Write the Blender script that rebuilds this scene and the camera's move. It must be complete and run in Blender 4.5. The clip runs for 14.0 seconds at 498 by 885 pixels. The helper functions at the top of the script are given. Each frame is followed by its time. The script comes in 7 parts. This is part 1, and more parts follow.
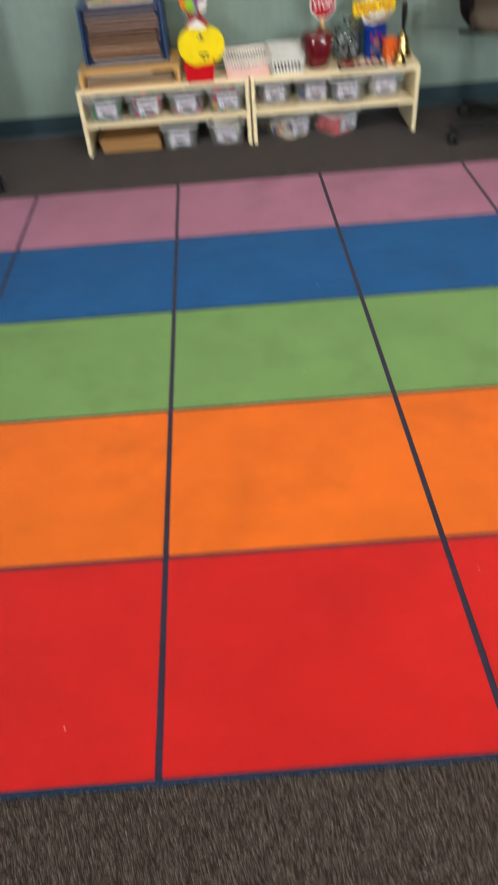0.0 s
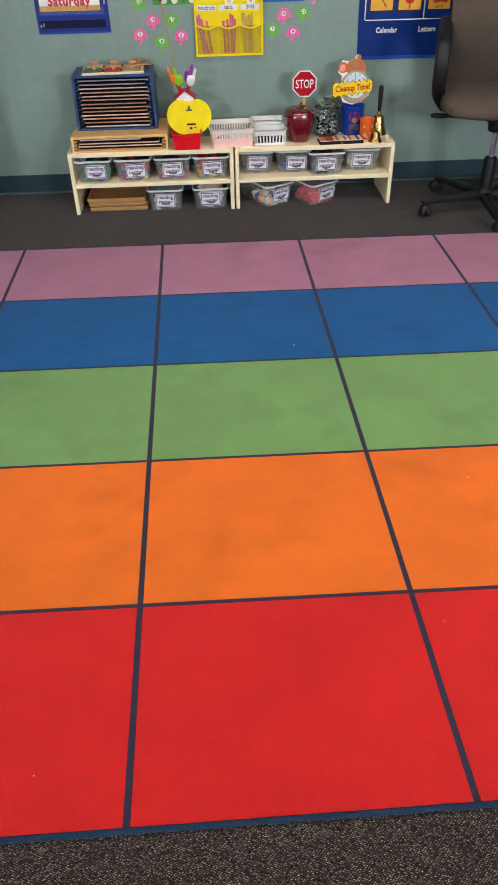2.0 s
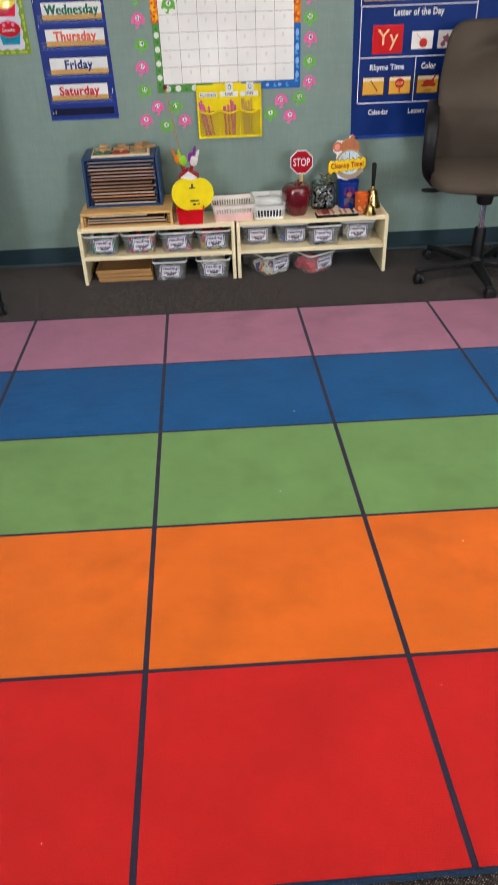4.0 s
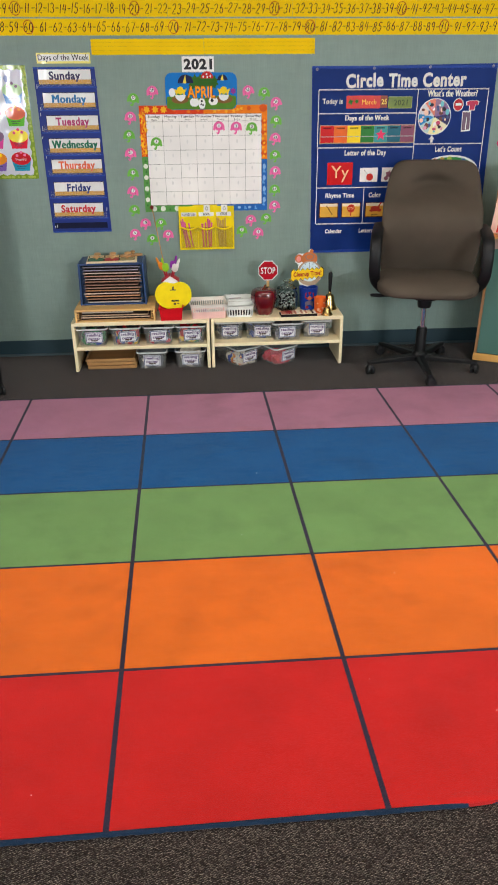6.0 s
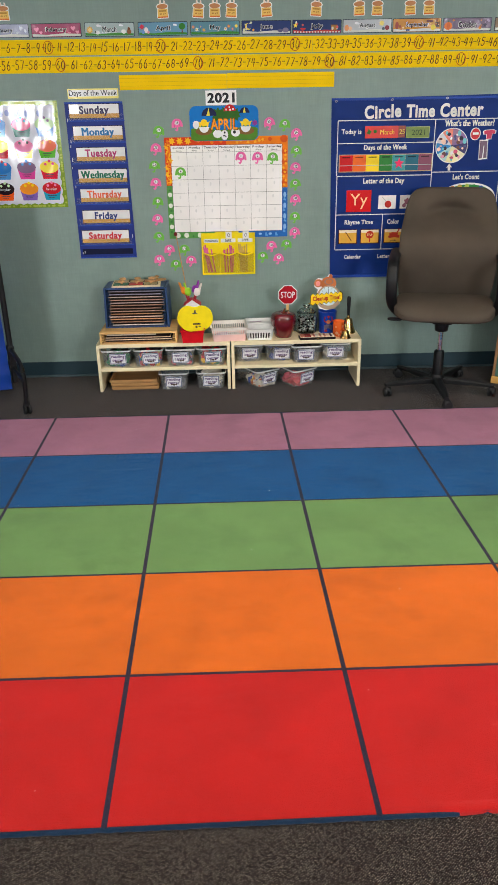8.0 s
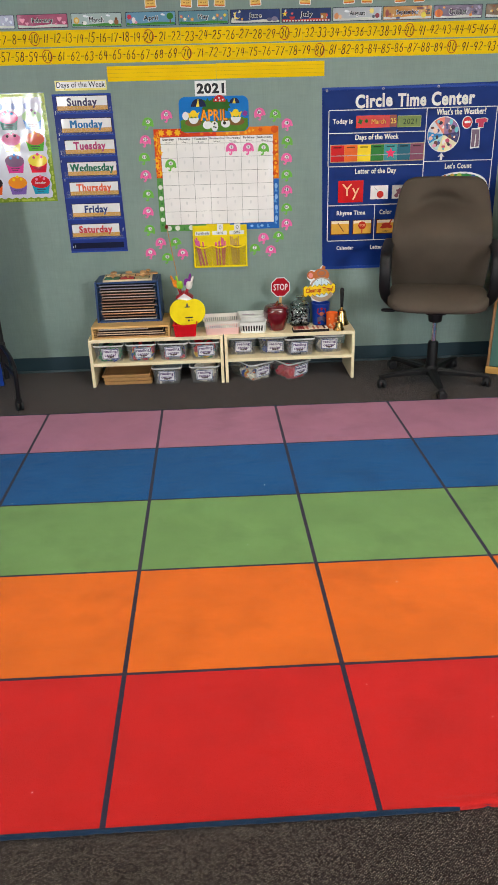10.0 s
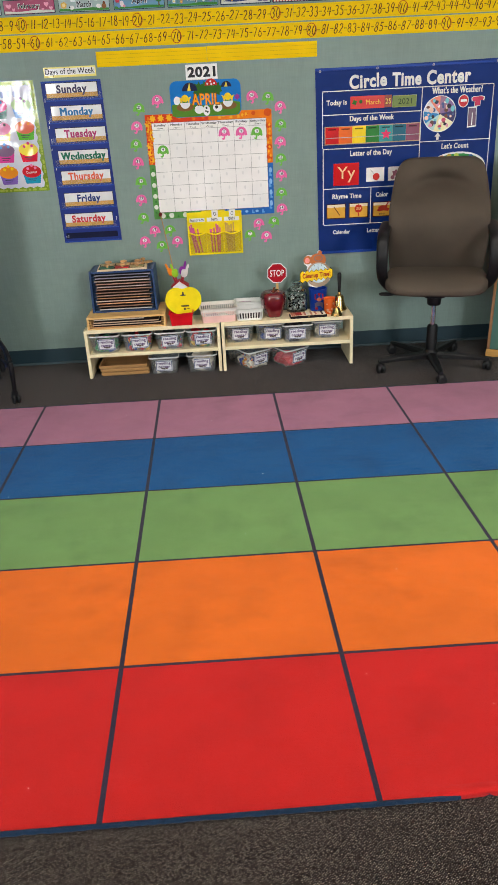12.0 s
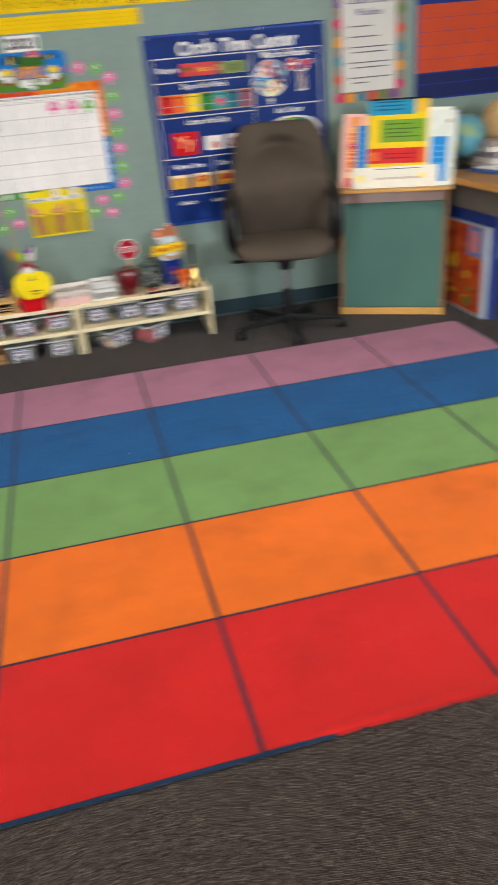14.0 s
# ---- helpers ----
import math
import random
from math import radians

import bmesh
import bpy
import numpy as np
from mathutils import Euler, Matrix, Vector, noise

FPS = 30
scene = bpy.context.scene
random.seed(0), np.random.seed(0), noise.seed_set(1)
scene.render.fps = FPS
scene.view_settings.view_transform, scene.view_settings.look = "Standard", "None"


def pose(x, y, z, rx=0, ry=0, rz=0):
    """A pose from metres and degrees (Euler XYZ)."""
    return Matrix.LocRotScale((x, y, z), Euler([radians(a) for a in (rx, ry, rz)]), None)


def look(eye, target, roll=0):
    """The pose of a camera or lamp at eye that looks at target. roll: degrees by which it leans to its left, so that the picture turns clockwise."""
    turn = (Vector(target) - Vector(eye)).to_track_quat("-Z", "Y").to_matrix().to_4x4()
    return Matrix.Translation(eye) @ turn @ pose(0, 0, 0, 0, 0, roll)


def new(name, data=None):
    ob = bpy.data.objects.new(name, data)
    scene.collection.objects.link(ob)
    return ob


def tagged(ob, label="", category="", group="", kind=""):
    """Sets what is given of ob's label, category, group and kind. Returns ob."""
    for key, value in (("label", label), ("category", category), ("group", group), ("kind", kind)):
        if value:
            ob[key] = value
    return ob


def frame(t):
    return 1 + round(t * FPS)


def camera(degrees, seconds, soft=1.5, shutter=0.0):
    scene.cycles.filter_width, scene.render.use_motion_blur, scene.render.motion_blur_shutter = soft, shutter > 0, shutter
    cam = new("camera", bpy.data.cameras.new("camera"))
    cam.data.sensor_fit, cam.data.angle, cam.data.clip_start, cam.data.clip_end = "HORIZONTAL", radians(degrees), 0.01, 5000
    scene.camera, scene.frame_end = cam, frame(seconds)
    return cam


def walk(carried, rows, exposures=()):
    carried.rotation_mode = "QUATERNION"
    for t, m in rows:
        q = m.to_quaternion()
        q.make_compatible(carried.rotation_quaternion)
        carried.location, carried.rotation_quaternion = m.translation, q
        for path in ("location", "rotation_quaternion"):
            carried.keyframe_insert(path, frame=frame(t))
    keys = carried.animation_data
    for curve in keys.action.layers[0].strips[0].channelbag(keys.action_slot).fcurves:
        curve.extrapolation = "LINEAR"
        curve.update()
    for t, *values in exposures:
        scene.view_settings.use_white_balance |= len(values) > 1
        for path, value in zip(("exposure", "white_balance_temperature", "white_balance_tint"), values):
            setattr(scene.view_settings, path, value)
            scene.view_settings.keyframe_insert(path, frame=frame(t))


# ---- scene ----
cam = camera(38.7, 14.0, soft=1.2, shutter=0.65)
PATH = [
    (0, (0.248, -3.017, 1.245), (0.229, -1.543, -0.106), -4.9),
    (0.3, (0.268, -3.017, 1.196), (0.281, -1.646, -0.26), -5.5),
    (0.5, (0.266, -3.012, 1.183), (0.303, -1.648, -0.28), -4.9),
    (1, (0.255, -3.022, 1.268), (0.347, -1.522, -0.051), -2.2),
    (1.5, (0.254, -3.055, 1.281), (0.347, -1.492, 0.037), -1.5),
    (2, (0.24, -3.061, 1.28), (0.305, -1.493, 0.041), -1.3),
    (2.2, (0.244, -3.06, 1.276), (0.297, -1.494, 0.034), -1.41),
    (4.3, (0.256, -3.126, 1.364), (0.316, -1.434, 0.301), -2.49),
    (4.5, (0.259, -3.166, 1.362), (0.321, -1.449, 0.339), -2.8),
    (5, (0.214, -3.32, 1.367), (0.292, -1.575, 0.394), -2.2),
    (5.5, (0.22, -3.452, 1.384), (0.343, -1.68, 0.465), -0.8),
    (6, (0.276, -3.528, 1.404), (0.406, -1.728, 0.542), -0.5),
    (6.5, (0.318, -3.593, 1.4), (0.386, -1.774, 0.572), -0.9),
    (7, (0.329, -3.622, 1.406), (0.369, -1.795, 0.595), -0.8),
    (7.5, (0.338, -3.623, 1.405), (0.38, -1.791, 0.605), -0.8),
    (8, (0.345, -3.61, 1.406), (0.39, -1.776, 0.61), -1.0),
    (10.5, (0.347, -3.589, 1.402), (0.41, -1.767, 0.58), -1.8),
    (11, (0.36, -3.586, 1.389), (0.421, -1.767, 0.56), -2.2),
    (11.5, (0.368, -3.573, 1.387), (0.421, -1.758, 0.548), -2.6),
    (12, (0.376, -3.562, 1.388), (0.422, -1.749, 0.544), -2.9),
    (12.5, (0.372, -3.564, 1.39), (0.414, -1.756, 0.538), -3.3),
    (13, (0.374, -3.57, 1.39), (0.421, -1.765, 0.53), -3.7),
    (13.5, (0.376, -3.566, 1.377), (0.443, -1.771, 0.497), -4.7),
    (13.8, (0.425, -3.579, 1.372), (0.596, -1.805, 0.464), -5.7),
    (14, (0.467, -3.586, 1.381), (0.812, -1.848, 0.454), -5.3),
]
EXPOSURES = ((0.0, 0.12, 6620, 9), (0.5, 0.27, 6540, 3), (1.0, 0.16, 6530, 7), (1.5, 0.07, 6330, 11), (2.0, 0.06, 6270, 12), (4.5, -0.05, 6420, 11), (5.0, 0.03, 6400, 9), (6.0, -0.02, 6580, 10), (13.5, 0.0, 6550, 10), (14.0, 0.05, 6540, 10))
walk(cam, [(t, look(eye, target, roll)) for t, eye, target, roll in PATH], EXPOSURES)

# ---------------------------------------------------------------- world and light
world = bpy.data.worlds.new("world")
scene.world = world
world.use_nodes = True
wn = world.node_tree
sky = wn.nodes.new("ShaderNodeTexSky")
sky.sky_type, sky.sun_disc, sky.sun_elevation, sky.sun_rotation = "NISHITA", False, radians(45), radians(205)
wn.links.new(sky.outputs[0], wn.nodes["Background"].inputs[0])
wn.nodes["Background"].inputs[1].default_value = 0.12

WALL_Y, SOUTH_Y, WEST_X, EAST_X, CEIL = 0.783, -6.2, -4.0, 4.3, 2.75
# the east window is unseen, added to brighten the lower wall
WINDOWS = ((-3.10, -2.05), (2.55, 3.85))
WIN_Z = (1.36, 2.5)
SKYLIGHT, PANEL = 168.0, 10.6


def lamp(name, size, size_y, power, colour, m):
    data = bpy.data.lights.new(name, "AREA")
    data.shape, data.size, data.size_y, data.energy, data.color = "RECTANGLE", size, size_y, power, colour
    ob = new(name, data)
    ob.matrix_world = m
    return tagged(ob, kind="structure")


# one area lamp per opening; the east lamp is an added source
for wx0, wx1 in WINDOWS:
    lamp("window_daylight", wx1 - wx0 - 0.1, WIN_Z[1] - WIN_Z[0] - 0.1, SKYLIGHT * (0.88 if wx1 < 0 else 0.98), (0.91, 0.955, 1.0),
         pose((wx0 + wx1) / 2, SOUTH_Y - 0.12, sum(WIN_Z) / 2, 90, 0, 0))

# ---------------------------------------------------------------- materials


def lin(r, g, b):
    return tuple((c / 255 / 12.92) if c < 10.3 else ((c / 255 + 0.055) / 1.055) ** 2.4 for c in (r, g, b))


def shade(nt, socket, nodes_in, col, var, tint=(1, 1, 1)):
    """Mixes a darker and a lighter tone of col by a 0..1 value."""
    mix = nt.nodes.new("ShaderNodeMix")
    mix.data_type = "RGBA"
    mix.inputs["A"].default_value = (*[c * (1 - var) for c in col], 1)
    mix.inputs["B"].default_value = (*[min(1, c * (1 + var) * t) for c, t in zip(col, tint)], 1)
    nt.links.new(nodes_in, mix.inputs["Factor"])
    if socket:
        nt.links.new(mix.outputs["Result"], socket)
    return mix.outputs["Result"]


def noise_node(nt, vec, scale, detail=3, stretch=None, rough=0.5):
    if stretch:
        mp = nt.nodes.new("ShaderNodeMapping")
        mp.inputs["Scale"].default_value = stretch
        nt.links.new(vec, mp.inputs["Vector"])
        vec = mp.outputs[0]
    n = nt.nodes.new("ShaderNodeTexNoise")
    n.inputs["Scale"].default_value, n.inputs["Detail"].default_value, n.inputs["Roughness"].default_value = scale, detail, rough
    nt.links.new(vec, n.inputs["Vector"])
    return n.outputs["Fac"]


def ramp(nt, fac, lo, hi):
    r = nt.nodes.new("ShaderNodeMapRange")
    r.inputs["From Min"].default_value, r.inputs["From Max"].default_value = lo, hi
    nt.links.new(fac, r.inputs["Value"])
    return r.outputs[0]


def base(name):
    m = bpy.data.materials.new(name)
    m.use_nodes = True
    nt = m.node_tree
    tc = nt.nodes.new("ShaderNodeTexCoord")
    return m, nt, nt.nodes["Principled BSDF"], tc.outputs["Object"]


def bump(nt, bs, height, strength, dist):
    b = nt.nodes.new("ShaderNodeBump")
    b.inputs["Strength"].default_value, b.inputs["Distance"].default_value = strength, dist
    nt.links.new(height, b.inputs["Height"])
    nt.links.new(b.outputs[0], bs.inputs["Normal"])


def mat(name, col, rough=0.6, metal=0.0, var=0.08, scale=12, fine=220, relief=0.0, stretch=None, alpha=1.0, coat=0.0, each=0.0, spec=0.3):
    m, nt, bs, vec = base(name)
    a = ramp(nt, noise_node(nt, vec, scale, 4, stretch), 0.3, 0.7)
    tone = shade(nt, None, a, col, var)
    if each:
        info = nt.nodes.new("ShaderNodeObjectInfo")
        hv = nt.nodes.new("ShaderNodeHueSaturation")
        nt.links.new(ramp(nt, info.outputs["Random"], 0, 1), hv.inputs["Value"])
        hv.inputs["Value"].default_value = 1
        mr = hv.inputs["Value"].links[0].from_node
        mr.inputs["To Min"].default_value, mr.inputs["To Max"].default_value = 1 - each, 1 + each
        nt.links.new(tone, hv.inputs["Color"])
        tone = hv.outputs[0]
    nt.links.new(tone, bs.inputs["Base Color"])
    f = noise_node(nt, vec, fine, 2, stretch)
    rr = nt.nodes.new("ShaderNodeMapRange")
    rr.inputs["To Min"].default_value, rr.inputs["To Max"].default_value = max(0.02, rough - 0.08), min(1, rough + 0.08)
    nt.links.new(f, rr.inputs["Value"])
    nt.links.new(rr.outputs[0], bs.inputs["Roughness"])
    bs.inputs["Metallic"].default_value = metal
    bs.inputs["Coat Weight"].default_value, bs.inputs["Coat Roughness"].default_value = coat, 0.12
    bs.inputs["Alpha"].default_value, bs.inputs["Specular IOR Level"].default_value = alpha, 0.5 if (metal or coat or alpha < 1) else spec
    if relief:
        bump(nt, bs, f, 0.6, relief)
    return m


def carpet_mat():
    m, nt, bs, vec = base("loop_carpet")
    mp = nt.nodes.new("ShaderNodeMapping")
    mp.inputs["Scale"].default_value = (0.80, 1.25, 1.0)
    mp.inputs["Rotation"].default_value = (0, 0, radians(33))
    nt.links.new(vec, mp.inputs["Vector"])
    vor = nt.nodes.new("ShaderNodeTexVoronoi")
    vor.inputs["Scale"].default_value, vor.inputs["Randomness"].default_value = 262, 0.42
    nt.links.new(mp.outputs[0], vor.inputs["Vector"])
    sep = nt.nodes.new("ShaderNodeSeparateColor")
    nt.links.new(vor.outputs["Color"], sep.inputs[0])
    loop = ramp(nt, vor.outputs["Distance"], 0.50, 0.20)
    # the light yarn shows at the crown of a loop, more on some loops than on others
    fleck = nt.nodes.new("ShaderNodeMath")
    fleck.operation = "MULTIPLY"
    nt.links.new(ramp(nt, sep.outputs[0], -0.50, 0.95), fleck.inputs[0])
    nt.links.new(ramp(nt, vor.outputs["Distance"], 0.45, 0.06), fleck.inputs[1])
    ground = shade(nt, None, sep.outputs[1], lin(50, 41, 38), 0.45, (1.0, 0.96, 0.93))
    yarn = nt.nodes.new("ShaderNodeMix")
    yarn.data_type = "RGBA"
    yarn.inputs["A"].default_value, yarn.inputs["B"].default_value = (*lin(200, 184, 167), 1), (*lin(166, 156, 155), 1)
    nt.links.new(sep.outputs[2], yarn.inputs["Factor"])
    mix = nt.nodes.new("ShaderNodeMix")
    mix.data_type = "RGBA"
    nt.links.new(fleck.outputs[0], mix.inputs["Factor"])
    nt.links.new(ground, mix.inputs["A"])
    nt.links.new(yarn.outputs["Result"], mix.inputs["B"])
    tuft = shade(nt, None, ramp(nt, noise_node(nt, vec, 70, 4, (1, 0.7, 1), 0.9), 0.34, 0.66), (1.04, 1.04, 1.04), 0.44)
    worn = shade(nt, None, ramp(nt, noise_node(nt, vec, 1.6, 4), 0.3, 0.7), (1, 1, 1), 0.12)
    col = mix.outputs["Result"]
    for layer in (tuft, worn):
        mul = nt.nodes.new("ShaderNodeMix")
        mul.data_type, mul.blend_type = "RGBA", "MULTIPLY"
        mul.inputs["Factor"].default_value = 1
        nt.links.new(col, mul.inputs["A"])
        nt.links.new(layer, mul.inputs["B"])
        col = mul.outputs["Result"]
    nt.links.new(col, bs.inputs["Base Color"])
    bs.inputs["Roughness"].default_value = 0.95
    bs.inputs["Specular IOR Level"].default_value = 0.1
    bs.inputs["Sheen Weight"].default_value, bs.inputs["Sheen Roughness"].default_value = 0.15, 0.35
    bs.inputs["Sheen Tint"].default_value = (0.8, 0.85, 0.92, 1)
    bump(nt, bs, loop, 0.6, 0.0025)
    return m


def rug_mat(name, col, fold=1.1, fold_scale=4.5, fold_stretch=1.8):
    m, nt, bs, vec = base(name)
    geo = nt.nodes.new("ShaderNodeNewGeometry")
    vec = geo.outputs["Position"]
    worn = ramp(nt, noise_node(nt, vec, 3.0, 5, (1.0, 1.3, 1.0), 0.6), 0.30, 0.72)
    tone = shade(nt, None, worn, col, 0.10)
    pile = noise_node(nt, vec, 420, 2)
    nap = noise_node(nt, vec, 38, 4, None, 0.7)
    mul = nt.nodes.new("ShaderNodeMix")
    mul.data_type, mul.blend_type = "RGBA", "MULTIPLY"
    mul.inputs["Factor"].default_value = 1
    nt.links.new(tone, mul.inputs["A"])
    shade(nt, mul.inputs["B"], ramp(nt, pile, 0.25, 0.75), (0.92, 0.92, 0.92), 0.10)
    napped = nt.nodes.new("ShaderNodeMix")
    napped.data_type, napped.blend_type = "RGBA", "MULTIPLY"
    napped.inputs["Factor"].default_value = 1
    nt.links.new(mul.outputs["Result"], napped.inputs["A"])
    shade(nt, napped.inputs["B"], ramp(nt, nap, 0.3, 0.7), (1.0, 1.0, 1.0), 0.055)
    mul = napped
    stain = ramp(nt, noise_node(nt, vec, 4.0, 4, None, 0.55), 0.52, 0.78)
    mul2 = nt.nodes.new("ShaderNodeMix")
    mul2.data_type, mul2.blend_type = "RGBA", "MULTIPLY"
    nt.links.new(mul.outputs["Result"], mul2.inputs["A"])
    shade(nt, mul2.inputs["B"], stain, (0.9, 0.9, 0.9), -0.06 if "red" in name else -0.12)
    mul2.inputs["Factor"].default_value = 1
    nt.links.new(mul2.outputs["Result"], bs.inputs["Base Color"])
    bs.inputs["Roughness"].default_value = 0.92
    bs.inputs["Specular IOR Level"].default_value = 0.12
    bs.inputs["Sheen Weight"].default_value, bs.inputs["Sheen Roughness"].default_value = 0.08, 0.5
    crease = ramp(nt, noise_node(nt, vec, fold_scale, 2, (1.0, fold_stretch, 1.0)), 0.50, 0.80)
    add = nt.nodes.new("ShaderNodeMath")
    add.operation = "MULTIPLY_ADD"
    add.inputs[1].default_value = fold
    nt.links.new(crease, add.inputs[0])
    nt.links.new(pile, add.inputs[2])
    bump(nt, bs, add.outputs[0], 0.7, 0.006)
    return m


def wall_mat():
    m, nt, bs, vec = base("woven_wallcovering")
    a = noise_node(nt, vec, 1.0, 3, (260, 260, 14))
    b = noise_node(nt, vec, 1.0, 3, (9, 9, 300))
    add = nt.nodes.new("ShaderNodeMath")
    add.operation = "ADD"
    nt.links.new(a, add.inputs[0])
    half = nt.nodes.new("ShaderNodeMath")
    half.operation = "MULTIPLY_ADD"
    half.inputs[1].default_value, half.inputs[2].default_value = 0.8, 0.1
    nt.links.new(b, half.inputs[0])
    nt.links.new(half.outputs[0], add.inputs[1])
    weave = ramp(nt, add.outputs[0], 0.7, 1.3)
    tone = shade(nt, None, weave, lin(132, 153, 144), 0.055)
    big = shade(nt, None, ramp(nt, noise_node(nt, vec, 3.0, 6, (1, 1, 0.7), 0.65), 0.3, 0.7), (0.98, 0.98, 0.98), 0.11, (0.985, 1.0, 1.02))
    for stretch in ((34, 34, 7), (8, 8, 40)):
        slub = ramp(nt, noise_node(nt, vec, 1.0, 5, stretch, 0.65), 0.34, 0.66)
        mid = nt.nodes.new("ShaderNodeMix")
        mid.data_type, mid.blend_type = "RGBA", "MULTIPLY"
        mid.inputs["Factor"].default_value = 1
        nt.links.new(tone, mid.inputs["A"])
        shade(nt, mid.inputs["B"], slub, (1.0, 1.0, 1.0), 0.05, (1.02, 1.0, 1.0))
        tone = mid.outputs["Result"]
    mul = nt.nodes.new("ShaderNodeMix")
    mul.data_type, mul.blend_type = "RGBA", "MULTIPLY"
    mul.inputs["Factor"].default_value = 1
    nt.links.new(tone, mul.inputs["A"])
    nt.links.new(big, mul.inputs["B"])
    nt.links.new(mul.outputs["Result"], bs.inputs["Base Color"])
    bs.inputs["Roughness"].default_value = 0.5
    bump(nt, bs, weave, 0.35, 0.001)
    return m


def wood_mat(name, col, var=0.16, axis="x", rough=0.45):
    m, nt, bs, vec = base(name)
    st = {"x": (1.5, 30, 30), "y": (30, 1.5, 30), "z": (30, 30, 1.5)}[axis]
    g = ramp(nt, noise_node(nt, vec, 1.6, 5, st, 0.6), 0.3, 0.7)
    tone = shade(nt, None, g, col, var, (1.0, 0.97, 0.9))
    nt.links.new(tone, bs.inputs["Base Color"])
    bs.inputs["Roughness"].default_value = rough
    bump(nt, bs, g, 0.25, 0.0006)
    return m


def vinyl_mat(name, col, rough=0.38, relief=0.004, scale=7, spec=0.2):
    """Hanging vinyl or laminated paper: slightly buckled, with a sheen."""
    m, nt, bs, vec = base(name)
    tone = shade(nt, None, ramp(nt, noise_node(nt, vec, scale, 3), 0.3, 0.7), col, 0.07)
    nt.links.new(tone, bs.inputs["Base Color"])
    bs.inputs["Roughness"].default_value = rough
    bs.inputs["Specular IOR Level"].default_value = spec
    bump(nt, bs, noise_node(nt, vec, scale, 2, (1.0, 1.0, 0.5)), 0.7, relief)
    return m


def glass_mat(name, tint=(0.9, 0.95, 0.95), rough=0.03):
    m, nt, bs, vec = base(name)
    bs.inputs["Base Color"].default_value = (*tint, 1)
    bs.inputs["Roughness"].default_value = rough
    bs.inputs["Transmission Weight"].default_value = 1.0
    bs.inputs["IOR"].default_value = 1.45
    return m


def glow_mat(name, col, strength):
    m, nt, bs, vec = base(name)
    bs.inputs["Emission Color"].default_value = (*col, 1)
    bs.inputs["Emission Strength"].default_value = strength
    return m


PAINTS = {}


def paint(r, g, b, rough=0.55, coat=0.0):
    """Printed paper, card or moulded plastic in one colour, kept once for each colour."""
    key = (r, g, b, rough, coat)
    if key not in PAINTS:
        PAINTS[key] = mat("print_%02x%02x%02x" % (r, g, b), lin(r, g, b), rough, coat=coat, var=0.06, scale=25, spec=0.14)
    return PAINTS[key]


M_CARPET, M_WALL = carpet_mat(), wall_mat()
M_PLAIN = mat("painted_plaster", (0.55, 0.56, 0.52), 0.8, scale=3)
M_CEIL = mat("ceiling_tile", (0.75, 0.75, 0.72), 0.9, scale=6, fine=90, relief=0.003)
M_BASE = mat("rubber_cove_base", lin(38, 58, 66), 0.5, scale=5)
M_BASE2 = mat("rubber_cove_toe", lin(70, 84, 90), 0.5, scale=5)
M_LINE = rug_mat("rug_line_pile", lin(54, 49, 70))
M_BIND = rug_mat("rug_binding", lin(31, 54, 80))
RUG = [rug_mat("rug_pile_" + n, lin(*c), *((1.7, 5.5, 2.2) if n == "blue" else ())) for n, c in
       (("mauve", (182, 124, 150)), ("blue", (18, 90, 150)), ("green", (120, 160, 96)), ("orange", (242, 116, 32)), ("red", (220, 36, 34)))]
M_MAPLE = wood_mat("maple_laminate", lin(242, 227, 190), 0.06)
M_BIRCH = wood_mat("birch_plywood", lin(222, 178, 112), 0.14)
M_PINE = wood_mat("pine_board", lin(178, 132, 80), 0.2)
M_OAK = wood_mat("oak_rail", lin(214, 160, 82), 0.14)
M_NAVY = vinyl_mat("navy_vinyl", lin(26, 48, 128), 0.45)
M_ROYAL = vinyl_mat("royal_vinyl", lin(26, 66, 156), 0.45)
M_RACK = mat("blue_painted_board", lin(44, 70, 112), 0.4)
M_WHITE = mat("white_paper", (0.88, 0.86, 0.84), 0.6, scale=8, var=0.03)
M_LAM = vinyl_mat("laminated_white", (0.82, 0.81, 0.80), 0.16, 0.006, 9, 0.5)
M_INK = mat("black_ink", (0.015, 0.015, 0.02), 0.5)
M_WHITEINK = mat("white_print", (0.82, 0.82, 0.82), 0.5, var=0.03)
M_YELLOW = mat("yellow_sentence_strip", lin(250, 206, 2), 0.6, var=0.05, scale=6, spec=0.1)
M_FABRIC = mat("taupe_upholstery", lin(80, 70, 60), 0.85, var=0.17, scale=4, fine=700, relief=0.0012)
M_BLACK = mat("black_plastic", (0.007, 0.007, 0.008), 0.46, var=0.2, fine=400, relief=0.0003)
M_RUBBER = mat("caster_rubber", (0.012, 0.012, 0.013), 0.5)
M_CHROME = mat("chrome", (0.75, 0.75, 0.76), 0.15, metal=1.0)
M_BRASS = mat("brass", (0.72, 0.48, 0.17), 0.24, metal=1.0, var=0.18, scale=30)
M_TUB = mat("clear_tub_plastic", (0.76, 0.76, 0.73), 0.13, alpha=0.10, var=0.03)
M_RIM = mat("clear_tub_rim", (0.80, 0.81, 0.80), 0.22, alpha=0.68, var=0.03)
M_GLASS = glass_mat("jar_glass")
M_CHALK = mat("green_chalkboard", lin(78, 116, 106), 0.75, var=0.08, scale=4)
M_PVC = mat("clear_pocket_film", (0.8, 0.82, 0.85), 0.12, alpha=0.05)

# near-white, for glints modelled on the pocket film
M_FILM_GLINT = mat("film_glint_white", (0.86, 0.88, 0.90), 0.10, alpha=0.75)

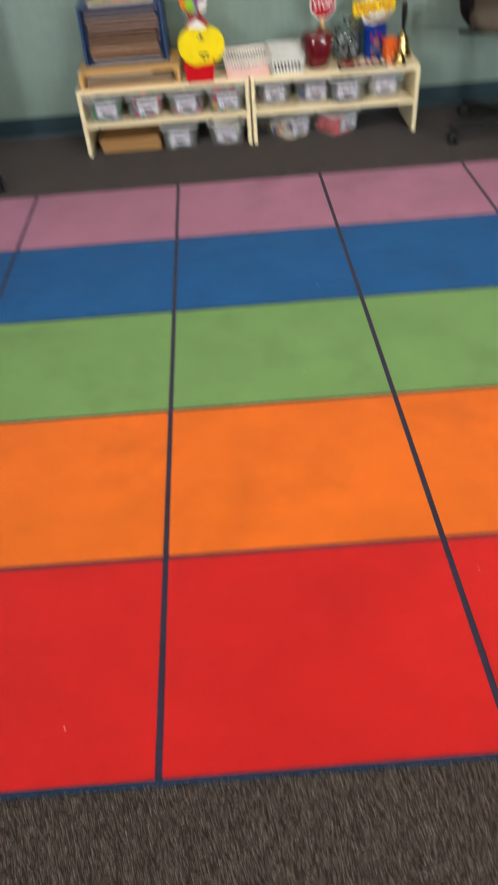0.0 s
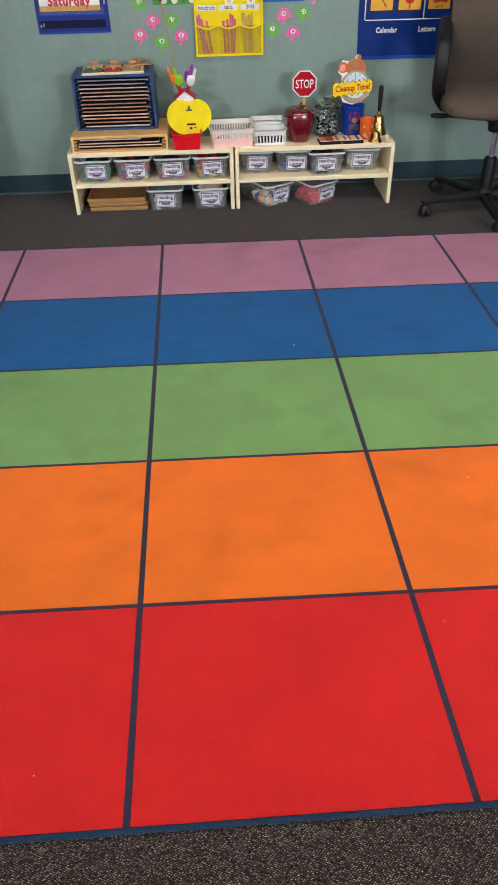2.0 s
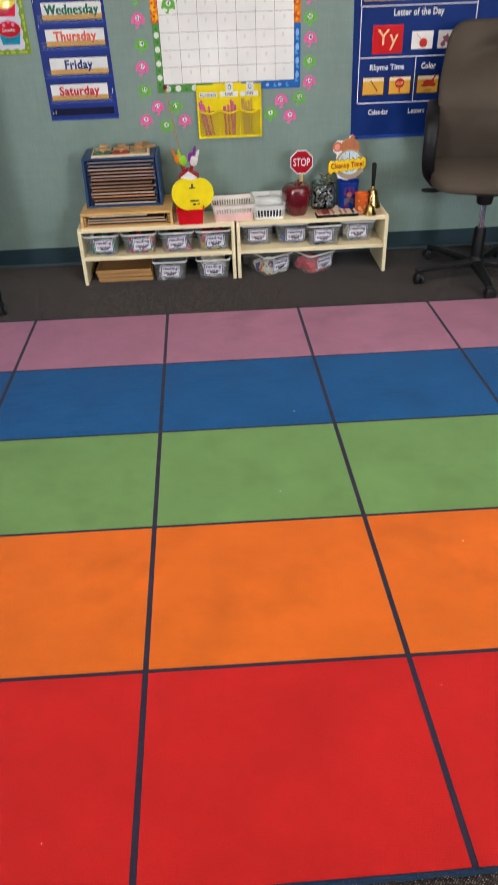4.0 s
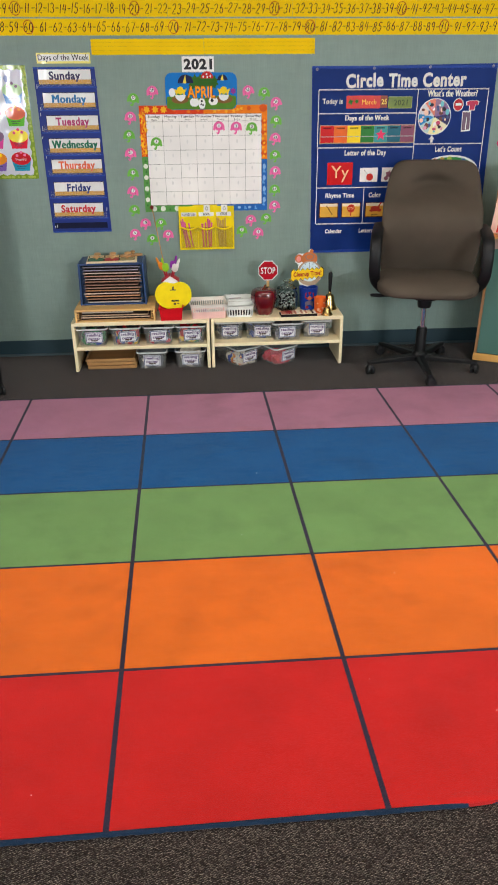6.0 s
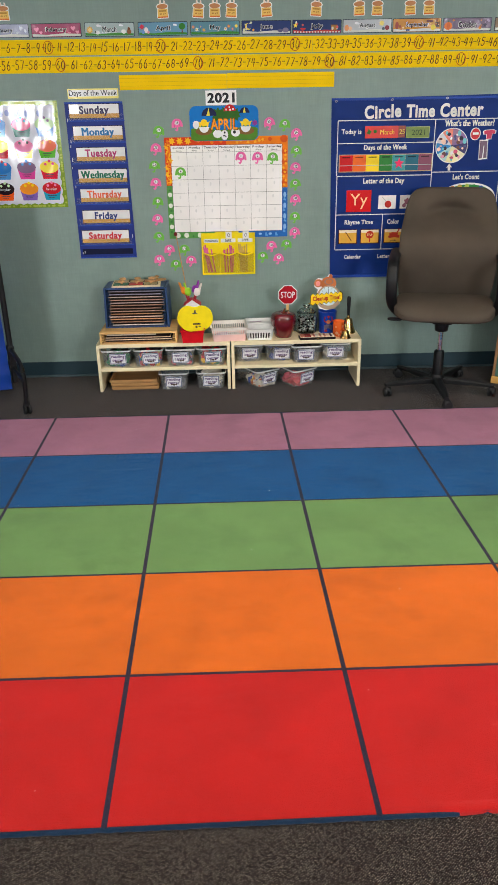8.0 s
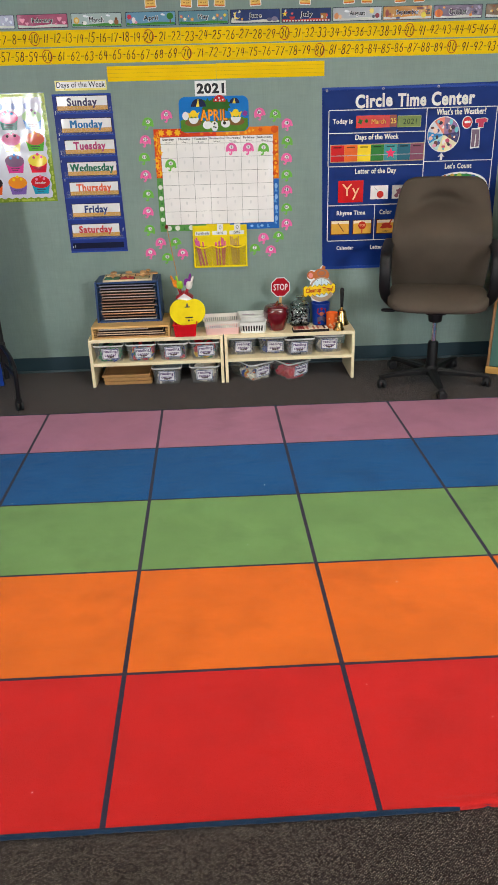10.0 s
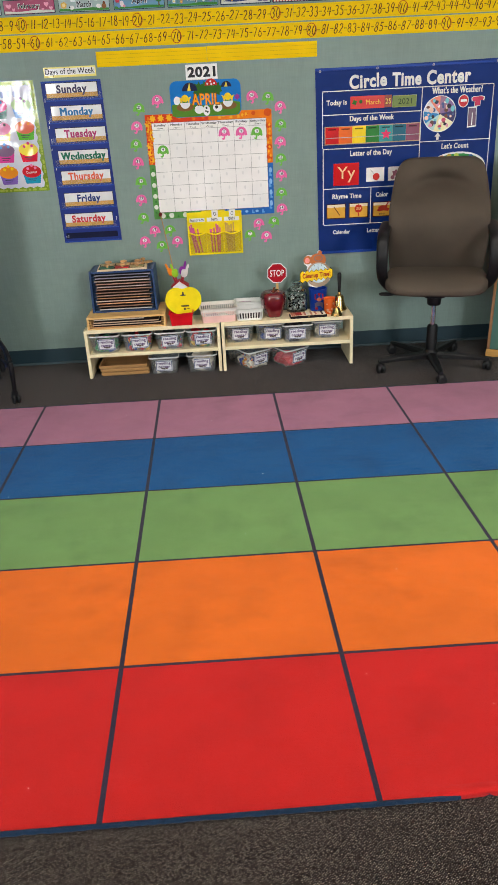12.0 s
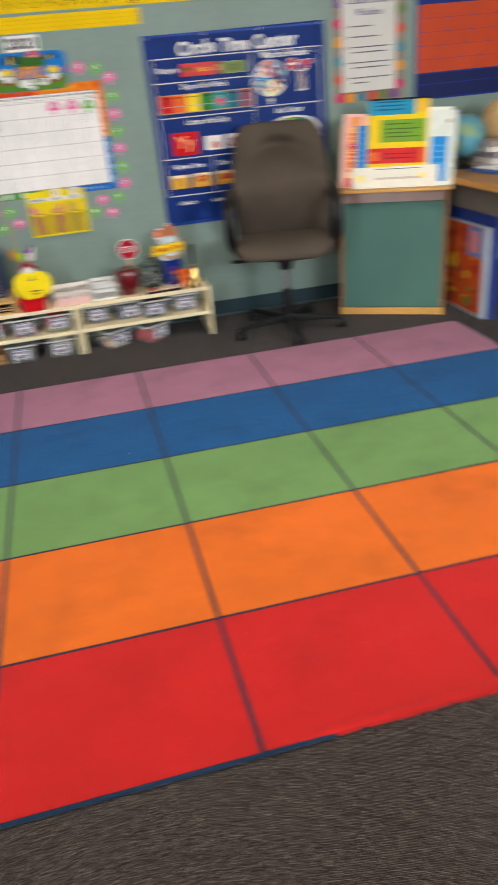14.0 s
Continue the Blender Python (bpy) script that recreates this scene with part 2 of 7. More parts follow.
# ---------------------------------------------------------------- mesh helpers


def thing(name, label, category, x=0.0, y=0.0, z=0.0, rz=0.0, group="", rx=0.0, ry=0.0, kind=""):
    ob = new(name)
    ob.empty_display_size = 0.05
    ob.matrix_world = pose(x, y, z, rx, ry, rz)
    return tagged(ob, label, category, group, kind)


def part(name, bm, material, parent=None, label="", smooth=False):
    me = bpy.data.meshes.new(name)
    bmesh.ops.recalc_face_normals(bm, faces=bm.faces)
    bm.to_mesh(me)
    bm.free()
    me.materials.append(material)
    if smooth:
        me.shade_smooth()
        me.set_sharp_from_angle(angle=radians(40))
    ob = new(name, me)
    ob.parent = parent
    return tagged(ob, label)


def shared(name, source, parent, m):
    """Another object on the mesh of source."""
    ob = new(name, source.data)
    ob.parent = parent
    ob.matrix_local = m
    return ob


def single(name, bm, material, label, category, x=0, y=0, z=0, rz=0, group="", kind="", smooth=False):
    ob = part(name, bm, material, None, "", smooth)
    ob.matrix_world = pose(x, y, z, 0, 0, rz)
    return tagged(ob, label, category, group, kind)


def box(bm, x0, x1, y0, y1, z0, z1, bev=0.0, m=None):
    r = bmesh.ops.create_cube(bm, size=1.0)
    vs = r["verts"]
    for v in vs:
        v.co = Vector(((x0, x1)[v.co.x > 0], (y0, y1)[v.co.y > 0], (z0, z1)[v.co.z > 0]))
    if bev:
        es = list({e for v in vs for e in v.link_edges})
        r2 = bmesh.ops.bevel(bm, geom=es, offset=bev, segments=2, profile=0.5, affect="EDGES")
        vs = list({v for f in r2["faces"] for v in f.verts} | {v for v in vs if v.is_valid})
    if m is not None:
        bmesh.ops.transform(bm, matrix=m, verts=vs)
    return bm


def boxes(*rows, bev=0.0):
    bm = bmesh.new()
    for r in rows:
        box(bm, *r, bev=bev)
    return bm


def loft(bm, rings, start=True, end=True, closed=True):
    """Skins rows of points, all of one length."""
    vs = [[bm.verts.new(p) for p in ring] for ring in rings]
    n = len(vs[0])
    for a, b in zip(vs, vs[1:]):
        for i in range(n if closed else n - 1):
            bm.faces.new((a[i], a[(i + 1) % n], b[(i + 1) % n], b[i]))
    if start:
        bm.faces.new(vs[0][::-1])
    if end:
        bm.faces.new(vs[-1])
    return bm


def lathe(profile, n=20, bm=None, x=0, y=0, z=0, sx=1.0, sy=1.0, start=True, end=True):
    bm = bm or bmesh.new()
    return loft(bm, [[(x + r * sx * math.cos(2 * math.pi * i / n), y + r * sy * math.sin(2 * math.pi * i / n), z + h) for i in range(n)] for r, h in profile], start, end)


def rr_ring(hw, hd, r, z, x=0, y=0, k=4):
    pts = []
    for cx, cy, a0 in ((hw - r, hd - r, 0), (-hw + r, hd - r, 90), (-hw + r, -hd + r, 180), (hw - r, -hd + r, 270)):
        for i in range(k + 1):
            a = radians(a0 + 90 * i / k)
            pts.append((x + cx + r * math.cos(a), y + cy + r * math.sin(a), z))
    return pts


def tube(path, r, n=8, bm=None, flat_y=1.0):
    bm = bm or bmesh.new()
    pts = [Vector(p) for p in path]
    rings = []
    up = Vector((0, 0, 1))
    for i, p in enumerate(pts):
        d = (pts[min(i + 1, len(pts) - 1)] - pts[max(i - 1, 0)]).normalized()
        side = d.cross(up if abs(d.z) < 0.95 else Vector((0, 1, 0))).normalized()
        nrm = side.cross(d).normalized()
        rad = r[i] if isinstance(r, (list, tuple)) else r
        rings.append([p + side * rad * math.cos(2 * math.pi * k / n) + nrm * rad * flat_y * math.sin(2 * math.pi * k / n) for k in range(n)])
    return loft(bm, rings)


def curve_pts(ctrl, n=6):
    """A smooth path through the control points."""
    p = [Vector(c) for c in ctrl]
    p = [2 * p[0] - p[1]] + p + [2 * p[-1] - p[-2]]
    out = []
    for i in range(1, len(p) - 2):
        for k in range(n):
            t = k / n
            out.append(0.5 * (2 * p[i] + (p[i + 1] - p[i - 1]) * t + (2 * p[i - 1] - 5 * p[i] + 4 * p[i + 1] - p[i + 2]) * t * t + (3 * p[i] - p[i - 1] - 3 * p[i + 1] + p[i + 2]) * t ** 3))
    out.append(p[-2])
    return out


def cushion(hx, hy, hz, e1=0.35, e2=0.35, nu=32, nv=18, warp=None):
    """A rounded block (superellipsoid)."""
    def rad(c, s, e):
        return (abs(c) ** (2 / e) + abs(s) ** (2 / e)) ** (-e / 2)
    bm = bmesh.new()
    rings = []
    for j in range(nv + 1):
        s = math.sin(math.pi * (j / nv - 0.5) * 0.985)
        k = (1 - abs(s) ** (2 / e1)) ** (e1 / 2)
        ring = []
        for i in range(nu):
            a = 2 * math.pi * (i + 0.5) / nu
            c_, s_ = math.cos(a), math.sin(a)
            r = rad(c_, s_, e2)
            ring.append((hx * k * r * c_, hy * k * r * s_, hz * s))
        rings.append(ring)
    loft(bm, rings)
    if warp:
        for v in bm.verts:
            v.co = Vector(warp(*v.co))
    return bm


# flat work on a wall: x to the right, z up, d = how far it stands out
def flat(bm, pts, d0, d1):
    f = [bm.verts.new((x, -d1, z)) for x, z in pts]
    b = [bm.verts.new((x, -d0, z)) for x, z in pts]
    n = len(pts)
    bm.faces.new(f)
    bm.faces.new(b[::-1])
    for i in range(n):
        bm.faces.new((f[i], b[i], b[(i + 1) % n], f[(i + 1) % n]))
    return bm


def flats(outlines, d0, d1):
    bm = bmesh.new()
    for k, pts in enumerate(outlines):
        flat(bm, pts, d0, d1 + k * 4e-6)
    return bm


def each(name, outlines, d0, d1, material, parent, label=""):
    """One part for each outline."""
    for k, pts in enumerate(outlines):
        part(name, flat(bmesh.new(), pts, d0, d1 + k * 4e-6), material, parent, label)


def rect(x0, x1, z0, z1):
    return [(x0, z0), (x1, z0), (x1, z1), (x0, z1)]


def rrect(x0, x1, z0, z1, r, k=4):
    return [(p[0], p[1]) for p in rr_ring((x1 - x0) / 2, (z1 - z0) / 2, r, 0, (x0 + x1) / 2, (z0 + z1) / 2, k)]


def disc(cx, cz, r, n=18, sz=1.0):
    return [(cx + r * math.cos(2 * math.pi * i / n), cz + r * sz * math.sin(2 * math.pi * i / n)) for i in range(n)]


def star(cx, cz, r1, r2, n, a0=90):
    return [(cx + (r1, r2)[i % 2] * math.cos(radians(a0 + 180 * i / n)), cz + (r1, r2)[i % 2] * math.sin(radians(a0 + 180 * i / n))) for i in range(2 * n)]


def ring_outline(bm, cx, cz, r, w, d0, d1, n=24, sz=1.0):
    out, inn = disc(cx, cz, r, n, sz), disc(cx, cz, r - w, n, sz)
    for i in range(n):
        flat(bm, [inn[i], out[i], out[(i + 1) % n], inn[(i + 1) % n]], d0, d1)
    return bm


def text_mesh(s, space=1.0, fat=0.0):
    cu = bpy.data.curves.new("lettering", "FONT")
    cu.body, cu.size, cu.resolution_u, cu.extrude, cu.space_character, cu.offset = s, 1.0, 3, 0.02, space, fat
    ob = new("lettering", cu)
    me = bpy.data.meshes.new_from_object(ob)
    bpy.data.objects.remove(ob)
    bpy.data.curves.remove(cu)
    return me


def letters(bm, s, x0, x1, z0, z1, d0, d1, bold=0.0, turn=0.0):
    """Lettering fitted into a box on the wall; bold thickens its strokes."""
    swell = bold > 0 and not set(s) & set("MNW")
    me = text_mesh(s, 1.0 + 1.1 * max(0.0, bold), bold * 0.45 if swell else 0.0)
    co = np.array([v.co for v in me.vertices])
    lo, hi = co.min(0), co.max(0)
    fat = 0.0 if swell else 0.6 * max(0.0, bold) * (z1 - z0)
    sx = (x1 - x0 - 2 * fat) / (hi[0] - lo[0])
    sz = (z1 - z0) / (hi[1] - lo[1])
    c, s_ = math.cos(radians(turn)), math.sin(radians(turn))
    cx, cz = (x0 + x1) / 2, (z0 + z1) / 2
    for k, shift in enumerate((0.0, -fat, fat) if fat else (0.0,)):
        vs = []
        for p in co:
            u, w = x0 + fat + shift + (p[0] - lo[0]) * sx - cx, z0 + (p[1] - lo[1]) * sz - cz
            vs.append(bm.verts.new((cx + u * c - w * s_, -(d0 + (p[2] - lo[2]) / max(1e-6, hi[2] - lo[2]) * (d1 - d0) + 0.00006 * k), cz + u * s_ + w * c)))
        for f in me.polygons:
            try:
                bm.faces.new([vs[i] for i in f.vertices])
            except ValueError:
                pass
    bpy.data.meshes.remove(me)
    return bm


def word(s, x0, x1, z0, z1, d0=0.003, d1=0.0036, bold=0.0, turn=0.0):
    return letters(bmesh.new(), s, x0, x1, z0, z1, d0, d1, bold, turn)


# ---------------------------------------------------------------- the room


def room():
    bm = boxes((WEST_X, EAST_X, SOUTH_Y, WALL_Y, -0.12, 0.0))
    single("floor", bm, M_CARPET, "dark grey-brown flecked loop carpet", "floor", kind="structure")
    single("ceiling", boxes((WEST_X, EAST_X, SOUTH_Y, WALL_Y, CEIL, CEIL + 0.1)), M_CEIL, "white ceiling", "ceiling", kind="structure")
    single("wall_north", boxes((WEST_X - 0.15, EAST_X + 0.15, WALL_Y, WALL_Y + 0.15, -0.12, CEIL + 0.1)), M_WALL, "blue-green woven vinyl covered wall", "wall", kind="structure")
    single("wall_west", boxes((WEST_X - 0.15, WEST_X, SOUTH_Y, WALL_Y, -0.12, CEIL + 0.1)), M_WALL, "blue-green woven vinyl covered wall", "wall", kind="structure")
    single("wall_east", boxes((EAST_X, EAST_X + 0.15, SOUTH_Y, WALL_Y, -0.12, CEIL + 0.1)), M_WALL, "blue-green woven vinyl covered wall", "wall", kind="structure")
    xs = [WEST_X - 0.15] + [v for w in WINDOWS for v in w] + [EAST_X + 0.15]
    rows = [(xs[i], xs[i + 1], SOUTH_Y - 0.2, SOUTH_Y, -0.12, CEIL + 0.1) for i in range(0, len(xs), 2)]
    for a, b in WINDOWS:
        rows += [(a, b, SOUTH_Y - 0.2, SOUTH_Y, -0.12, WIN_Z[0]), (a, b, SOUTH_Y - 0.2, SOUTH_Y, WIN_Z[1], CEIL + 0.1)]
    single("wall_south", boxes(*rows), M_PLAIN, "plain plaster wall with window openings", "wall", kind="structure")
    for k, (a, b) in enumerate(WINDOWS):
        w = thing("window_%d" % (k + 1), "white framed classroom window out of view", "window", (a + b) / 2, SOUTH_Y - 0.1, WIN_Z[0], kind="structure")
        h, hh = (b - a) / 2, WIN_Z[1] - WIN_Z[0]
        part("window_frame", boxes((-h, h, 0.0, 0.06, 0, 0.05), (-h, h, 0.0, 0.06, hh - 0.05, hh), (-h, -h + 0.05, 0.0, 0.06, 0.05, hh - 0.05), (h - 0.05, h, 0.0, 0.06, 0.05, hh - 0.05), (-0.02, 0.02, 0.0, 0.06, 0.05, hh - 0.05)), M_WHITEINK, w)
    single("baseboard_north", boxes((WEST_X, EAST_X, WALL_Y - 0.006, WALL_Y - 0.0005, 0.012, 0.098), bev=0.002), M_BASE, "dark teal rubber cove base along the wall", "baseboard", kind="structure")
    single("trim_north", boxes((WEST_X, EAST_X, WALL_Y - 0.016, WALL_Y - 0.0005, 0.0, 0.012), bev=0.003), M_BASE2, "dark toe of the rubber cove base", "baseboard", kind="structure")
    # unseen ceiling lights added to brighten the room; deep frames dim the upper wall
    for cx, ys in ((-0.55, (-1.35,)), (0.8, (-5.0, -1.35)), (2.15, (-5.0, -1.35))):
        for cy in ys:
            li = thing("added_ceiling_light", "added unseen ceiling light in a deep grey metal frame", "ceiling light", cx, cy, CEIL, group="ceiling lights")
            part("frame", boxes((-0.62, 0.62, -0.32, -0.29, -0.15, 0), (-0.62, 0.62, 0.29, 0.32, -0.15, 0), (-0.62, -0.59, -0.29, 0.29, -0.15, 0), (0.59, 0.62, -0.29, 0.29, -0.15, 0)), M_FIXTURE, li)
            part("diffuser", boxes((-0.59, 0.59, -0.29, 0.29, -0.02, -0.002)), M_GLOW, li, "glowing white diffuser")


M_FIXTURE = mat("fixture_grey", (0.30, 0.30, 0.29), 0.5)
# glow of the added ceiling lights
M_GLOW = glow_mat("added_light_diffuser", (1.0, 0.92, 0.83), PANEL)
room()

# ---------------------------------------------------------------- the rug
COL_W, ROW_Y = 0.612, (0.0, -0.495, -1.010, -1.517, -2.026, -2.497)


FOLD_X = 0.80


def rug_at(x, y):
    near = max(0.0, (-2.03 - y) / 0.47)
    return x - 0.0150 * y, y - 0.0042 * x + near * (0.0125 * x - 0.0065)


def rug_slab(bm, x0, x1, y0, y1, z0, z1, cut=1):
    nx = max(1, cut)
    top = [rug_at(x0 + (x1 - x0) * i / nx, y0) for i in range(nx + 1)] + [rug_at(x1 - (x1 - x0) * i / nx, y1) for i in range(nx + 1)]
    return loft(bm, [[(x, y, z0) for x, y in top], [(x, y, z1) for x, y in top]])


def rug():
    r = thing("rug", "rainbow striped seating rug with dark grid lines", "rug")
    xl, xr = -2 * COL_W, 4 * COL_W
    part("backing", rug_slab(bmesh.new(), xl - 0.003, xr + 0.003, ROW_Y[5] - 0.003, ROW_Y[0] + 0.003, 0.001, 0.0105, 12), M_LINE, r, "dark purple-grey woven ground between squares")
    h = 0.0068
    for j in range(5):
        for i in range(6):
            x0, x1 = xl + i * COL_W + (h if i else 0.0), xl + (i + 1) * COL_W - (h if i < 5 else 0.0)
            y1, y0 = ROW_Y[j] - (h - 0.001 if j else 0.0), ROW_Y[j + 1] + (h - 0.001 if j < 4 else 0.0)
            part("panel", rug_slab(bmesh.new(), x0, x1, y0, y1, 0.006, 0.012), RUG[j], r, ("mauve", "blue", "green", "orange", "red")[j] + " carpet seating square")
    # bound edge, a little frayed
    rng = random.Random(4)
    def edge(p, q, w, side):
        n = 160
        ring = []
        for i in range(n + 1):
            t = i / n
            x, y = p[0] + (q[0] - p[0]) * t, p[1] + (q[1] - p[1]) * t
            wo = w + rng.uniform(-0.002, 0.002)
            a, b = rug_at(x, y), rug_at(x + side[0] * wo, y + side[1] * wo)
            m = rug_at(x + side[0] * wo * 0.6, y + side[1] * wo * 0.6)
            ring.append([(a[0], a[1], 0.0), (a[0], a[1], 0.0125), (m[0], m[1], 0.0125 + rng.uniform(-0.001, 0.001)), (b[0], b[1], 0.0075), (b[0], b[1], 0.0055), (m[0], m[1], 0.0005)])
        return loft(bmesh.new(), ring, closed=True)
    yb, yt = ROW_Y[5] - 0.002, ROW_Y[0] + 0.002
    part("binding", edge((xl - 0.02, yb), (FOLD_X - 0.01, yb), 0.0075, (0, -1)), M_BIND, r, "blue-green bound edge")
    # past FOLD_X the red pile is pulled out over the binding and rolls under
    n, x_in = 60, FOLD_X - 0.09
    roll = []
    for i in range(n + 1):
        k = min(1.0, i / 3)
        k = k * k * (3 - 2 * k)
        reach = 0.030 + (0.0035 + 0.0015 * math.sin(0.9 * i) + 0.001 * math.sin(2.3 * i)) * k
        roll.append([(*rug_at(x_in + (xr + 0.004 - x_in) * i / n, yb + 0.03 - reach * f), 0.0122 + (z - 0.0122) * k if z > 0.005 else z)
                     for f, z in ((0, 0.0110), (0.35, 0.0150), (0.70, 0.0168), (0.93, 0.0145), (1.0, 0.0085), (0.97, 0.001), (0.3, 0.001))])
    part("tucked_edge", loft(bmesh.new(), roll), RUG[4], r, "red edge tucked over its binding", True)
    part("binding", edge((xl - 0.01, yt), (xr + 0.01, yt), 0.008, (0, 1)), M_BIND, r, "blue-green bound edge")
    part("binding", edge((xl - 0.004, yb), (xl - 0.004, yt), 0.012, (-1, 0)), M_BIND, r, "blue-green bound edge")
    part("binding", edge((xr + 0.004, yb), (xr + 0.004, yt), 0.012, (1, 0)), M_BIND, r, "blue-green bound edge")


rug()


def lint():
    rng = random.Random(8)
    bm = bmesh.new()
    for _ in range(15):
        x, y, s = rng.uniform(-0.7, 1.7), rng.uniform(-2.45, -0.1), rng.uniform(0.0010, 0.0019)
        bmesh.ops.create_icosphere(bm, subdivisions=1, radius=s, matrix=Matrix.Translation((x, y, 0.0125 + s * 0.6)) @ Matrix.Diagonal((1, 1.4, 0.6, 1)))
    single("lint", bm, M_WHITE, "scattered white specks of lint on the rug", "lint", kind="stuff")


lint()

# ---------------------------------------------------------------- on the north wall


def on_wall(name, label, category, x, z, group="", tilt=0.0):
    return thing(name, label, category, x, WALL_Y, z, group=group, ry=tilt)


def bars(rows, d0=0.003, d1=0.0036):
    """Unreadable writing as plain bars: (x, z, width, height)."""
    return flats([rect(x, x + w, z - h / 2, z + h / 2) for x, z, w, h in rows], d0, d1)


def arc(cx, cz, rx, rz, a0, a1, n=9):
    return [(cx + rx * math.cos(radians(a0 + (a1 - a0) * i / n)), cz + rz * math.sin(radians(a0 + (a1 - a0) * i / n))) for i in range(n + 1)]


DIGITS = {
    "0": [arc(0.5, 0.5, 0.42, 0.5, 80, 440, 16)], "1": [[(0.5, 1.0), (0.5, 0.0)]],
    "2": [arc(0.47, 0.74, 0.40, 0.26, 165, -45) + [(0.05, 0.02), (1.0, 0.0)]],
    "3": [arc(0.42, 0.76, 0.40, 0.24, 150, -85) + arc(0.42, 0.27, 0.46, 0.27, 80, -150)],
    "4": [[(0.35, 1.0), (0.08, 0.42), (1.0, 0.46)], [(0.78, 0.95), (0.68, 0.0)]],
    "5": [[(0.22, 1.0), (0.16, 0.60)] + arc(0.42, 0.31, 0.44, 0.31, 110, -150), [(0.22, 1.0), (0.92, 0.98)]],
    "6": [[(0.72, 1.0), (0.30, 0.66)] + arc(0.48, 0.28, 0.38, 0.28, 160, -190, 14)],
    "7": [[(0.05, 0.98), (0.95, 1.0), (0.35, 0.0)]],
    "8": [arc(0.5, 0.76, 0.33, 0.24, -80, 280, 12), arc(0.5, 0.26, 0.41, 0.26, 95, 455, 14)],
    "9": [arc(0.45, 0.72, 0.36, 0.27, 20, 380, 14), [(0.81, 0.80), (0.58, 0.0)]]}


def stroke(bm, pts, w, d0, d1):
    """A marker line of one width along a path on the wall."""
    sides = []
    for i, (x, z) in enumerate(pts):
        ax, az = pts[max(0, i - 1)]
        bx, bz = pts[min(len(pts) - 1, i + 1)]
        ln = math.hypot(bx - ax, bz - az) or 1.0
        nx, nz = -(bz - az) / ln * w / 2, (bx - ax) / ln * w / 2
        sides.append(((x + nx, z + nz), (x - nx, z - nz)))
    for (a0, a1), (b0, b1) in zip(sides, sides[1:]):
        flat(bm, [a1, b1, b0, a0], d0, d1)
    return bm


def handwritten(bm, s, xc, zc, h, rng, w=0.0043, d0=0.0025):
    wide = [0.006 if ch == "1" else 0.0195 for ch in s]
    x = xc - (sum(wide) + 0.0075 * (len(s) - 1)) / 2
    slant = rng.uniform(0.06, 0.24)
    for k, ch in enumerate(s):
        for q, line in enumerate(DIGITS[ch]):
            up = rng.uniform(-0.0012, 0.0012)
            pts = [(x + wide[k] * (u if ch != "1" else 0.5) + slant * (v - 0.5) * h, zc + (v - 0.5) * h + up) for u, v in line]
            stroke(bm, pts, w * rng.uniform(0.85, 1.1), d0, d0 + 0.0005 + 0.0001 * q)
        x += wide[k] + 0.0075
    return bm


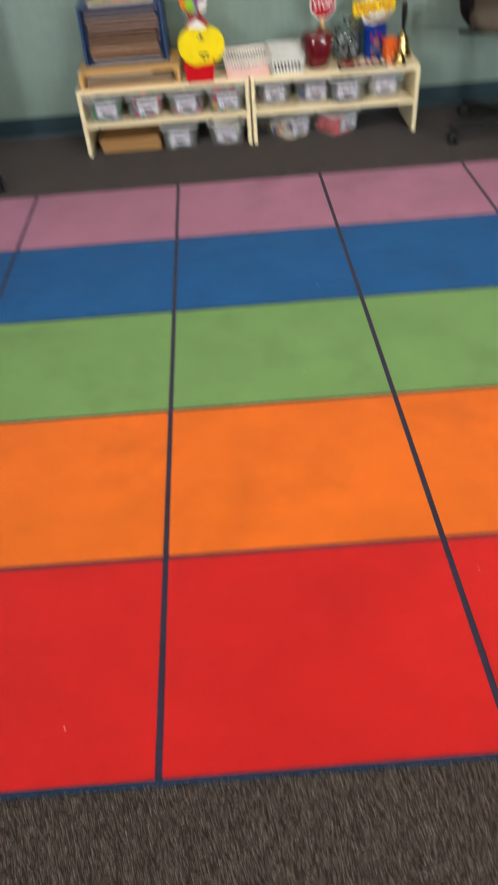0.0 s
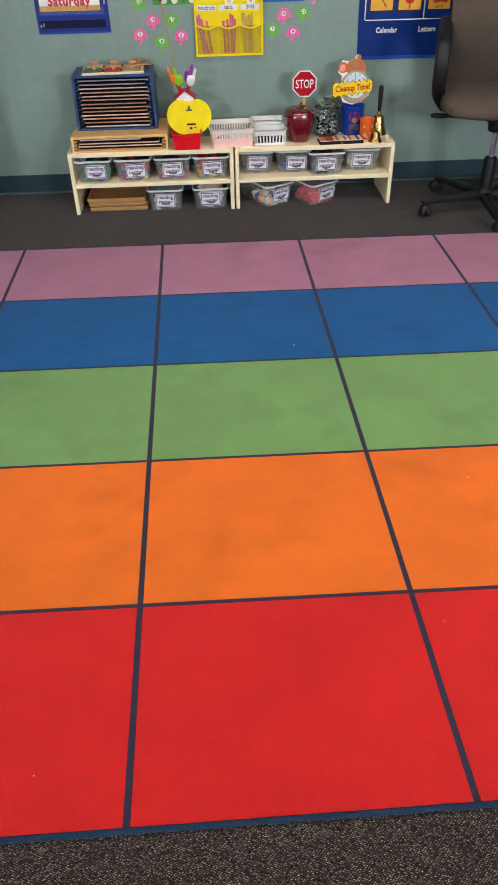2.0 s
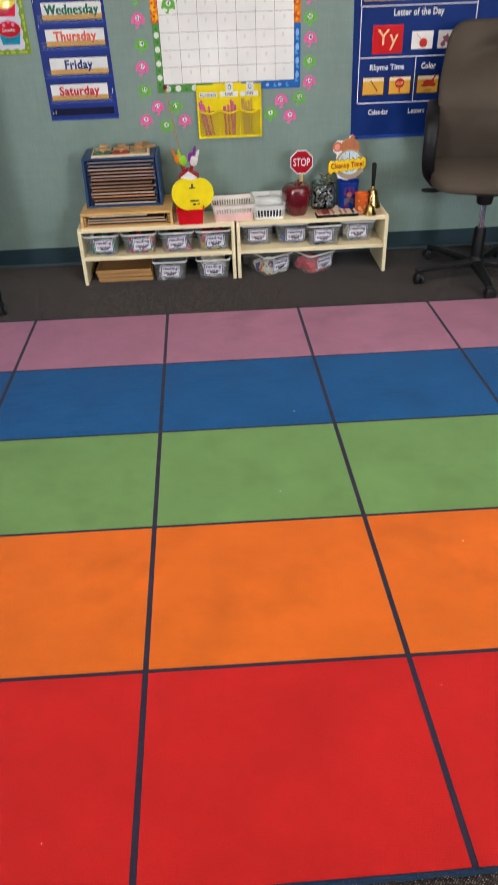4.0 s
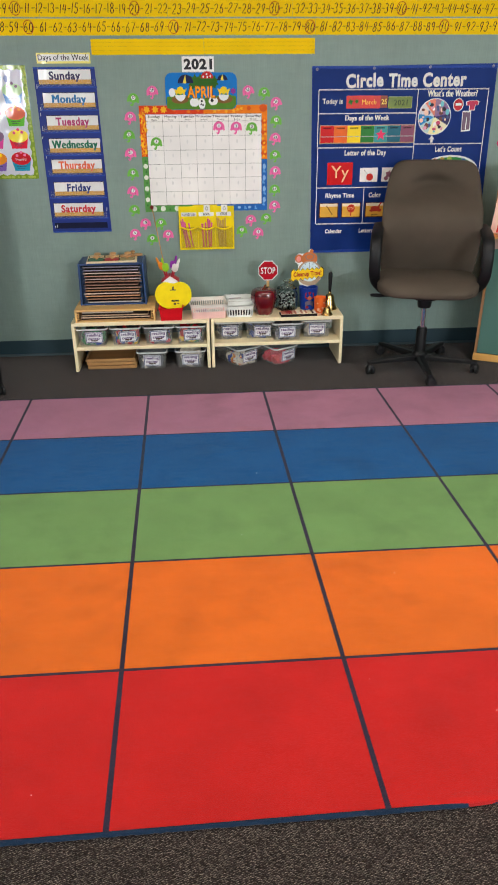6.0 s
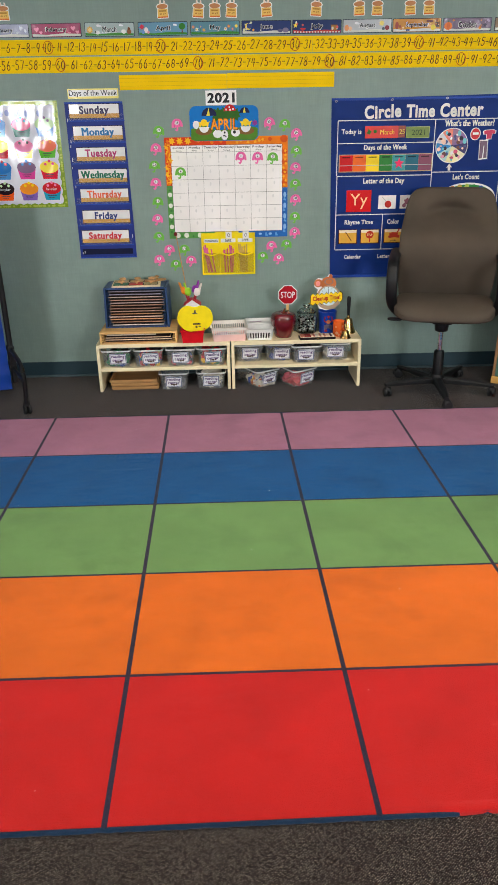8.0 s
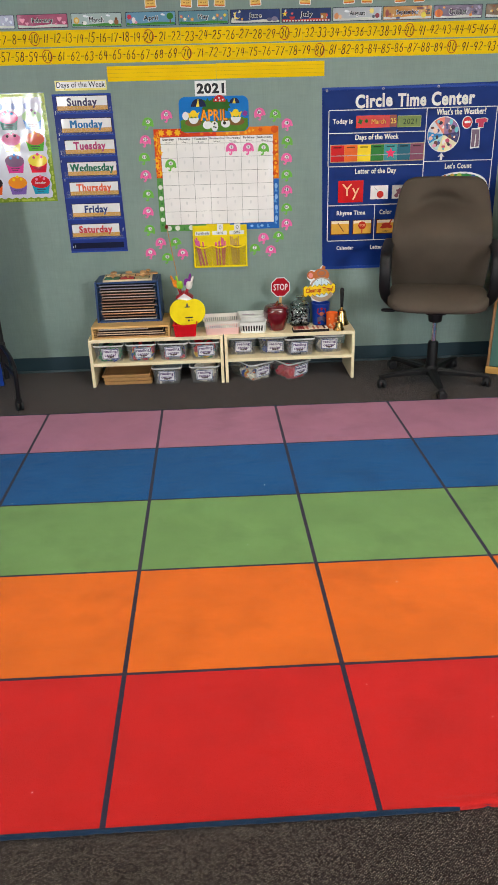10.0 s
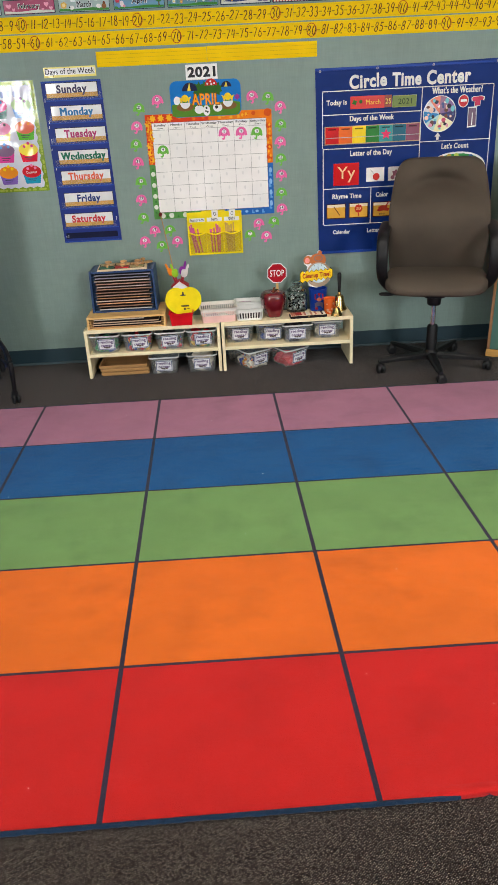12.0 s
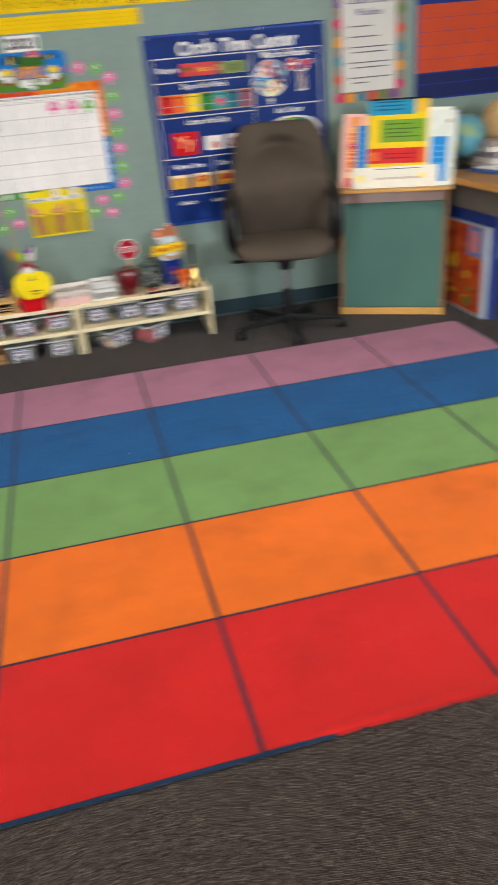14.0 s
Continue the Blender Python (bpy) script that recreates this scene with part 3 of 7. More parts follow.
def number_strips():
    m_num, m_ring = mat("brown_marker", lin(92, 54, 10), 0.6), mat("orange_marker", lin(186, 82, 10), 0.6)
    rng = random.Random(7)

    def strip(label, x0, x1, z0, z1, marks, first, last):
        s = on_wall("number_strip", label, "number line", 0, 0, "yellow sentence strips")
        each("strip", [rect(x0 + k * (x1 - x0) / 5, x0 + (k + 1) * (x1 - x0) / 5 - 0.0012, z0, z1) for k in range(5)], 0.0, 0.002, M_YELLOW, s)
        each("rule", [rect(x0, x1, z0 + 0.006, z0 + 0.0068), rect(x0, x1, z0 + 0.028, z0 + 0.0288), rect(x0, x1, z1 - 0.008, z1 - 0.0072)], 0.0021, 0.0024, mat("strip_rule", lin(222, 176, 10), 0.6), s)
        def place(n):
            ks = sorted(marks)
            for a, b in zip(ks, ks[1:]):
                if n <= b or b == ks[-1]:
                    if n >= a or a == ks[0]:
                        return marks[a] + (marks[b] - marks[a]) * (n - a) / (b - a)
        zc, h = (z0 + z1) / 2, 0.0212
        for n in range(first, last + 1):
            x = place(n)
            up = rng.uniform(-0.002, 0.002)
            bm = handwritten(bmesh.new(), str(n), x, zc + up, 2 * h * rng.uniform(0.94, 1.06), rng)
            if n < last:
                nx = (x + place(n + 1)) / 2
                dw = 0.0085 if n >= 9 else 0.012
                flat(bm, rect(nx - dw + 0.001, nx + dw, zc - 0.0019 + up, zc + 0.0016 + up), 0.0024, 0.003)
            part("numeral", bm, m_num, s)
        for n in range(first, last + 1):
            if n % 10 == 0:
                part("ring", ring_outline(bmesh.new(), place(n), zc, 0.0275, 0.0032, 0.0033, 0.0038, 24, 1.18), m_ring, s, "orange hand-drawn ring")

    strip("yellow number line strip lettered 1 to 50", -1.13, 2.15, 1.816, 1.893, {1: -1.075, 10: -0.594, 20: 0.012, 30: 0.741, 40: 1.419, 50: 2.10}, 1, 50)
    strip("yellow number line strip lettered 51 to 100", -1.26, 2.44, 1.733, 1.809, {51: -1.20, 60: -0.538, 70: 0.21, 80: 0.931, 90: 1.658, 100: 2.39}, 51, 100)
    s = on_wall("sentence_strip", "blank yellow ruled sentence strip on the wall", "sentence strip", 0, 0, "yellow sentence strips")
    each("strip", [rect(-0.227, 0.365, 1.643, 1.717), rect(0.3662, 0.96, 1.644, 1.719)], 0, 0.002, M_YELLOW, s)
    each("rule", [rect(-0.227, 0.96, z, z + 0.0012) for z in (1.662, 1.682, 1.700)], 0.0021, 0.0026, mat("strip_rule_ochre", lin(206, 164, 14), 0.6), s)


number_strips()


def blossom(x, z, r, col):
    return [((60, 120, 60), rect(x - 0.0010, x + 0.0010, -0.026, z)), (col, star(x, z, r, r * 0.6, 6)), ((240, 210, 80), disc(x, z, r * 0.4, 8))]


def heart(x, z, r):
    return [(x + r * math.sin(radians(t)) ** 3, z + r * (0.81 * math.cos(radians(t)) - 0.31 * math.cos(radians(2 * t)) - 0.12 * math.cos(radians(3 * t)))) for t in range(360, 0, -20)]


def cloud(x, z, r):
    return [((240, 242, 246), disc(x, z, r, 10, 0.6)), ((232, 236, 242), disc(x + r, z - 0.002, r * 0.8, 10, 0.6))]


def sprinkle(rng, cols, n, lo=0.066, hi=0.122):
    return [(rng.choice(cols), disc(rng.choice((-1, 1)) * rng.uniform(lo, hi), rng.uniform(-0.012, 0.024), rng.uniform(0.003, 0.007), 8, rng.uniform(0.7, 1.4))) for _ in range(n)]


WHITES, EARTHS = ((236, 238, 248), (206, 214, 240)), ((150, 80, 50), (230, 170, 60), (110, 60, 60), (236, 210, 150))
MONTH_ART = (
    lambda r: sprinkle(r, WHITES, 14),
    lambda r: [((236, 150, 180), heart(x, z, s)) for x, z, s in ((-0.105, 0.005, 0.014), (-0.082, -0.010, 0.009), (0.090, 0.008, 0.013), (0.112, -0.010, 0.010), (0.070, -0.014, 0.007))],
    lambda r: cloud(-0.060, 0.018, 0.010) + cloud(0.060, 0.020, 0.008) + [((226, 176, 70), star(-0.105, -0.002, 0.018, 0.013, 9)), ((240, 214, 150), disc(-0.105, -0.002, 0.009, 10)), ((240, 240, 236), disc(-0.064, -0.014, 0.012, 10, 0.8)), ((60, 56, 56), disc(-0.075, -0.012, 0.004, 8)), ((240, 240, 236), disc(0.075, -0.010, 0.013, 10, 0.8)), ((150, 96, 60), disc(0.104, -0.010, 0.012, 10, 1.1)), ((120, 70, 40), disc(0.104, 0.004, 0.007, 8))],
    lambda r: cloud(0.062, 0.018, 0.008) + [((120, 80, 50), rect(0.100, 0.106, -0.022, 0.002)), ((60, 130, 56), disc(0.103, 0.010, 0.018, 12, 0.85)), ((206, 60, 80), star(-0.112, 0.010, 0.014, 0.009, 7)), ((236, 226, 224), disc(-0.090, -0.006, 0.011, 10, 1.3)), ((110, 150, 206), disc(-0.106, -0.014, 0.009, 8)), ((220, 150, 170), disc(-0.078, -0.016, 0.007, 8))],
    lambda r: sum((blossom(x, z, 0.010, col) for x, z, col in ((-0.118, 0.006, (220, 100, 130)), (-0.098, -0.006, (236, 236, 240)), (-0.078, 0.008, (90, 120, 200)), (-0.060, -0.008, (226, 150, 90)), (0.056, -0.004, (236, 236, 240)), (0.074, 0.008, (220, 110, 90)), (0.094, -0.006, (160, 110, 190)), (0.114, 0.008, (236, 200, 90)))), []),
    lambda r: [((240, 214, 90), disc(-0.098, 0.004, 0.017, 14)), ((58, 76, 132), disc(-0.091, 0.008, 0.014, 14)), ((236, 170, 70), disc(-0.070, -0.012, 0.006, 8)), ((96, 96, 130), disc(0.076, -0.016, 0.014, 10, 0.6)), ((130, 120, 150), disc(0.104, -0.014, 0.017, 10, 0.7))] + sprinkle(r, ((220, 220, 190),), 6),
    lambda r: [((246, 220, 70), star(-0.116, 0.006, 0.014, 0.006, 5)), ((206, 56, 60), [(-0.092, -0.006), (-0.060, -0.006), (-0.064, -0.014), (-0.076, -0.019), (-0.088, -0.014)]), ((176, 120, 60), rect(0.076, 0.108, -0.018, 0.006)), ((120, 76, 40), rect(0.074, 0.110, 0.006, 0.009))] + [((240, 236, 230), rect(-0.124 + 0.016 * k, -0.116 + 0.016 * k, -0.0285, -0.022)) for k in range(16)] + sprinkle(r, ((220, 220, 200), (220, 90, 90)), 6),
    lambda r: cloud(-0.060, 0.014, 0.010) + [((240, 220, 120), star(0.078, 0.012, 0.015, 0.010, 9)), ((226, 150, 100), disc(-0.112, -0.008, 0.012, 10, 1.3)), ((236, 190, 150), disc(-0.092, -0.012, 0.009, 10, 1.2)), ((150, 60, 70), disc(0.108, -0.010, 0.012, 10)), ((90, 100, 110), disc(0.088, -0.014, 0.008, 8)), ((200, 206, 190), rect(-0.04, 0.06, -0.026, -0.022))],
    lambda r: [((156, 70, 50), disc(-0.110, 0.0, 0.010, 10, 1.8)), ((206, 130, 60), star(-0.088, -0.012, 0.012, 0.008, 7)), ((110, 60, 50), rect(0.050, 0.086, 0.014, 0.024)), ((70, 56, 50), rect(0.098, 0.122, -0.010, 0.014)), ((240, 214, 60), disc(0.088, -0.012, 0.014, 12)), ((70, 80, 120), rect(-0.060, -0.040, -0.027, -0.018))] + sprinkle(r, EARTHS, 10),
    lambda r: [((230, 120, 40), disc(-0.104, -0.006, 0.022, 14, 0.85)), ((206, 96, 30), disc(-0.104, -0.006, 0.009, 12, 2.0)), ((70, 96, 50), rect(-0.107, -0.101, 0.012, 0.020)), ((60, 56, 76), star(0.096, -0.004, 0.013, 0.006, 5)), ((226, 140, 60), disc(0.070, -0.016, 0.008, 8))] + sprinkle(r, ((190, 170, 200), (226, 150, 70)), 6),
    lambda r: sprinkle(r, EARTHS, 12))


def month_cards():
    names = ("January", "February", "March", "April", "May", "June", "July", "August", "September", "October", "November")
    backs = ((176, 178, 206), (186, 70, 112), (196, 216, 216), (128, 180, 214), (116, 168, 186), (58, 76, 132), (52, 70, 124), (212, 216, 222), (222, 152, 56), (132, 110, 136), (150, 120, 90))
    words = "pale lilac|pink|pale grey-green|sky blue|teal|dark blue|navy|silver grey|orange|purple-grey|brown".split("|")
    x_left = (-0.953, -0.674, -0.390, -0.104, 0.176, 0.452, 0.726, 0.999, 1.270, 1.544, 1.826)
    for i, n in enumerate(names):
        rng = random.Random(i)
        c = on_wall("month_card", words[i] + " laminated month name card with small pictures", "month card", x_left[i] + 0.133, 1.936, "month cards", rng.uniform(-0.4, 0.4))
        part("backing", flats([rrect(-0.133, 0.133, -0.033, 0.033, 0.004, 2)], 0, 0.0012), paint(40, 52, 66), c, "dark card edge")
        part("card", flats([rrect(-0.130, 0.130, -0.030, 0.030, 0.003, 2)], 0.0014, 0.0022), vinyl_mat("month_print", lin(*[int(v * 0.9) for v in backs[i]]), 0.14, 0.007, 12, 0.4), c)
        ground = (70, 140, 60) if i in (2, 3, 4) else (196, 60, 60) if i == 6 else (214, 214, 206)
        part("ground_strip", flats([[(-0.128, -0.0285), (0.128, -0.0285), (0.128, -0.019), (0.04, -0.015), (-0.05, -0.021), (-0.128, -0.016)]], 0.0023, 0.0027), paint(*ground, 0.3), c)
        for q, (col, outline) in enumerate(MONTH_ART[i](rng)):
            part("picture", flats([outline], 0.0028, 0.0030 + 0.00003 * q), paint(*col, 0.3), c)
        if i < 10:
            w = 0.0055 * len(n) + 0.010
            part("name_outline", word(n, -w - 0.003, w + 0.003, -0.0150, 0.0160, 0.0040, 0.0043, 0.10), M_WHITEINK, c)
            part("name", word(n, -w, w, -0.0125, 0.0135, 0.0044, 0.0048, 0.045), paint(30, 30, 42), c, "dark month name")


month_cards()


def cake_cutouts():
    xs = (-0.81, 0.032, 0.222, 0.310, 0.399, 0.586, 0.853, 1.084, 1.182, 1.360, 1.461)
    for i, x in enumerate(xs):
        rng = random.Random(50 + i)
        c = on_wall("cake_cutout", "small paper birthday cake cutout with candles", "cutout", x, 2.020, "birthday cake cutouts", rng.uniform(-4, 4))
        c.scale = (0.9, 1, 0.9)
        out = [(-0.034, -0.036), (-0.030, -0.041), (0.030, -0.041), (0.035, -0.036), (0.032, 0.012), (0.037, 0.022), (0.030, 0.033), (0.018, 0.036), (0.018, 0.050), (0.009, 0.052), (0.008, 0.038), (-0.004, 0.040), (-0.006, 0.053), (-0.015, 0.052), (-0.016, 0.037), (-0.030, 0.033), (-0.036, 0.022), (-0.031, 0.010)]
        part("card", flats([out], 0, 0.0012), M_WHITE, c, "white paper edge")
        part("cake", flats([[(-0.030, -0.034), (0.030, -0.034), (0.029, 0.008), (-0.028, 0.008)]], 0.0013, 0.0018), paint(238, 194, 104), c, "yellow cake side")
        part("icing", flats([disc(0, 0.021, 0.031, 16, 0.42)], 0.0019, 0.0024), paint(204, 138, 92), c, "orange-brown icing")
        part("base_band", flats([rect(-0.030, 0.030, -0.037, -0.030)], 0.0019, 0.0024), paint(226, 120, 50), c)
        each("candle", [rect(0.010, 0.016, 0.032, 0.048), rect(-0.013, -0.008, 0.032, 0.049)], 0.0025, 0.003, paint(236, 210, 190), c)
        part("lettering", bars([(-0.020, -0.002, 0.040, 0.007), (-0.018, -0.017, 0.013, 0.006), (0.002, -0.018, 0.006, 0.006), (0.012, -0.016, 0.007, 0.006)], 0.0019, 0.0024), paint(186, 134, 60), c)


cake_cutouts()


def days_chart():
    l = on_wall("days_label", "laminated yellow label reading Days of the Week", "label card", -0.377, 1.629)
    part("card", flats([rect(-0.14, 0.14, -0.025, 0.025)], 0, 0.0015), vinyl_mat("label_yellow", lin(240, 226, 130), 0.12, 0.008, 14), l)
    part("panel", flats([rect(-0.134, 0.134, -0.014, 0.018)], 0.0016, 0.002), M_LAM, l)
    part("lettering", word("Days of the Week", -0.132, 0.132, -0.019, 0.018, 0.0021, 0.0026, 0.012), M_INK, l)

    c = on_wall("days_pocket_chart", "navy pocket chart holding seven weekday name cards", "pocket chart", -0.374, 1.165)
    part("backing", flats([[(-0.164, -0.426), (0.170, -0.426), (0.155, 0.423), (-0.167, 0.423)]], 0, 0.004), M_NAVY, c)
    each("hem", [[(-0.164, -0.426), (0.170, -0.426), (0.1698, -0.419), (-0.1642, -0.419)], [(-0.167, 0.414), (0.155, 0.414), (0.155, 0.423), (-0.167, 0.423)]], 0.0041, 0.0055, M_ROYAL, c, "stitched navy hem")
    cols = ((70, 66, 96), (44, 116, 168), (176, 60, 110), (30, 110, 84), (226, 100, 62), (42, 62, 120), (206, 44, 52))
    tops = (0.411, 0.299, 0.188, 0.073, -0.034, -0.153, -0.266)
    x0s = (-0.143, -0.132, -0.126, -0.127, -0.127, -0.128, -0.143)
    names = "Sunday Monday Tuesday Wednesday Thursday Friday Saturday".split()
    for i, n in enumerate(names):
        z1, z0, xa = tops[i], tops[i] - 0.069, x0s[i]
        xb = xa + 0.275
        part("pocket", flats([rect(-0.150, 0.150, z0 - 0.012, z0 + 0.022)], 0.0105, 0.0112), M_PVC, c, "clear vinyl pocket")
        part("seam", flats([rect(-0.160, 0.160, z0 - 0.018, z0 - 0.012)], 0.0041, 0.0056), M_ROYAL, c)
        card = part("name_card", flats([rect(xa, xb, z0, z1)], 0.0045, 0.0065), M_LAM, c, "white weekday card with gold band")
        part("band", flats([rect(xa, xb, z0, z0 + 0.021)], 0.0066, 0.0070), paint(204, 152, 64, 0.3), card)
        part("card_edge", flats([rect(xa - 0.003, xb + 0.003, z0 - 0.003, z1 + 0.003)], 0.0041, 0.0044), paint(40, 32, 30), card)
        w = {"Wednesday": 0.250, "Thursday": 0.200, "Saturday": 0.196, "Tuesday": 0.180, "Monday": 0.182, "Sunday": 0.166, "Friday": 0.134}[n]
        mx = (xa + xb) / 2
        low = 0.008 if n.endswith("y") else 0.018
        part("lettering", word(n, mx - w / 2, mx + w / 2, z0 + low, z1 - 0.008, 0.0071, 0.0076, 0.085), paint(*cols[i], 0.4), card)
    # glints at the pocket edges, put in as small whitish slivers
    for x, z, h, lean in ((-0.156, 0.330, 0.018, 4), (-0.150, 0.222, 0.016, -6), (-0.154, 0.196, 0.014, 10), (-0.152, 0.126, 0.022, 3), (-0.158, 0.082, 0.012, 14), (-0.150, -0.020, 0.010, 0), (0.154, -0.300, 0.020, 6), (-0.136, -0.388, 0.014, 8), (-0.148, -0.392, 0.010, -4), (0.150, 0.060, 0.012, 5)):
        dx = h * math.tan(radians(lean)) / 2
        part("film_glint", tube(curve_pts([(x - dx, -0.0125, z - h / 2), (x + 0.001, -0.0145, z), (x + dx, -0.0125, z + h / 2)], 4), 0.0019, 6), M_FILM_GLINT, c, "whitish sliver standing for a glint on clear film", True)
    part("pocket", flats([rect(-0.150, 0.150, -0.404, -0.372)], 0.0045, 0.0055), mat("dark_clear_pocket", lin(30, 34, 60), 0.15), c, "empty dark pocket")


days_chart()


def wavy(x0, x1, z0, z1, amp, n):
    """A rectangle with a wavy rim."""
    pts = []
    for (ax, az), (bx, bz), k in (((x0, z0), (x1, z0), n), ((x1, z0), (x1, z1), int(n * 1.3)), ((x1, z1), (x0, z1), n), ((x0, z1), (x0, z0), int(n * 1.3))):
        nx, nz = (bz - az), -(bx - ax)
        ln = math.hypot(nx, nz)
        for i in range(k * 4):
            t = i / (k * 4)
            w = amp * math.cos(2 * math.pi * t * k)
            pts.append((ax + (bx - ax) * t - nx / ln * w, az + (bz - az) * t - nz / ln * w))
    return pts


def birthday_poster():
    p = on_wall("birthday_poster", "glossy birthday cupcake poster with wavy green border", "poster", -0.795, 1.316)
    hw, hh = 0.214, 0.282
    kept = {}
    def gloss(col):
        if col not in kept:
            kept[col] = vinyl_mat("poster_print", lin(*col), 0.09, 0.016, 7, 0.34)
        return kept[col]
    part("sheet", flats([rect(-hw, hw, -hh, hh)], 0, 0.0015), vinyl_mat("poster_green", lin(128, 156, 44), 0.12, 0.010, 6, 0.4), p, "green patterned border sheet")
    dots = []
    rng = random.Random(12)
    for k in range(170):
        s = rng.uniform(-1, 1)
        if k % 2:
            dots.append(disc(rng.choice((-1, 1)) * (hw - 0.010), s * hh * 0.96, 0.006, 7))
        else:
            dots.append(disc(s * hw * 0.95, rng.choice((-1, 1)) * (hh - 0.010), 0.006, 7))
    tagged(part("border_print", flats(dots, 0.0016, 0.0019), paint(170, 186, 70, 0.4), p), kind="stuff")
    part("ground", flats([wavy(-hw + 0.024, hw - 0.024, -hh + 0.022, hh - 0.022, 0.004, 9)], 0.0020, 0.0024), vinyl_mat("poster_gloss", lin(214, 214, 224), 0.09, 0.016, 7, 0.34), p, "pale glossy ground")
    each("title", [disc(-0.14 + 0.035 * k, 0.222 - 0.004 * (k % 2), 0.013, 8, 1.3) for k in range(8)], 0.0025, 0.0029, gloss((150, 160, 206)), p, "faded lilac heading shapes")
    frost = ((70, 140, 206), (226, 70, 130), (190, 220, 170), (246, 214, 20), (236, 130, 170), (226, 110, 80), (30, 110, 180), (130, 100, 130), (246, 220, 70), (36, 22, 26), (240, 146, 40), (206, 34, 44))
    cups = ((90, 170, 220), (60, 120, 110), (110, 160, 220), (206, 24, 34), (244, 216, 80), (90, 180, 50), (60, 130, 190), (220, 70, 150), (226, 30, 60), (230, 90, 24), (130, 100, 180), (30, 150, 180))
    for i in range(12):
        cx, cz = (-0.138, 0.0, 0.130)[i % 3], (0.150, 0.038, -0.075, -0.190)[i // 3]
        cup = part("cupcake_cup", flats([[(cx - 0.040, cz - 0.050), (cx + 0.040, cz - 0.050), (cx + 0.051, cz + 0.004), (cx - 0.051, cz + 0.004)]], 0.0026, 0.0030), gloss(cups[i]), p, "printed cupcake case")
        part("frosting", flats([disc(cx, cz + 0.014, 0.054, 14, 0.62)], 0.0031, 0.0035), gloss(frost[i]), cup)
        each("topping", [disc(cx + dx, cz + 0.030 + dz, 0.008, 7) for dx, dz in ((-0.02, 0.0), (0.003, 0.016), (0.022, 0.002))], 0.0036, 0.0040, gloss(frost[(i + 5) % 12]), cup)
        part("lettering", bars([(cx - 0.026, cz - 0.026, 0.05, 0.004), (cx - 0.022, cz - 0.036, 0.036, 0.003)], 0.0036, 0.0040), gloss((70, 70, 80)), cup)
        if i in (9, 11):
            part("month_name", word(("October", "", "December")[i - 9], cx - 0.030, cx + 0.030, cz + 0.004, cz + 0.017, 0.0041, 0.0044, 0.01), gloss((226, 226, 226)), cup)


birthday_poster()


def umbrella(x, z, n, tilt, pink, d=0.0, group="paper umbrella cutouts"):
    col = (238, 108, 168) if pink else (112, 186, 74)
    u = thing("umbrella_cutout", ("pink" if pink else "green") + " paper umbrella cutout with a date number", "cutout", x, WALL_Y - d, z, group=group, ry=tilt)
    out = [(0.031 * math.cos(radians(a)), -0.004 + 0.034 * math.sin(radians(a)) ** 0.9) for a in range(0, 181, 12)]
    out += [(-0.033, -0.012), (-0.026, -0.017), (-0.018, -0.011), (-0.010, -0.017), (-0.005, -0.014), (-0.005, -0.024), (-0.009, -0.027), (-0.012, -0.024), (-0.015, -0.027), (-0.011, -0.034), (-0.003, -0.035), (0.003, -0.029), (0.005, -0.014), (0.010, -0.017), (0.018, -0.011), (0.026, -0.017), (0.033, -0.012)]
    part("canopy", flats([out], 0, 0.0014), vinyl_mat("cutout_print", lin(*col), 0.3, 0.004, 20), u)
    each("rib", [[(-0.017, -0.010), (-0.0155, -0.010), (-0.004, 0.026), (-0.0055, 0.026)], [(0.0155, -0.010), (0.017, -0.010), (0.0055, 0.026), (0.004, 0.026)]], 0.0015, 0.0018, paint(*[int(c * 0.72) for c in col]), u)
    part("number_disc", flats([disc(0, 0.008, 0.0125, 12, 0.85)], 0.0019, 0.0022), M_WHITEINK, u)
    w = 0.002 if n == 1 else 0.0045 if n < 10 else 0.0088
    part("number", word(str(n), -w, w, 0.001, 0.015, 0.0023, 0.0027, 0.05), M_INK, u)


DATES = {27: (-.027, 1.431), 29: (.078, 1.466), 25: (-.049, 1.340), 23: (-.063, 1.249), 21: (-.062, 1.156), 19: (-.057, 1.051), 17: (-.065, .955), 15: (-.064, .854), 13: (-.006, .778),
         11: (.084, .777), 5: (-.070, .720), 8: (.028, .689), 6: (.122, .711), 30: (.599, 1.465), 28: (.687, 1.455), 26: (.753, 1.406), 24: (.754, 1.315), 22: (.750, 1.226), 20: (.750, 1.137),
         18: (.751, 1.051), 16: (.749, .952), 14: (.749, .864), 12: (.700, .794), 10: (.609, .787), 7: (.556, .726), 9: (.653, .713)}
PINK = (29, 25, 21, 17, 13, 5, 6, 30, 26, 22, 18, 14, 10, 9)
rng_u = random.Random(3)
for day in sorted(DATES):
    umbrella(*DATES[day], day, rng_u.uniform(-14, 14), day in PINK)


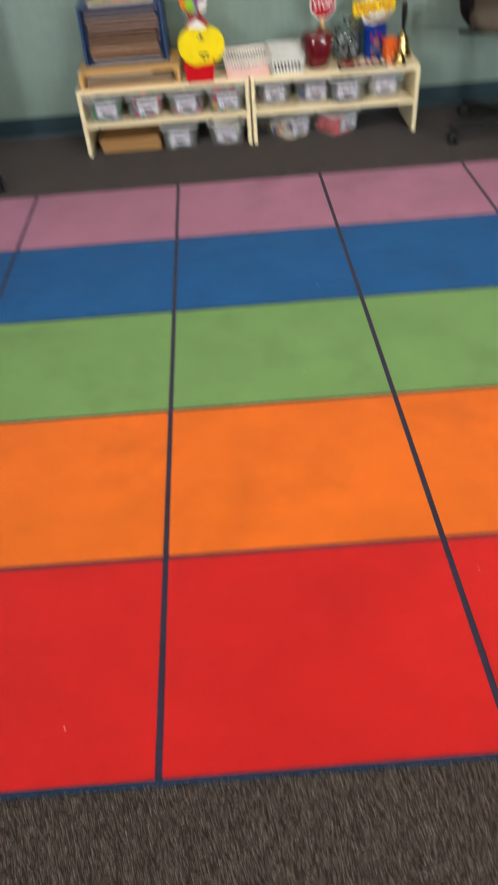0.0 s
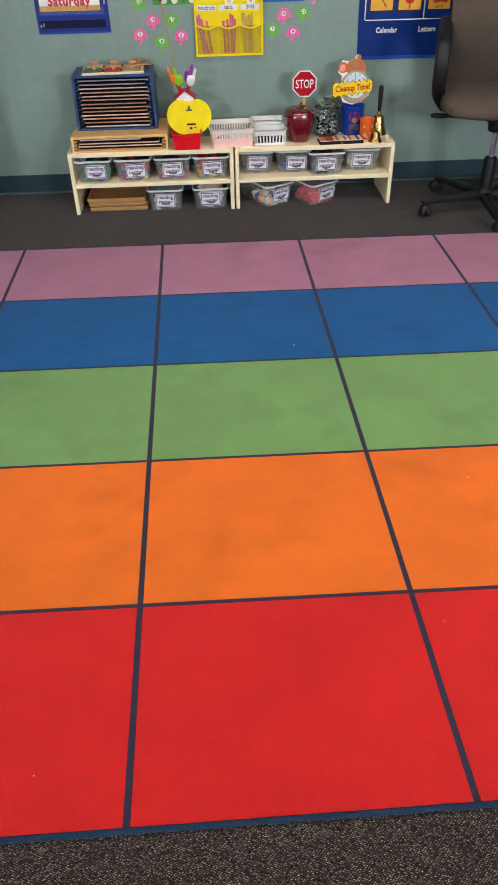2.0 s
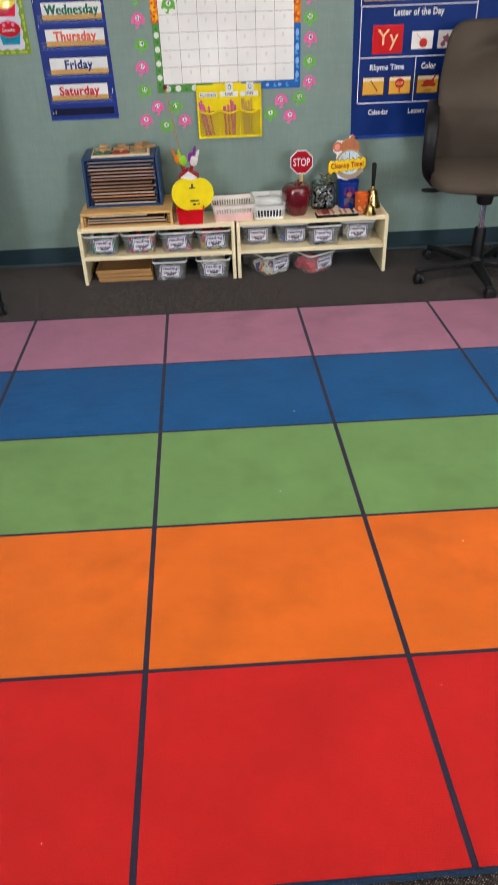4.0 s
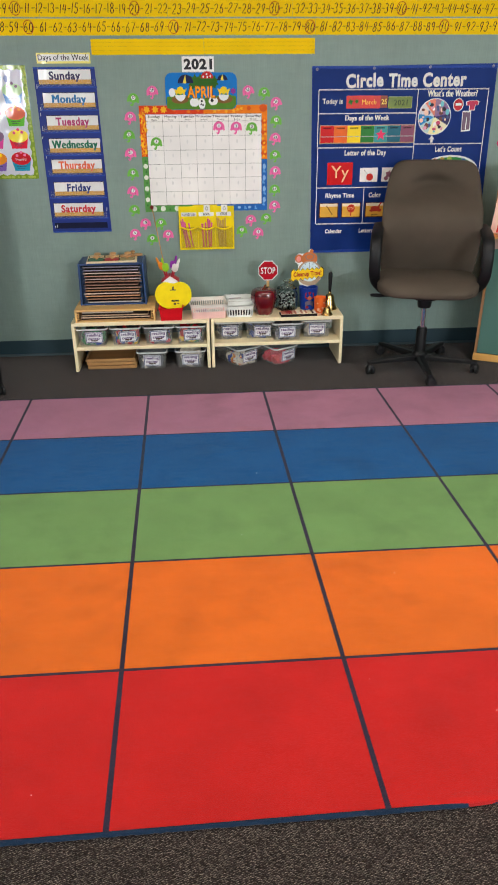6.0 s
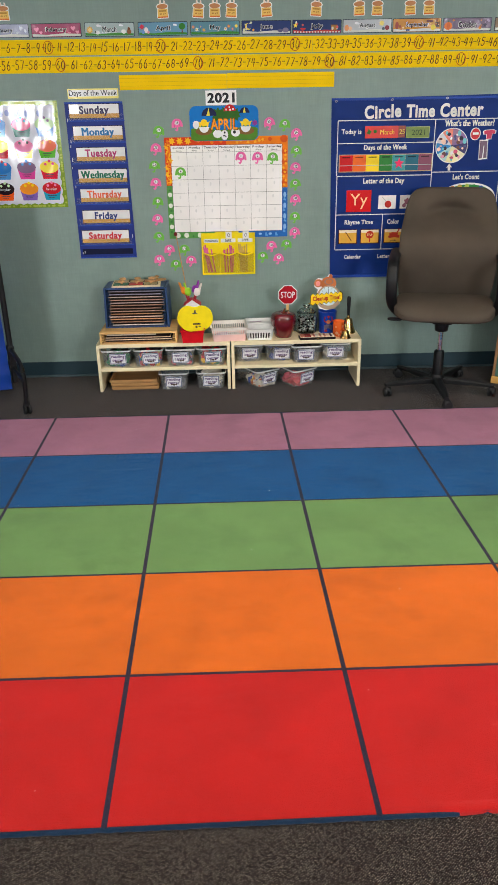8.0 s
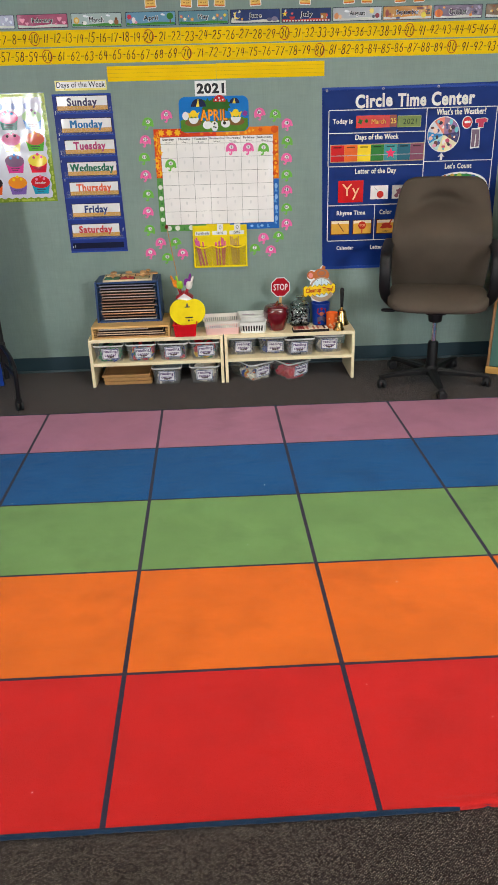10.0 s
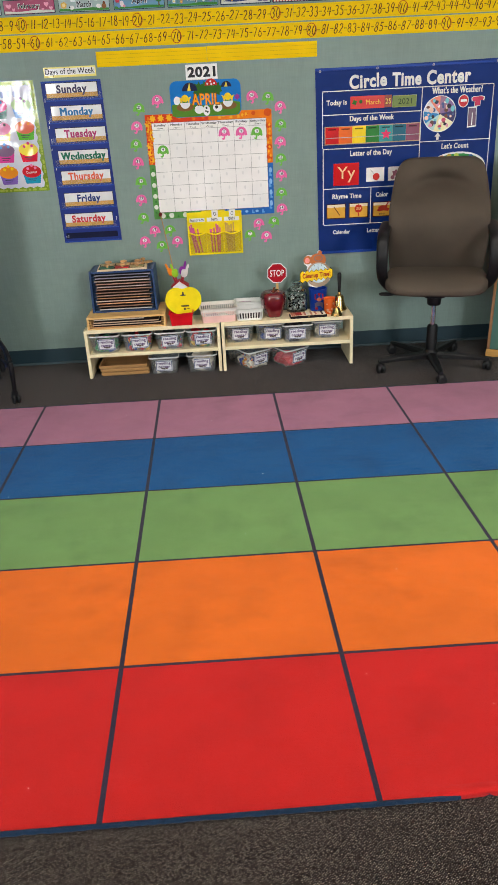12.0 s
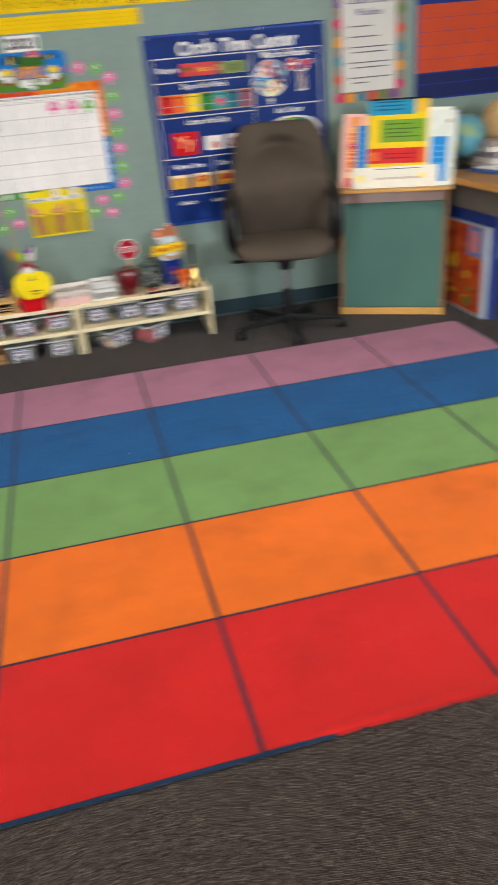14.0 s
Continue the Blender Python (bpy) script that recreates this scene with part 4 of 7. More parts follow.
def calendar():
    c = on_wall("calendar", "wall calendar with decorated border and white day grid", "calendar", 0.352, 1.121)
    W, H = 0.352, 0.278
    part("board", flats([rect(-W, W, -H, H)], 0, 0.003), M_WHITE, c)
    gx0, gx1, gz0, gz1 = -0.318, 0.320, -0.241, 0.234
    part("border", flats([rect(-W, 0.0, gz1 + 0.001, H), rect(-W, gx0 - 0.001, 0.02, gz1 + 0.001)], 0.0031, 0.0035), paint(222, 64, 22, 0.4), c, "red flower-print border")
    part("border", flats([rect(0.0, W, gz1 + 0.001, H), rect(gx1 + 0.001, W, 0.0, gz1 + 0.001)], 0.0031, 0.0035), paint(238, 126, 16, 0.4), c, "orange pumpkin-print border")
    part("border", flats([rect(-W, gx0 - 0.001, -H, 0.02), rect(gx0 - 0.001, -0.08, -H, gz0 - 0.001)], 0.0031, 0.0035), paint(88, 150, 74, 0.4), c, "green snow-print border")
    part("border", flats([rect(gx1 + 0.001, W, -H, 0.0), rect(0.06, gx1 + 0.001, -H, gz0 - 0.001)], 0.0031, 0.0035), paint(34, 102, 182, 0.4), c, "blue rain-print border")
    part("border", flats([rect(-0.08, 0.06, -H, gz0 - 0.001)], 0.0031, 0.0035), paint(230, 200, 40, 0.3), c, "yellow border section")
    rng = random.Random(9)
    flowers = [star(-W + 0.014 + rng.uniform(0, .012), z, 0.022, 0.013, 7, rng.uniform(0, 40)) for z in np.arange(0.045, 0.25, 0.037)] + [star(x, H - 0.020, 0.021, 0.012, 7, rng.uniform(0, 40)) for x in np.arange(-0.31, -0.18, 0.046)]
    each("flower", flowers, 0.0036, 0.0040, paint(250, 184, 30, 0.4), c, "yellow printed flowers")
    each("pumpkin", [disc(W - 0.018, z, 0.017, 12, 0.85) for z in np.arange(0.03, 0.23, 0.055)] + [disc(0.33, 0.262, 0.022, 12, 0.9), disc(0.25, 0.262, 0.012, 6), disc(0.21, 0.258, 0.010, 5)], 0.0036, 0.0040, paint(220, 88, 20, 0.3), c, "orange printed pumpkins")
    each("snowball", [disc(-W + 0.017, z, 0.013, 10) for z in (-0.03, -0.09, -0.15, -0.21)] + [disc(x, -H + 0.018, 0.015, 10) for x in (-0.30, -0.25, -0.17)], 0.0036, 0.0040, paint(226, 232, 216, 0.3), c, "white printed balls")
    each("drop", [disc(W - 0.016, z, 0.009, 8, 1.8) for z in (-0.04, -0.10, -0.16, -0.22)] + [disc(x, -H + 0.018, 0.010, 8, 0.7) for x in (0.10, 0.15, 0.19, 0.25)], 0.0036, 0.0040, paint(140, 190, 232, 0.3), c, "pale blue printed drops")
    each("bloom", [star(-W + 0.010 + rng.uniform(0, .018), z, 0.011, 0.006, 6, rng.uniform(0, 50)) for z in np.arange(0.030, 0.27, 0.019)] + [star(x, H - 0.012 - rng.uniform(0, .02), 0.012, 0.007, 6, rng.uniform(0, 50)) for x in np.arange(-0.16, -0.01, 0.026)], 0.0036, 0.0041, paint(236, 120, 16, 0.4), c, "orange printed flowers")
    each("bloom_centre", [disc(-W + 0.014 + rng.uniform(0, .012), z, 0.0045, 7) for z in np.arange(0.045, 0.25, 0.037)], 0.0042, 0.0045, paint(206, 40, 20, 0.4), c)
    each("leaf", [star(0.02 + x, H - 0.012 - rng.uniform(0, .018), 0.011, 0.006, 5, rng.uniform(0, 60)) for x in np.arange(0.0, 0.19, 0.021)] + [star(W - 0.010 - rng.uniform(0, .014), z, 0.010, 0.005, 5, rng.uniform(0, 60)) for z in np.arange(0.015, 0.22, 0.023)], 0.0041, 0.0044, paint(250, 176, 40, 0.4), c, "yellow printed leaves")
    each("holly", [star(-W + 0.012 + rng.uniform(0, .010), z, 0.009, 0.004, 4, rng.uniform(0, 60)) for z in (-0.005, -0.06, -0.12, -0.18, -0.24)] + [star(x, -H + 0.012, 0.009, 0.004, 4) for x in (-0.275, -0.21, -0.14, -0.11)], 0.0036, 0.0040, paint(60, 124, 56, 0.4), c, "dark green printed leaves")
    each("boot", [[(W - 0.024 + dx, z), (W - 0.010 + dx, z - 0.003), (W - 0.008 + dx, z + 0.006), (W - 0.014 + dx, z + 0.008), (W - 0.013 + dx, z + 0.018), (W - 0.021 + dx, z + 0.019)] for z, dx in ((-0.07, 0), (-0.13, -0.004), (-0.19, 0.002), (-0.25, -0.003))] + [[(x, -H + 0.007), (x + 0.015, -H + 0.007), (x + 0.015, -H + 0.014), (x + 0.009, -H + 0.015), (x + 0.009, -H + 0.026), (x, -H + 0.026)] for x in (0.075, 0.125, 0.22, 0.28)], 0.0041, 0.0044, paint(96, 160, 222, 0.4), c, "pale blue printed boots")
    part("grid_sheet", flats([rect(gx0, gx1, gz0, gz1)], 0.0031, 0.0036), vinyl_mat("calendar_sheet", (0.90, 0.87, 0.84), 0.35, 0.003, 5), c, "white laminated day grid")
    cw = (gx1 - gx0) / 7
    zr = [gz1 - 0.036 - k * (gz1 - gz0 - 0.036) / 6 for k in range(7)]
    lines = [rect(gx0 + k * cw - 0.0007, gx0 + k * cw + 0.0007, gz0, gz1) for k in range(1, 7)] + [rect(gx0, gx1, z - 0.0007, z + 0.0007) for z in zr[:-1]]
    each("grid_line", lines, 0.0037, 0.0039, paint(120, 116, 112), c, "thin grey grid line")
    frame_l = [rect(gx0 - 0.0015, gx0, gz0, gz1), rect(gx1, gx1 + 0.0015, gz0, gz1), rect(gx0, gx1, gz0 - 0.0015, gz0), rect(gx0, gx1, gz1, gz1 + 0.0015)]
    part("grid_frame", flats(frame_l, 0.0037, 0.0042), paint(60, 50, 50), c)
    for k, n in enumerate("Sunday Monday Tuesday Wednesday Thursday Friday Saturday".split()):
        mx = gx0 + (k + 0.5) * cw
        w = 0.0052 * len(n) + 0.002 if len(n) < 9 else 0.042
        bm = word(n, mx - w, mx + w, gz1 - 0.020, gz1 - 0.005, 0.0037, 0.0041, 0.045)
        letters(bm, n[:3] if k not in (2, 4) else ("Tues", "", "Thurs")[k - 2], mx - w * 0.45, mx + w * 0.45, gz1 - 0.031, gz1 - 0.023, 0.0037, 0.0041)
        part("day_name", bm, M_INK, c, "black day name")
    ghosts = []
    for r in range(6):
        for k in range(7):
            if (r, k) not in ((0, 4), (0, 5), (0, 6), (1, 0)):
                ghosts.append(disc(gx0 + (k + 0.48) * cw + rng.uniform(-.006, .006), zr[r] - 0.026 + rng.uniform(-.004, .004), 0.0055, 8, 1.9))
    tagged(part("adhesive_residue", flats(ghosts, 0.0037, 0.0039), vinyl_mat("sticky_spot", (0.78, 0.76, 0.74), 0.35), c, "faint grey adhesive spots"), kind="stuff")
    for n, x, z in ((1, .435, 1.288), (2, .531, 1.286), (3, .618, 1.282), (4, .085, 1.211)):
        umbrella(x, z, n, 0 if n < 3 else 4, n < 3, 0.0044, "umbrellas on the calendar")

    h = thing("month_header", "die-cut April header card with garden picture", "header card", 0.345, WALL_Y - 0.0045, 1.462)
    part("card", flats([rrect(-0.195, 0.193, -0.085, 0.096, 0.035, 5)], 0, 0.002), paint(18, 118, 196, 0.35), h, "sky blue printed card")
    hills = [(-0.19, -0.075), (-0.17, -0.083), (0.17, -0.083), (0.188, -0.06), (0.188, -0.02), (0.12, -0.005), (0.05, -0.028), (-0.05, -0.028), (-0.12, -0.002), (-0.19, -0.022)]
    part("grass", flats([hills], 0.0021, 0.0025), paint(84, 132, 40, 0.35), h)
    each("bush", [star(-0.035, 0.050, 0.040, 0.026, 9, 8), star(0.012, 0.054, 0.042, 0.028, 9, 0), star(0.058, 0.050, 0.038, 0.026, 9, 20)], 0.0026, 0.0030, paint(52, 104, 36, 0.35), h, "green printed bush")
    nests = [disc(-0.118, -0.035, 0.047, 14, 0.42), disc(0.122, -0.035, 0.047, 14, 0.42)]
    each("nest", nests, 0.0026, 0.0030, paint(130, 92, 50, 0.4), h)
    each("egg", [disc(-0.160, 0.0, 0.018, 12, 1.2), disc(-0.040, -0.048, 0.026, 12, 0.85), disc(0.062, -0.042, 0.026, 12, 0.85), disc(0.0, -0.055, 0.020, 12, 1.35)], 0.0031, 0.0035, M_WHITEINK, h, "white printed egg")
    each("shell", [[(x + 0.028 * math.cos(radians(a)), -0.012 + 0.030 * math.sin(radians(a))) for a in range(180, 361, 20)] for x in (-0.115, 0.120)], 0.0031, 0.0035, M_WHITEINK, h, "white printed eggshell")
    each("chick", [disc(-0.115, 0.010, 0.019, 12), disc(0.120, 0.010, 0.019, 12)] + [star(x, 0.004, 0.022, 0.008, 3, a) for x, a in ((-0.135, 140), (-0.097, 40), (0.102, 140), (0.140, 40))], 0.0026, 0.0030, paint(246, 210, 40, 0.3), h, "yellow printed shapes")
    each("spot", [disc(0.056, -0.040, 0.009, 8), disc(0.0, -0.042, 0.006, 8), disc(-0.004, -0.058, 0.005, 6), disc(0.006, -0.062, 0.005, 6)], 0.0036, 0.0040, M_INK, h)
    dome = lambda x, z, r: [(x + r * math.cos(radians(a)), z + r * math.sin(radians(a))) for a in range(0, 181, 15)]
    each("umbrella", [dome(-0.085, 0.045, 0.042), dome(0.115, 0.058, 0.028)], 0.0031, 0.0035, paint(36, 40, 74, 0.3), h, "dark printed umbrella")
    each("umbrella_panel", [[(-0.100, 0.045), (-0.080, 0.045), (-0.085, 0.087)], [(0.104, 0.058), (0.122, 0.058), (0.115, 0.086)]], 0.0036, 0.0040, paint(240, 216, 80, 0.3), h)
    part("toadstool", flats([dome(0.032, 0.068, 0.034)], 0.0031, 0.0035), paint(206, 40, 40, 0.3), h, "red spotted toadstool cap")
    each("toadstool_spot", [disc(x, z, 0.005, 8) for x, z in ((0.012, 0.076), (0.030, 0.088), (0.050, 0.078), (0.034, 0.074))], 0.0036, 0.0040, M_WHITEINK, h)
    part("flower", flats([star(0.172, 0.006, 0.018, 0.011, 6)], 0.0031, 0.0035), paint(150, 60, 150, 0.3), h)
    part("letter_edge", word("APRIL", -0.082, 0.078, -0.030, 0.034, 0.0041, 0.0044, 0.085), paint(120, 70, 20, 0.35), h)
    part("lettering", word("APRIL", -0.077, 0.073, -0.026, 0.030, 0.0045, 0.0056, 0.055), paint(250, 160, 30, 0.35), h, "fat orange letters")

    y = on_wall("year_card", "white card printed with the year", "label card", 0.330, 1.598)
    part("card", flats([rect(-0.086, 0.086, -0.037, 0.037)], 0, 0.0015), M_WHITE, y)
    part("lettering", word("2021", -0.076, 0.076, -0.026, 0.026, 0.0016, 0.0022, 0.10), M_INK, y)


calendar()


def place_value_pocket():
    p = on_wall("place_value_pocket", "yellow mesh place value chart with bundled straws", "pocket chart", 0.349, 0.750)
    p.location.y -= 0.006
    m_y = vinyl_mat("yellow_nylon", lin(240, 216, 20), 0.35, 0.006, 12)
    part("backing", flats([rect(-0.160, 0.160, -0.121, 0.121)], 0, 0.003), m_y, p)
    part("hem", flats([rect(-0.160, -0.152, -0.121, 0.121), rect(0.152, 0.160, -0.121, 0.121), rect(-0.160, 0.160, -0.121, -0.112)], 0.018, 0.020), m_y, p)
    film = mat("pocket_film_yellow", lin(196, 172, 60), 0.10, alpha=0.22)
    for k, n in enumerate(("hundreds", "tens", "ones")):
        x0 = -0.152 + k * 0.1015
        xm = x0 + 0.05
        part("pocket", flats([rect(x0, x0 + 0.1, -0.112, 0.006)], 0.0185, 0.0195), film, p, "clear front pocket")
        part("pocket_edge", tube(curve_pts([(x0, -0.019, 0.008), (x0 + 0.05, -0.024, -0.006), (x0 + 0.1, -0.019, 0.008)]), 0.0042, 6), m_y, p, "yellow piping", True)
        part("title_card", flats([rect(x0 + 0.006, x0 + 0.094, 0.066, 0.088)], 0.0031, 0.004), M_LAM, p)
        tw = 0.0048 * len(n)
        part("title", word(n, xm - tw, xm + tw, 0.070, 0.086, 0.0041, 0.0046, 0.01), M_INK, p)
        if k:
            part("digit_card", flats([rect(xm - 0.014, xm + 0.022, 0.089, 0.128)], 0.0031, 0.004), M_LAM, p)
            part("digit", ring_outline(bmesh.new(), xm + 0.004, 0.108, 0.008, 0.0022, 0.0041, 0.0046, 12, 1.35), M_INK, p)
    rng = random.Random(21)
    for k, (n, col) in enumerate(((9, (216, 104, 160)), (6, (220, 108, 150)), (7, (206, 172, 96)))):
        for i in range(n):
            x = -0.152 + k * 0.1015 + 0.022 + 0.055 * rng.random()
            tx = x + rng.uniform(-0.010, 0.010) - (0.024, 0.0, 0.004)[k]
            bm = tube([(x, -0.008 - 0.004 * rng.random(), -0.108), (tx, -0.011, rng.uniform(0.015, 0.058))], 0.0045, 7)
            single("straw", bm, paint(*col, 0.3), ("pink" if k < 2 else "tan") + " counting straw standing in a wall pocket", "straw", 0.349, WALL_Y - 0.006, 0.750, group="counting straws", smooth=True)


place_value_pocket()


M_GROMMET = mat("dull_metal", (0.4, 0.4, 0.4), 0.5, metal=0.6)


def circle_time_chart():
    c = on_wall("circle_time_chart", "large blue vinyl classroom chart lettered Circle Time Center", "pocket chart", 0, 0)
    OX, OZ = 0.955, 0.592
    # a slightly buckled sheet, hung from its top hem
    bm = bmesh.new()
    nx, nz = 28, 24
    def corner(u, v):
        x = (0.949 + u * (1.980 - 0.949)) * v + (0.966 + u * (1.990 - 0.966)) * (1 - v)
        z = (1.582 + u * 0.014) * v + (0.592 + u * 0.010) * (1 - v)
        return x, z
    def lift(u, v):
        return 0.003 + 0.0017 * (1 + math.sin(9 * u + 3 * v)) * (1 - v) + (0.003 * (1 + math.sin(24 * u)) * (0.10 - v) / 0.10 if v < 0.10 else 0)
    front = [[bm.verts.new((corner(i / nx, j / nz)[0], -lift(i / nx, j / nz), corner(i / nx, j / nz)[1])) for i in range(nx + 1)] for j in range(nz + 1)]
    for j in range(nz):
        for i in range(nx):
            bm.faces.new((front[j][i], front[j][i + 1], front[j + 1][i + 1], front[j + 1][i]))
    bmesh.ops.solidify(bm, geom=bm.faces[:], thickness=0.0015)
    part("sheet", bm, M_ROYAL, c, "royal blue vinyl sheet", True)
    part("hem", boxes((0.949, 1.980, -0.010, -0.003, 1.572, 1.586), bev=0.002), M_ROYAL, c)
    part("hem", boxes((0.962, 1.990, -0.012, -0.004, 0.592, 0.606), bev=0.002), M_ROYAL, c)
    D, E_ = 0.0078, 0.0084
    for gx, gz in ((0.975, 1.570), (1.29, 1.574), (1.60, 1.578), (1.955, 1.582), (0.985, 0.60)):
        part("grommet", ring_outline(bmesh.new(), gx, gz, 0.0065, 0.003, 0.0102, 0.0115, 14), M_GROMMET, c, "metal grommet")
    hw = 0.0022
    hl = lambda x0, x1, z: rect(x0, x1, z - hw, z + hw)
    vl = lambda x, z0, z1: rect(x - hw, x + hw, z0, z1)
    XR = 1.945
    each("printed_rule", [hl(0.989, XR, 1.470), hl(0.989, 1.544, 1.351), hl(0.992, 1.544, 1.175), hl(1.5462, XR, 1.189), hl(0.994, 1.5438, 0.960), hl(0.995, XR, 0.758), vl(0.989, 1.1772, 1.4678), vl(0.992, 0.7602, 1.1728), vl(XR, 0.7602, 1.4678), vl(1.545, 0.7602, 1.4678), vl(1.2715, 0.7602, 0.9578)], D, E_, M_WHITEINK, c, "white printed rules")
    for s, x0, x1, z0, z1, turn in (("Circle", 1.137, 1.345, 1.479, 1.550, 2.5), ("Time", 1.375, 1.537, 1.480, 1.549, 0.5), ("Center", 1.566, 1.812, 1.481, 1.554, 1.0)):
        part("title", word(s, x0, x1, z0, z1, D, 0.0092, 0.085, turn), M_WHITEINK, c, "fat white title lettering")
    for s, x0, x1, z0, z1 in (("Today is", 1.011, 1.124, 1.392, 1.426), ("Days of the Week", 1.142, 1.392, 1.306, 1.342), ("Letter of the Day", 1.147, 1.388, 1.124, 1.162), ("Rhyme Time", 1.046, 1.216, 0.897, 0.930), ("Color", 1.301, 1.374, 0.903, 0.931),
                             ("Calendar", 1.050, 1.152, 0.704, 0.728), ("Letters", 1.254, 1.338, 0.704, 0.728), ("What's the Weather?", 1.600, 1.884, 1.432, 1.466), ("Let's Count", 1.672, 1.828, 1.146, 1.176)):
        part("lettering", word(s, x0, x1, z0, z1, D, E_, 0.075), M_WHITEINK, c, "white printed words")
    C0 = 0.0084
    def card(name, x0, x1, z0, z1, col, label="", d=C0, rough=0.3):
        return part(name, flats([rect(x0, x1, z0, z1)], d, d + 0.0012), paint(*col, rough), c, label)
    # today's date
    a = card("date_card", 1.144, 1.335, 1.376, 1.440, (206, 44, 34), "red month card")
    each("leaf", [star(1.168, 1.409, 0.018, 0.009, 4, 20), disc(1.202, 1.412, 0.010, 8)], C0 + 0.0013, C0 + 0.0018, paint(60, 104, 40), a)
    part("lettering", word("March", 1.232, 1.312, 1.396, 1.420, C0 + 0.0013, C0 + 0.0019, 0.015), paint(246, 190, 70), a)
    a = card("date_card", 1.335, 1.375, 1.378, 1.440, (140, 60, 40), "brown day card")
    part("lettering", word("25", 1.341, 1.371, 1.396, 1.422, C0 + 0.0013, C0 + 0.0019, 0.02), paint(250, 206, 90), a)
    a = card("date_card", 1.382, 1.512, 1.377, 1.432, (106, 126, 48), "olive year card")
    part("edge", flats([rect(1.380, 1.514, 1.375, 1.377), rect(1.380, 1.514, 1.432, 1.434), rect(1.380, 1.382, 1.377, 1.432), rect(1.512, 1.514, 1.377, 1.432)], C0, C0 + 0.0016), paint(170, 186, 90), a)
    part("lettering", word("2021", 1.412, 1.488, 1.390, 1.418, C0 + 0.0013, C0 + 0.0019, 0.0), paint(50, 66, 30), a)
    # days of the week row
    week = ((206, 14, 18), (236, 104, 22), (248, 214, 8), (30, 122, 36), (50, 146, 146), (16, 96, 116), (130, 66, 90))
    part("week_frame", flats([rect(1.000, 1.545, 1.196, 1.292)], D, D + 0.0004), paint(190, 160, 120, 0.3), c)
    for k, col in enumerate(week):
        x0 = 1.005 + k * 0.0763
        s = card("week_square", x0, x0 + 0.0755, 1.201, 1.288, col, "", C0)
        part("lettering", bars([(x0 + 0.014, 1.276, 0.046, 0.007)], C0 + 0.0013, C0 + 0.0018), paint(*[int(v * 0.55) for v in col]), s)
    part("pocket_edge", flats([rect(1.006, 1.536, 1.231, 1.234)], C0 + 0.0024, C0 + 0.003), mat("clear_edge", (0.7, 0.72, 0.74), 0.2, alpha=0.5), c, "clear pocket rim")
    part("star", flats([star(1.349, 1.240, 0.031, 0.014, 5)], C0 + 0.0031, C0 + 0.0042), paint(226, 40, 96, 0.3), c, "pink star marker")
    # letter of the day
    a = card("letter_card", 1.051, 1.199, 0.976, 1.097, (206, 6, 14), "red letter card")
    part("lettering", word("Yy", 1.074, 1.176, 0.992, 1.078, C0 + 0.0013, C0 + 0.002, -0.005), paint(250, 200, 150), a)
    a = card("picture_card", 1.242, 1.346, 0.990, 1.066, (236, 230, 226), "white yo-yo picture card")
    each("picture", [disc(1.300, 1.016, 0.020, 14)], C0 + 0.0013, C0 + 0.0018, paint(200, 50, 40), a)
    part("string", flats([[(1.262, 1.058), (1.264, 1.058), (1.296, 1.024), (1.294, 1.024)]], C0 + 0.0013, C0 + 0.0018), paint(80, 60, 60), a)
    a = card("picture_card", 1.370, 1.474, 0.990, 1.066, (236, 230, 226), "white picture card")
    each("picture", [star(1.412, 1.030, 0.022, 0.014, 5, 10), disc(1.396, 1.008, 0.012, 8)], C0 + 0.0013, C0 + 0.0018, paint(150, 96, 110), a)
    # rhyme and colour cards
    for x0, x1, nm in ((1.016, 1.120, "stick"), (1.148, 1.253, "sign"), (1.289, 1.392, "crayon")):
        a = card("picture_card", x0, x1, 0.797, 0.872, (226, 170, 66), "golden picture card")
        part("card_edge", flats([rect(x0 - 0.005, x1 + 0.005, 0.792, 0.876)], D, D + 0.0004), paint(80, 40, 34), a)
        part("band", flats([rect(x0, x1, 0.856, 0.872)], C0 + 0.0013, C0 + 0.0016), paint(236, 220, 190), a)
        d0, d1 = C0 + 0.0017, C0 + 0.0022
        if nm == "stick":
            each("picture", [[(x0 + 0.036, 0.860), (x0 + 0.040, 0.862), (x0 + 0.076, 0.812), (x0 + 0.071, 0.810)]], d0, d1, paint(110, 70, 30), a)
        elif nm == "sign":
            each("picture", [disc(x0 + 0.052, 0.844, 0.024, 8), rect(x0 + 0.049, x0 + 0.055, 0.800, 0.820)], d0, d1, paint(196, 50, 30), a)
            part("lettering", word("STOP", x0 + 0.036, x0 + 0.068, 0.838, 0.850, d1, d1 + 0.0004, 0.01), paint(250, 210, 150), a)
        else:
            each("picture", [[(x0 + 0.018, 0.828), (x0 + 0.034, 0.822), (x0 + 0.060, 0.826), (x0 + 0.088, 0.822), (x0 + 0.094, 0.836), (x0 + 0.080, 0.842), (x0 + 0.084, 0.852), (x0 + 0.050, 0.856), (x0 + 0.028, 0.848), (x0 + 0.030, 0.838)], [(x0 + 0.066, 0.846), (x0 + 0.074, 0.842), (x0 + 0.092, 0.874), (x0 + 0.086, 0.876)]], d0, d1, paint(196, 60, 44), a)
            part("lettering", word("pink", x0 + 0.036, x0 + 0.072, 0.799, 0.814, d1, d1 + 0.0004, 0.01), M_INK, a)
    # weather wheel
    wx, wz, wr = 1.649, 1.330, 0.094
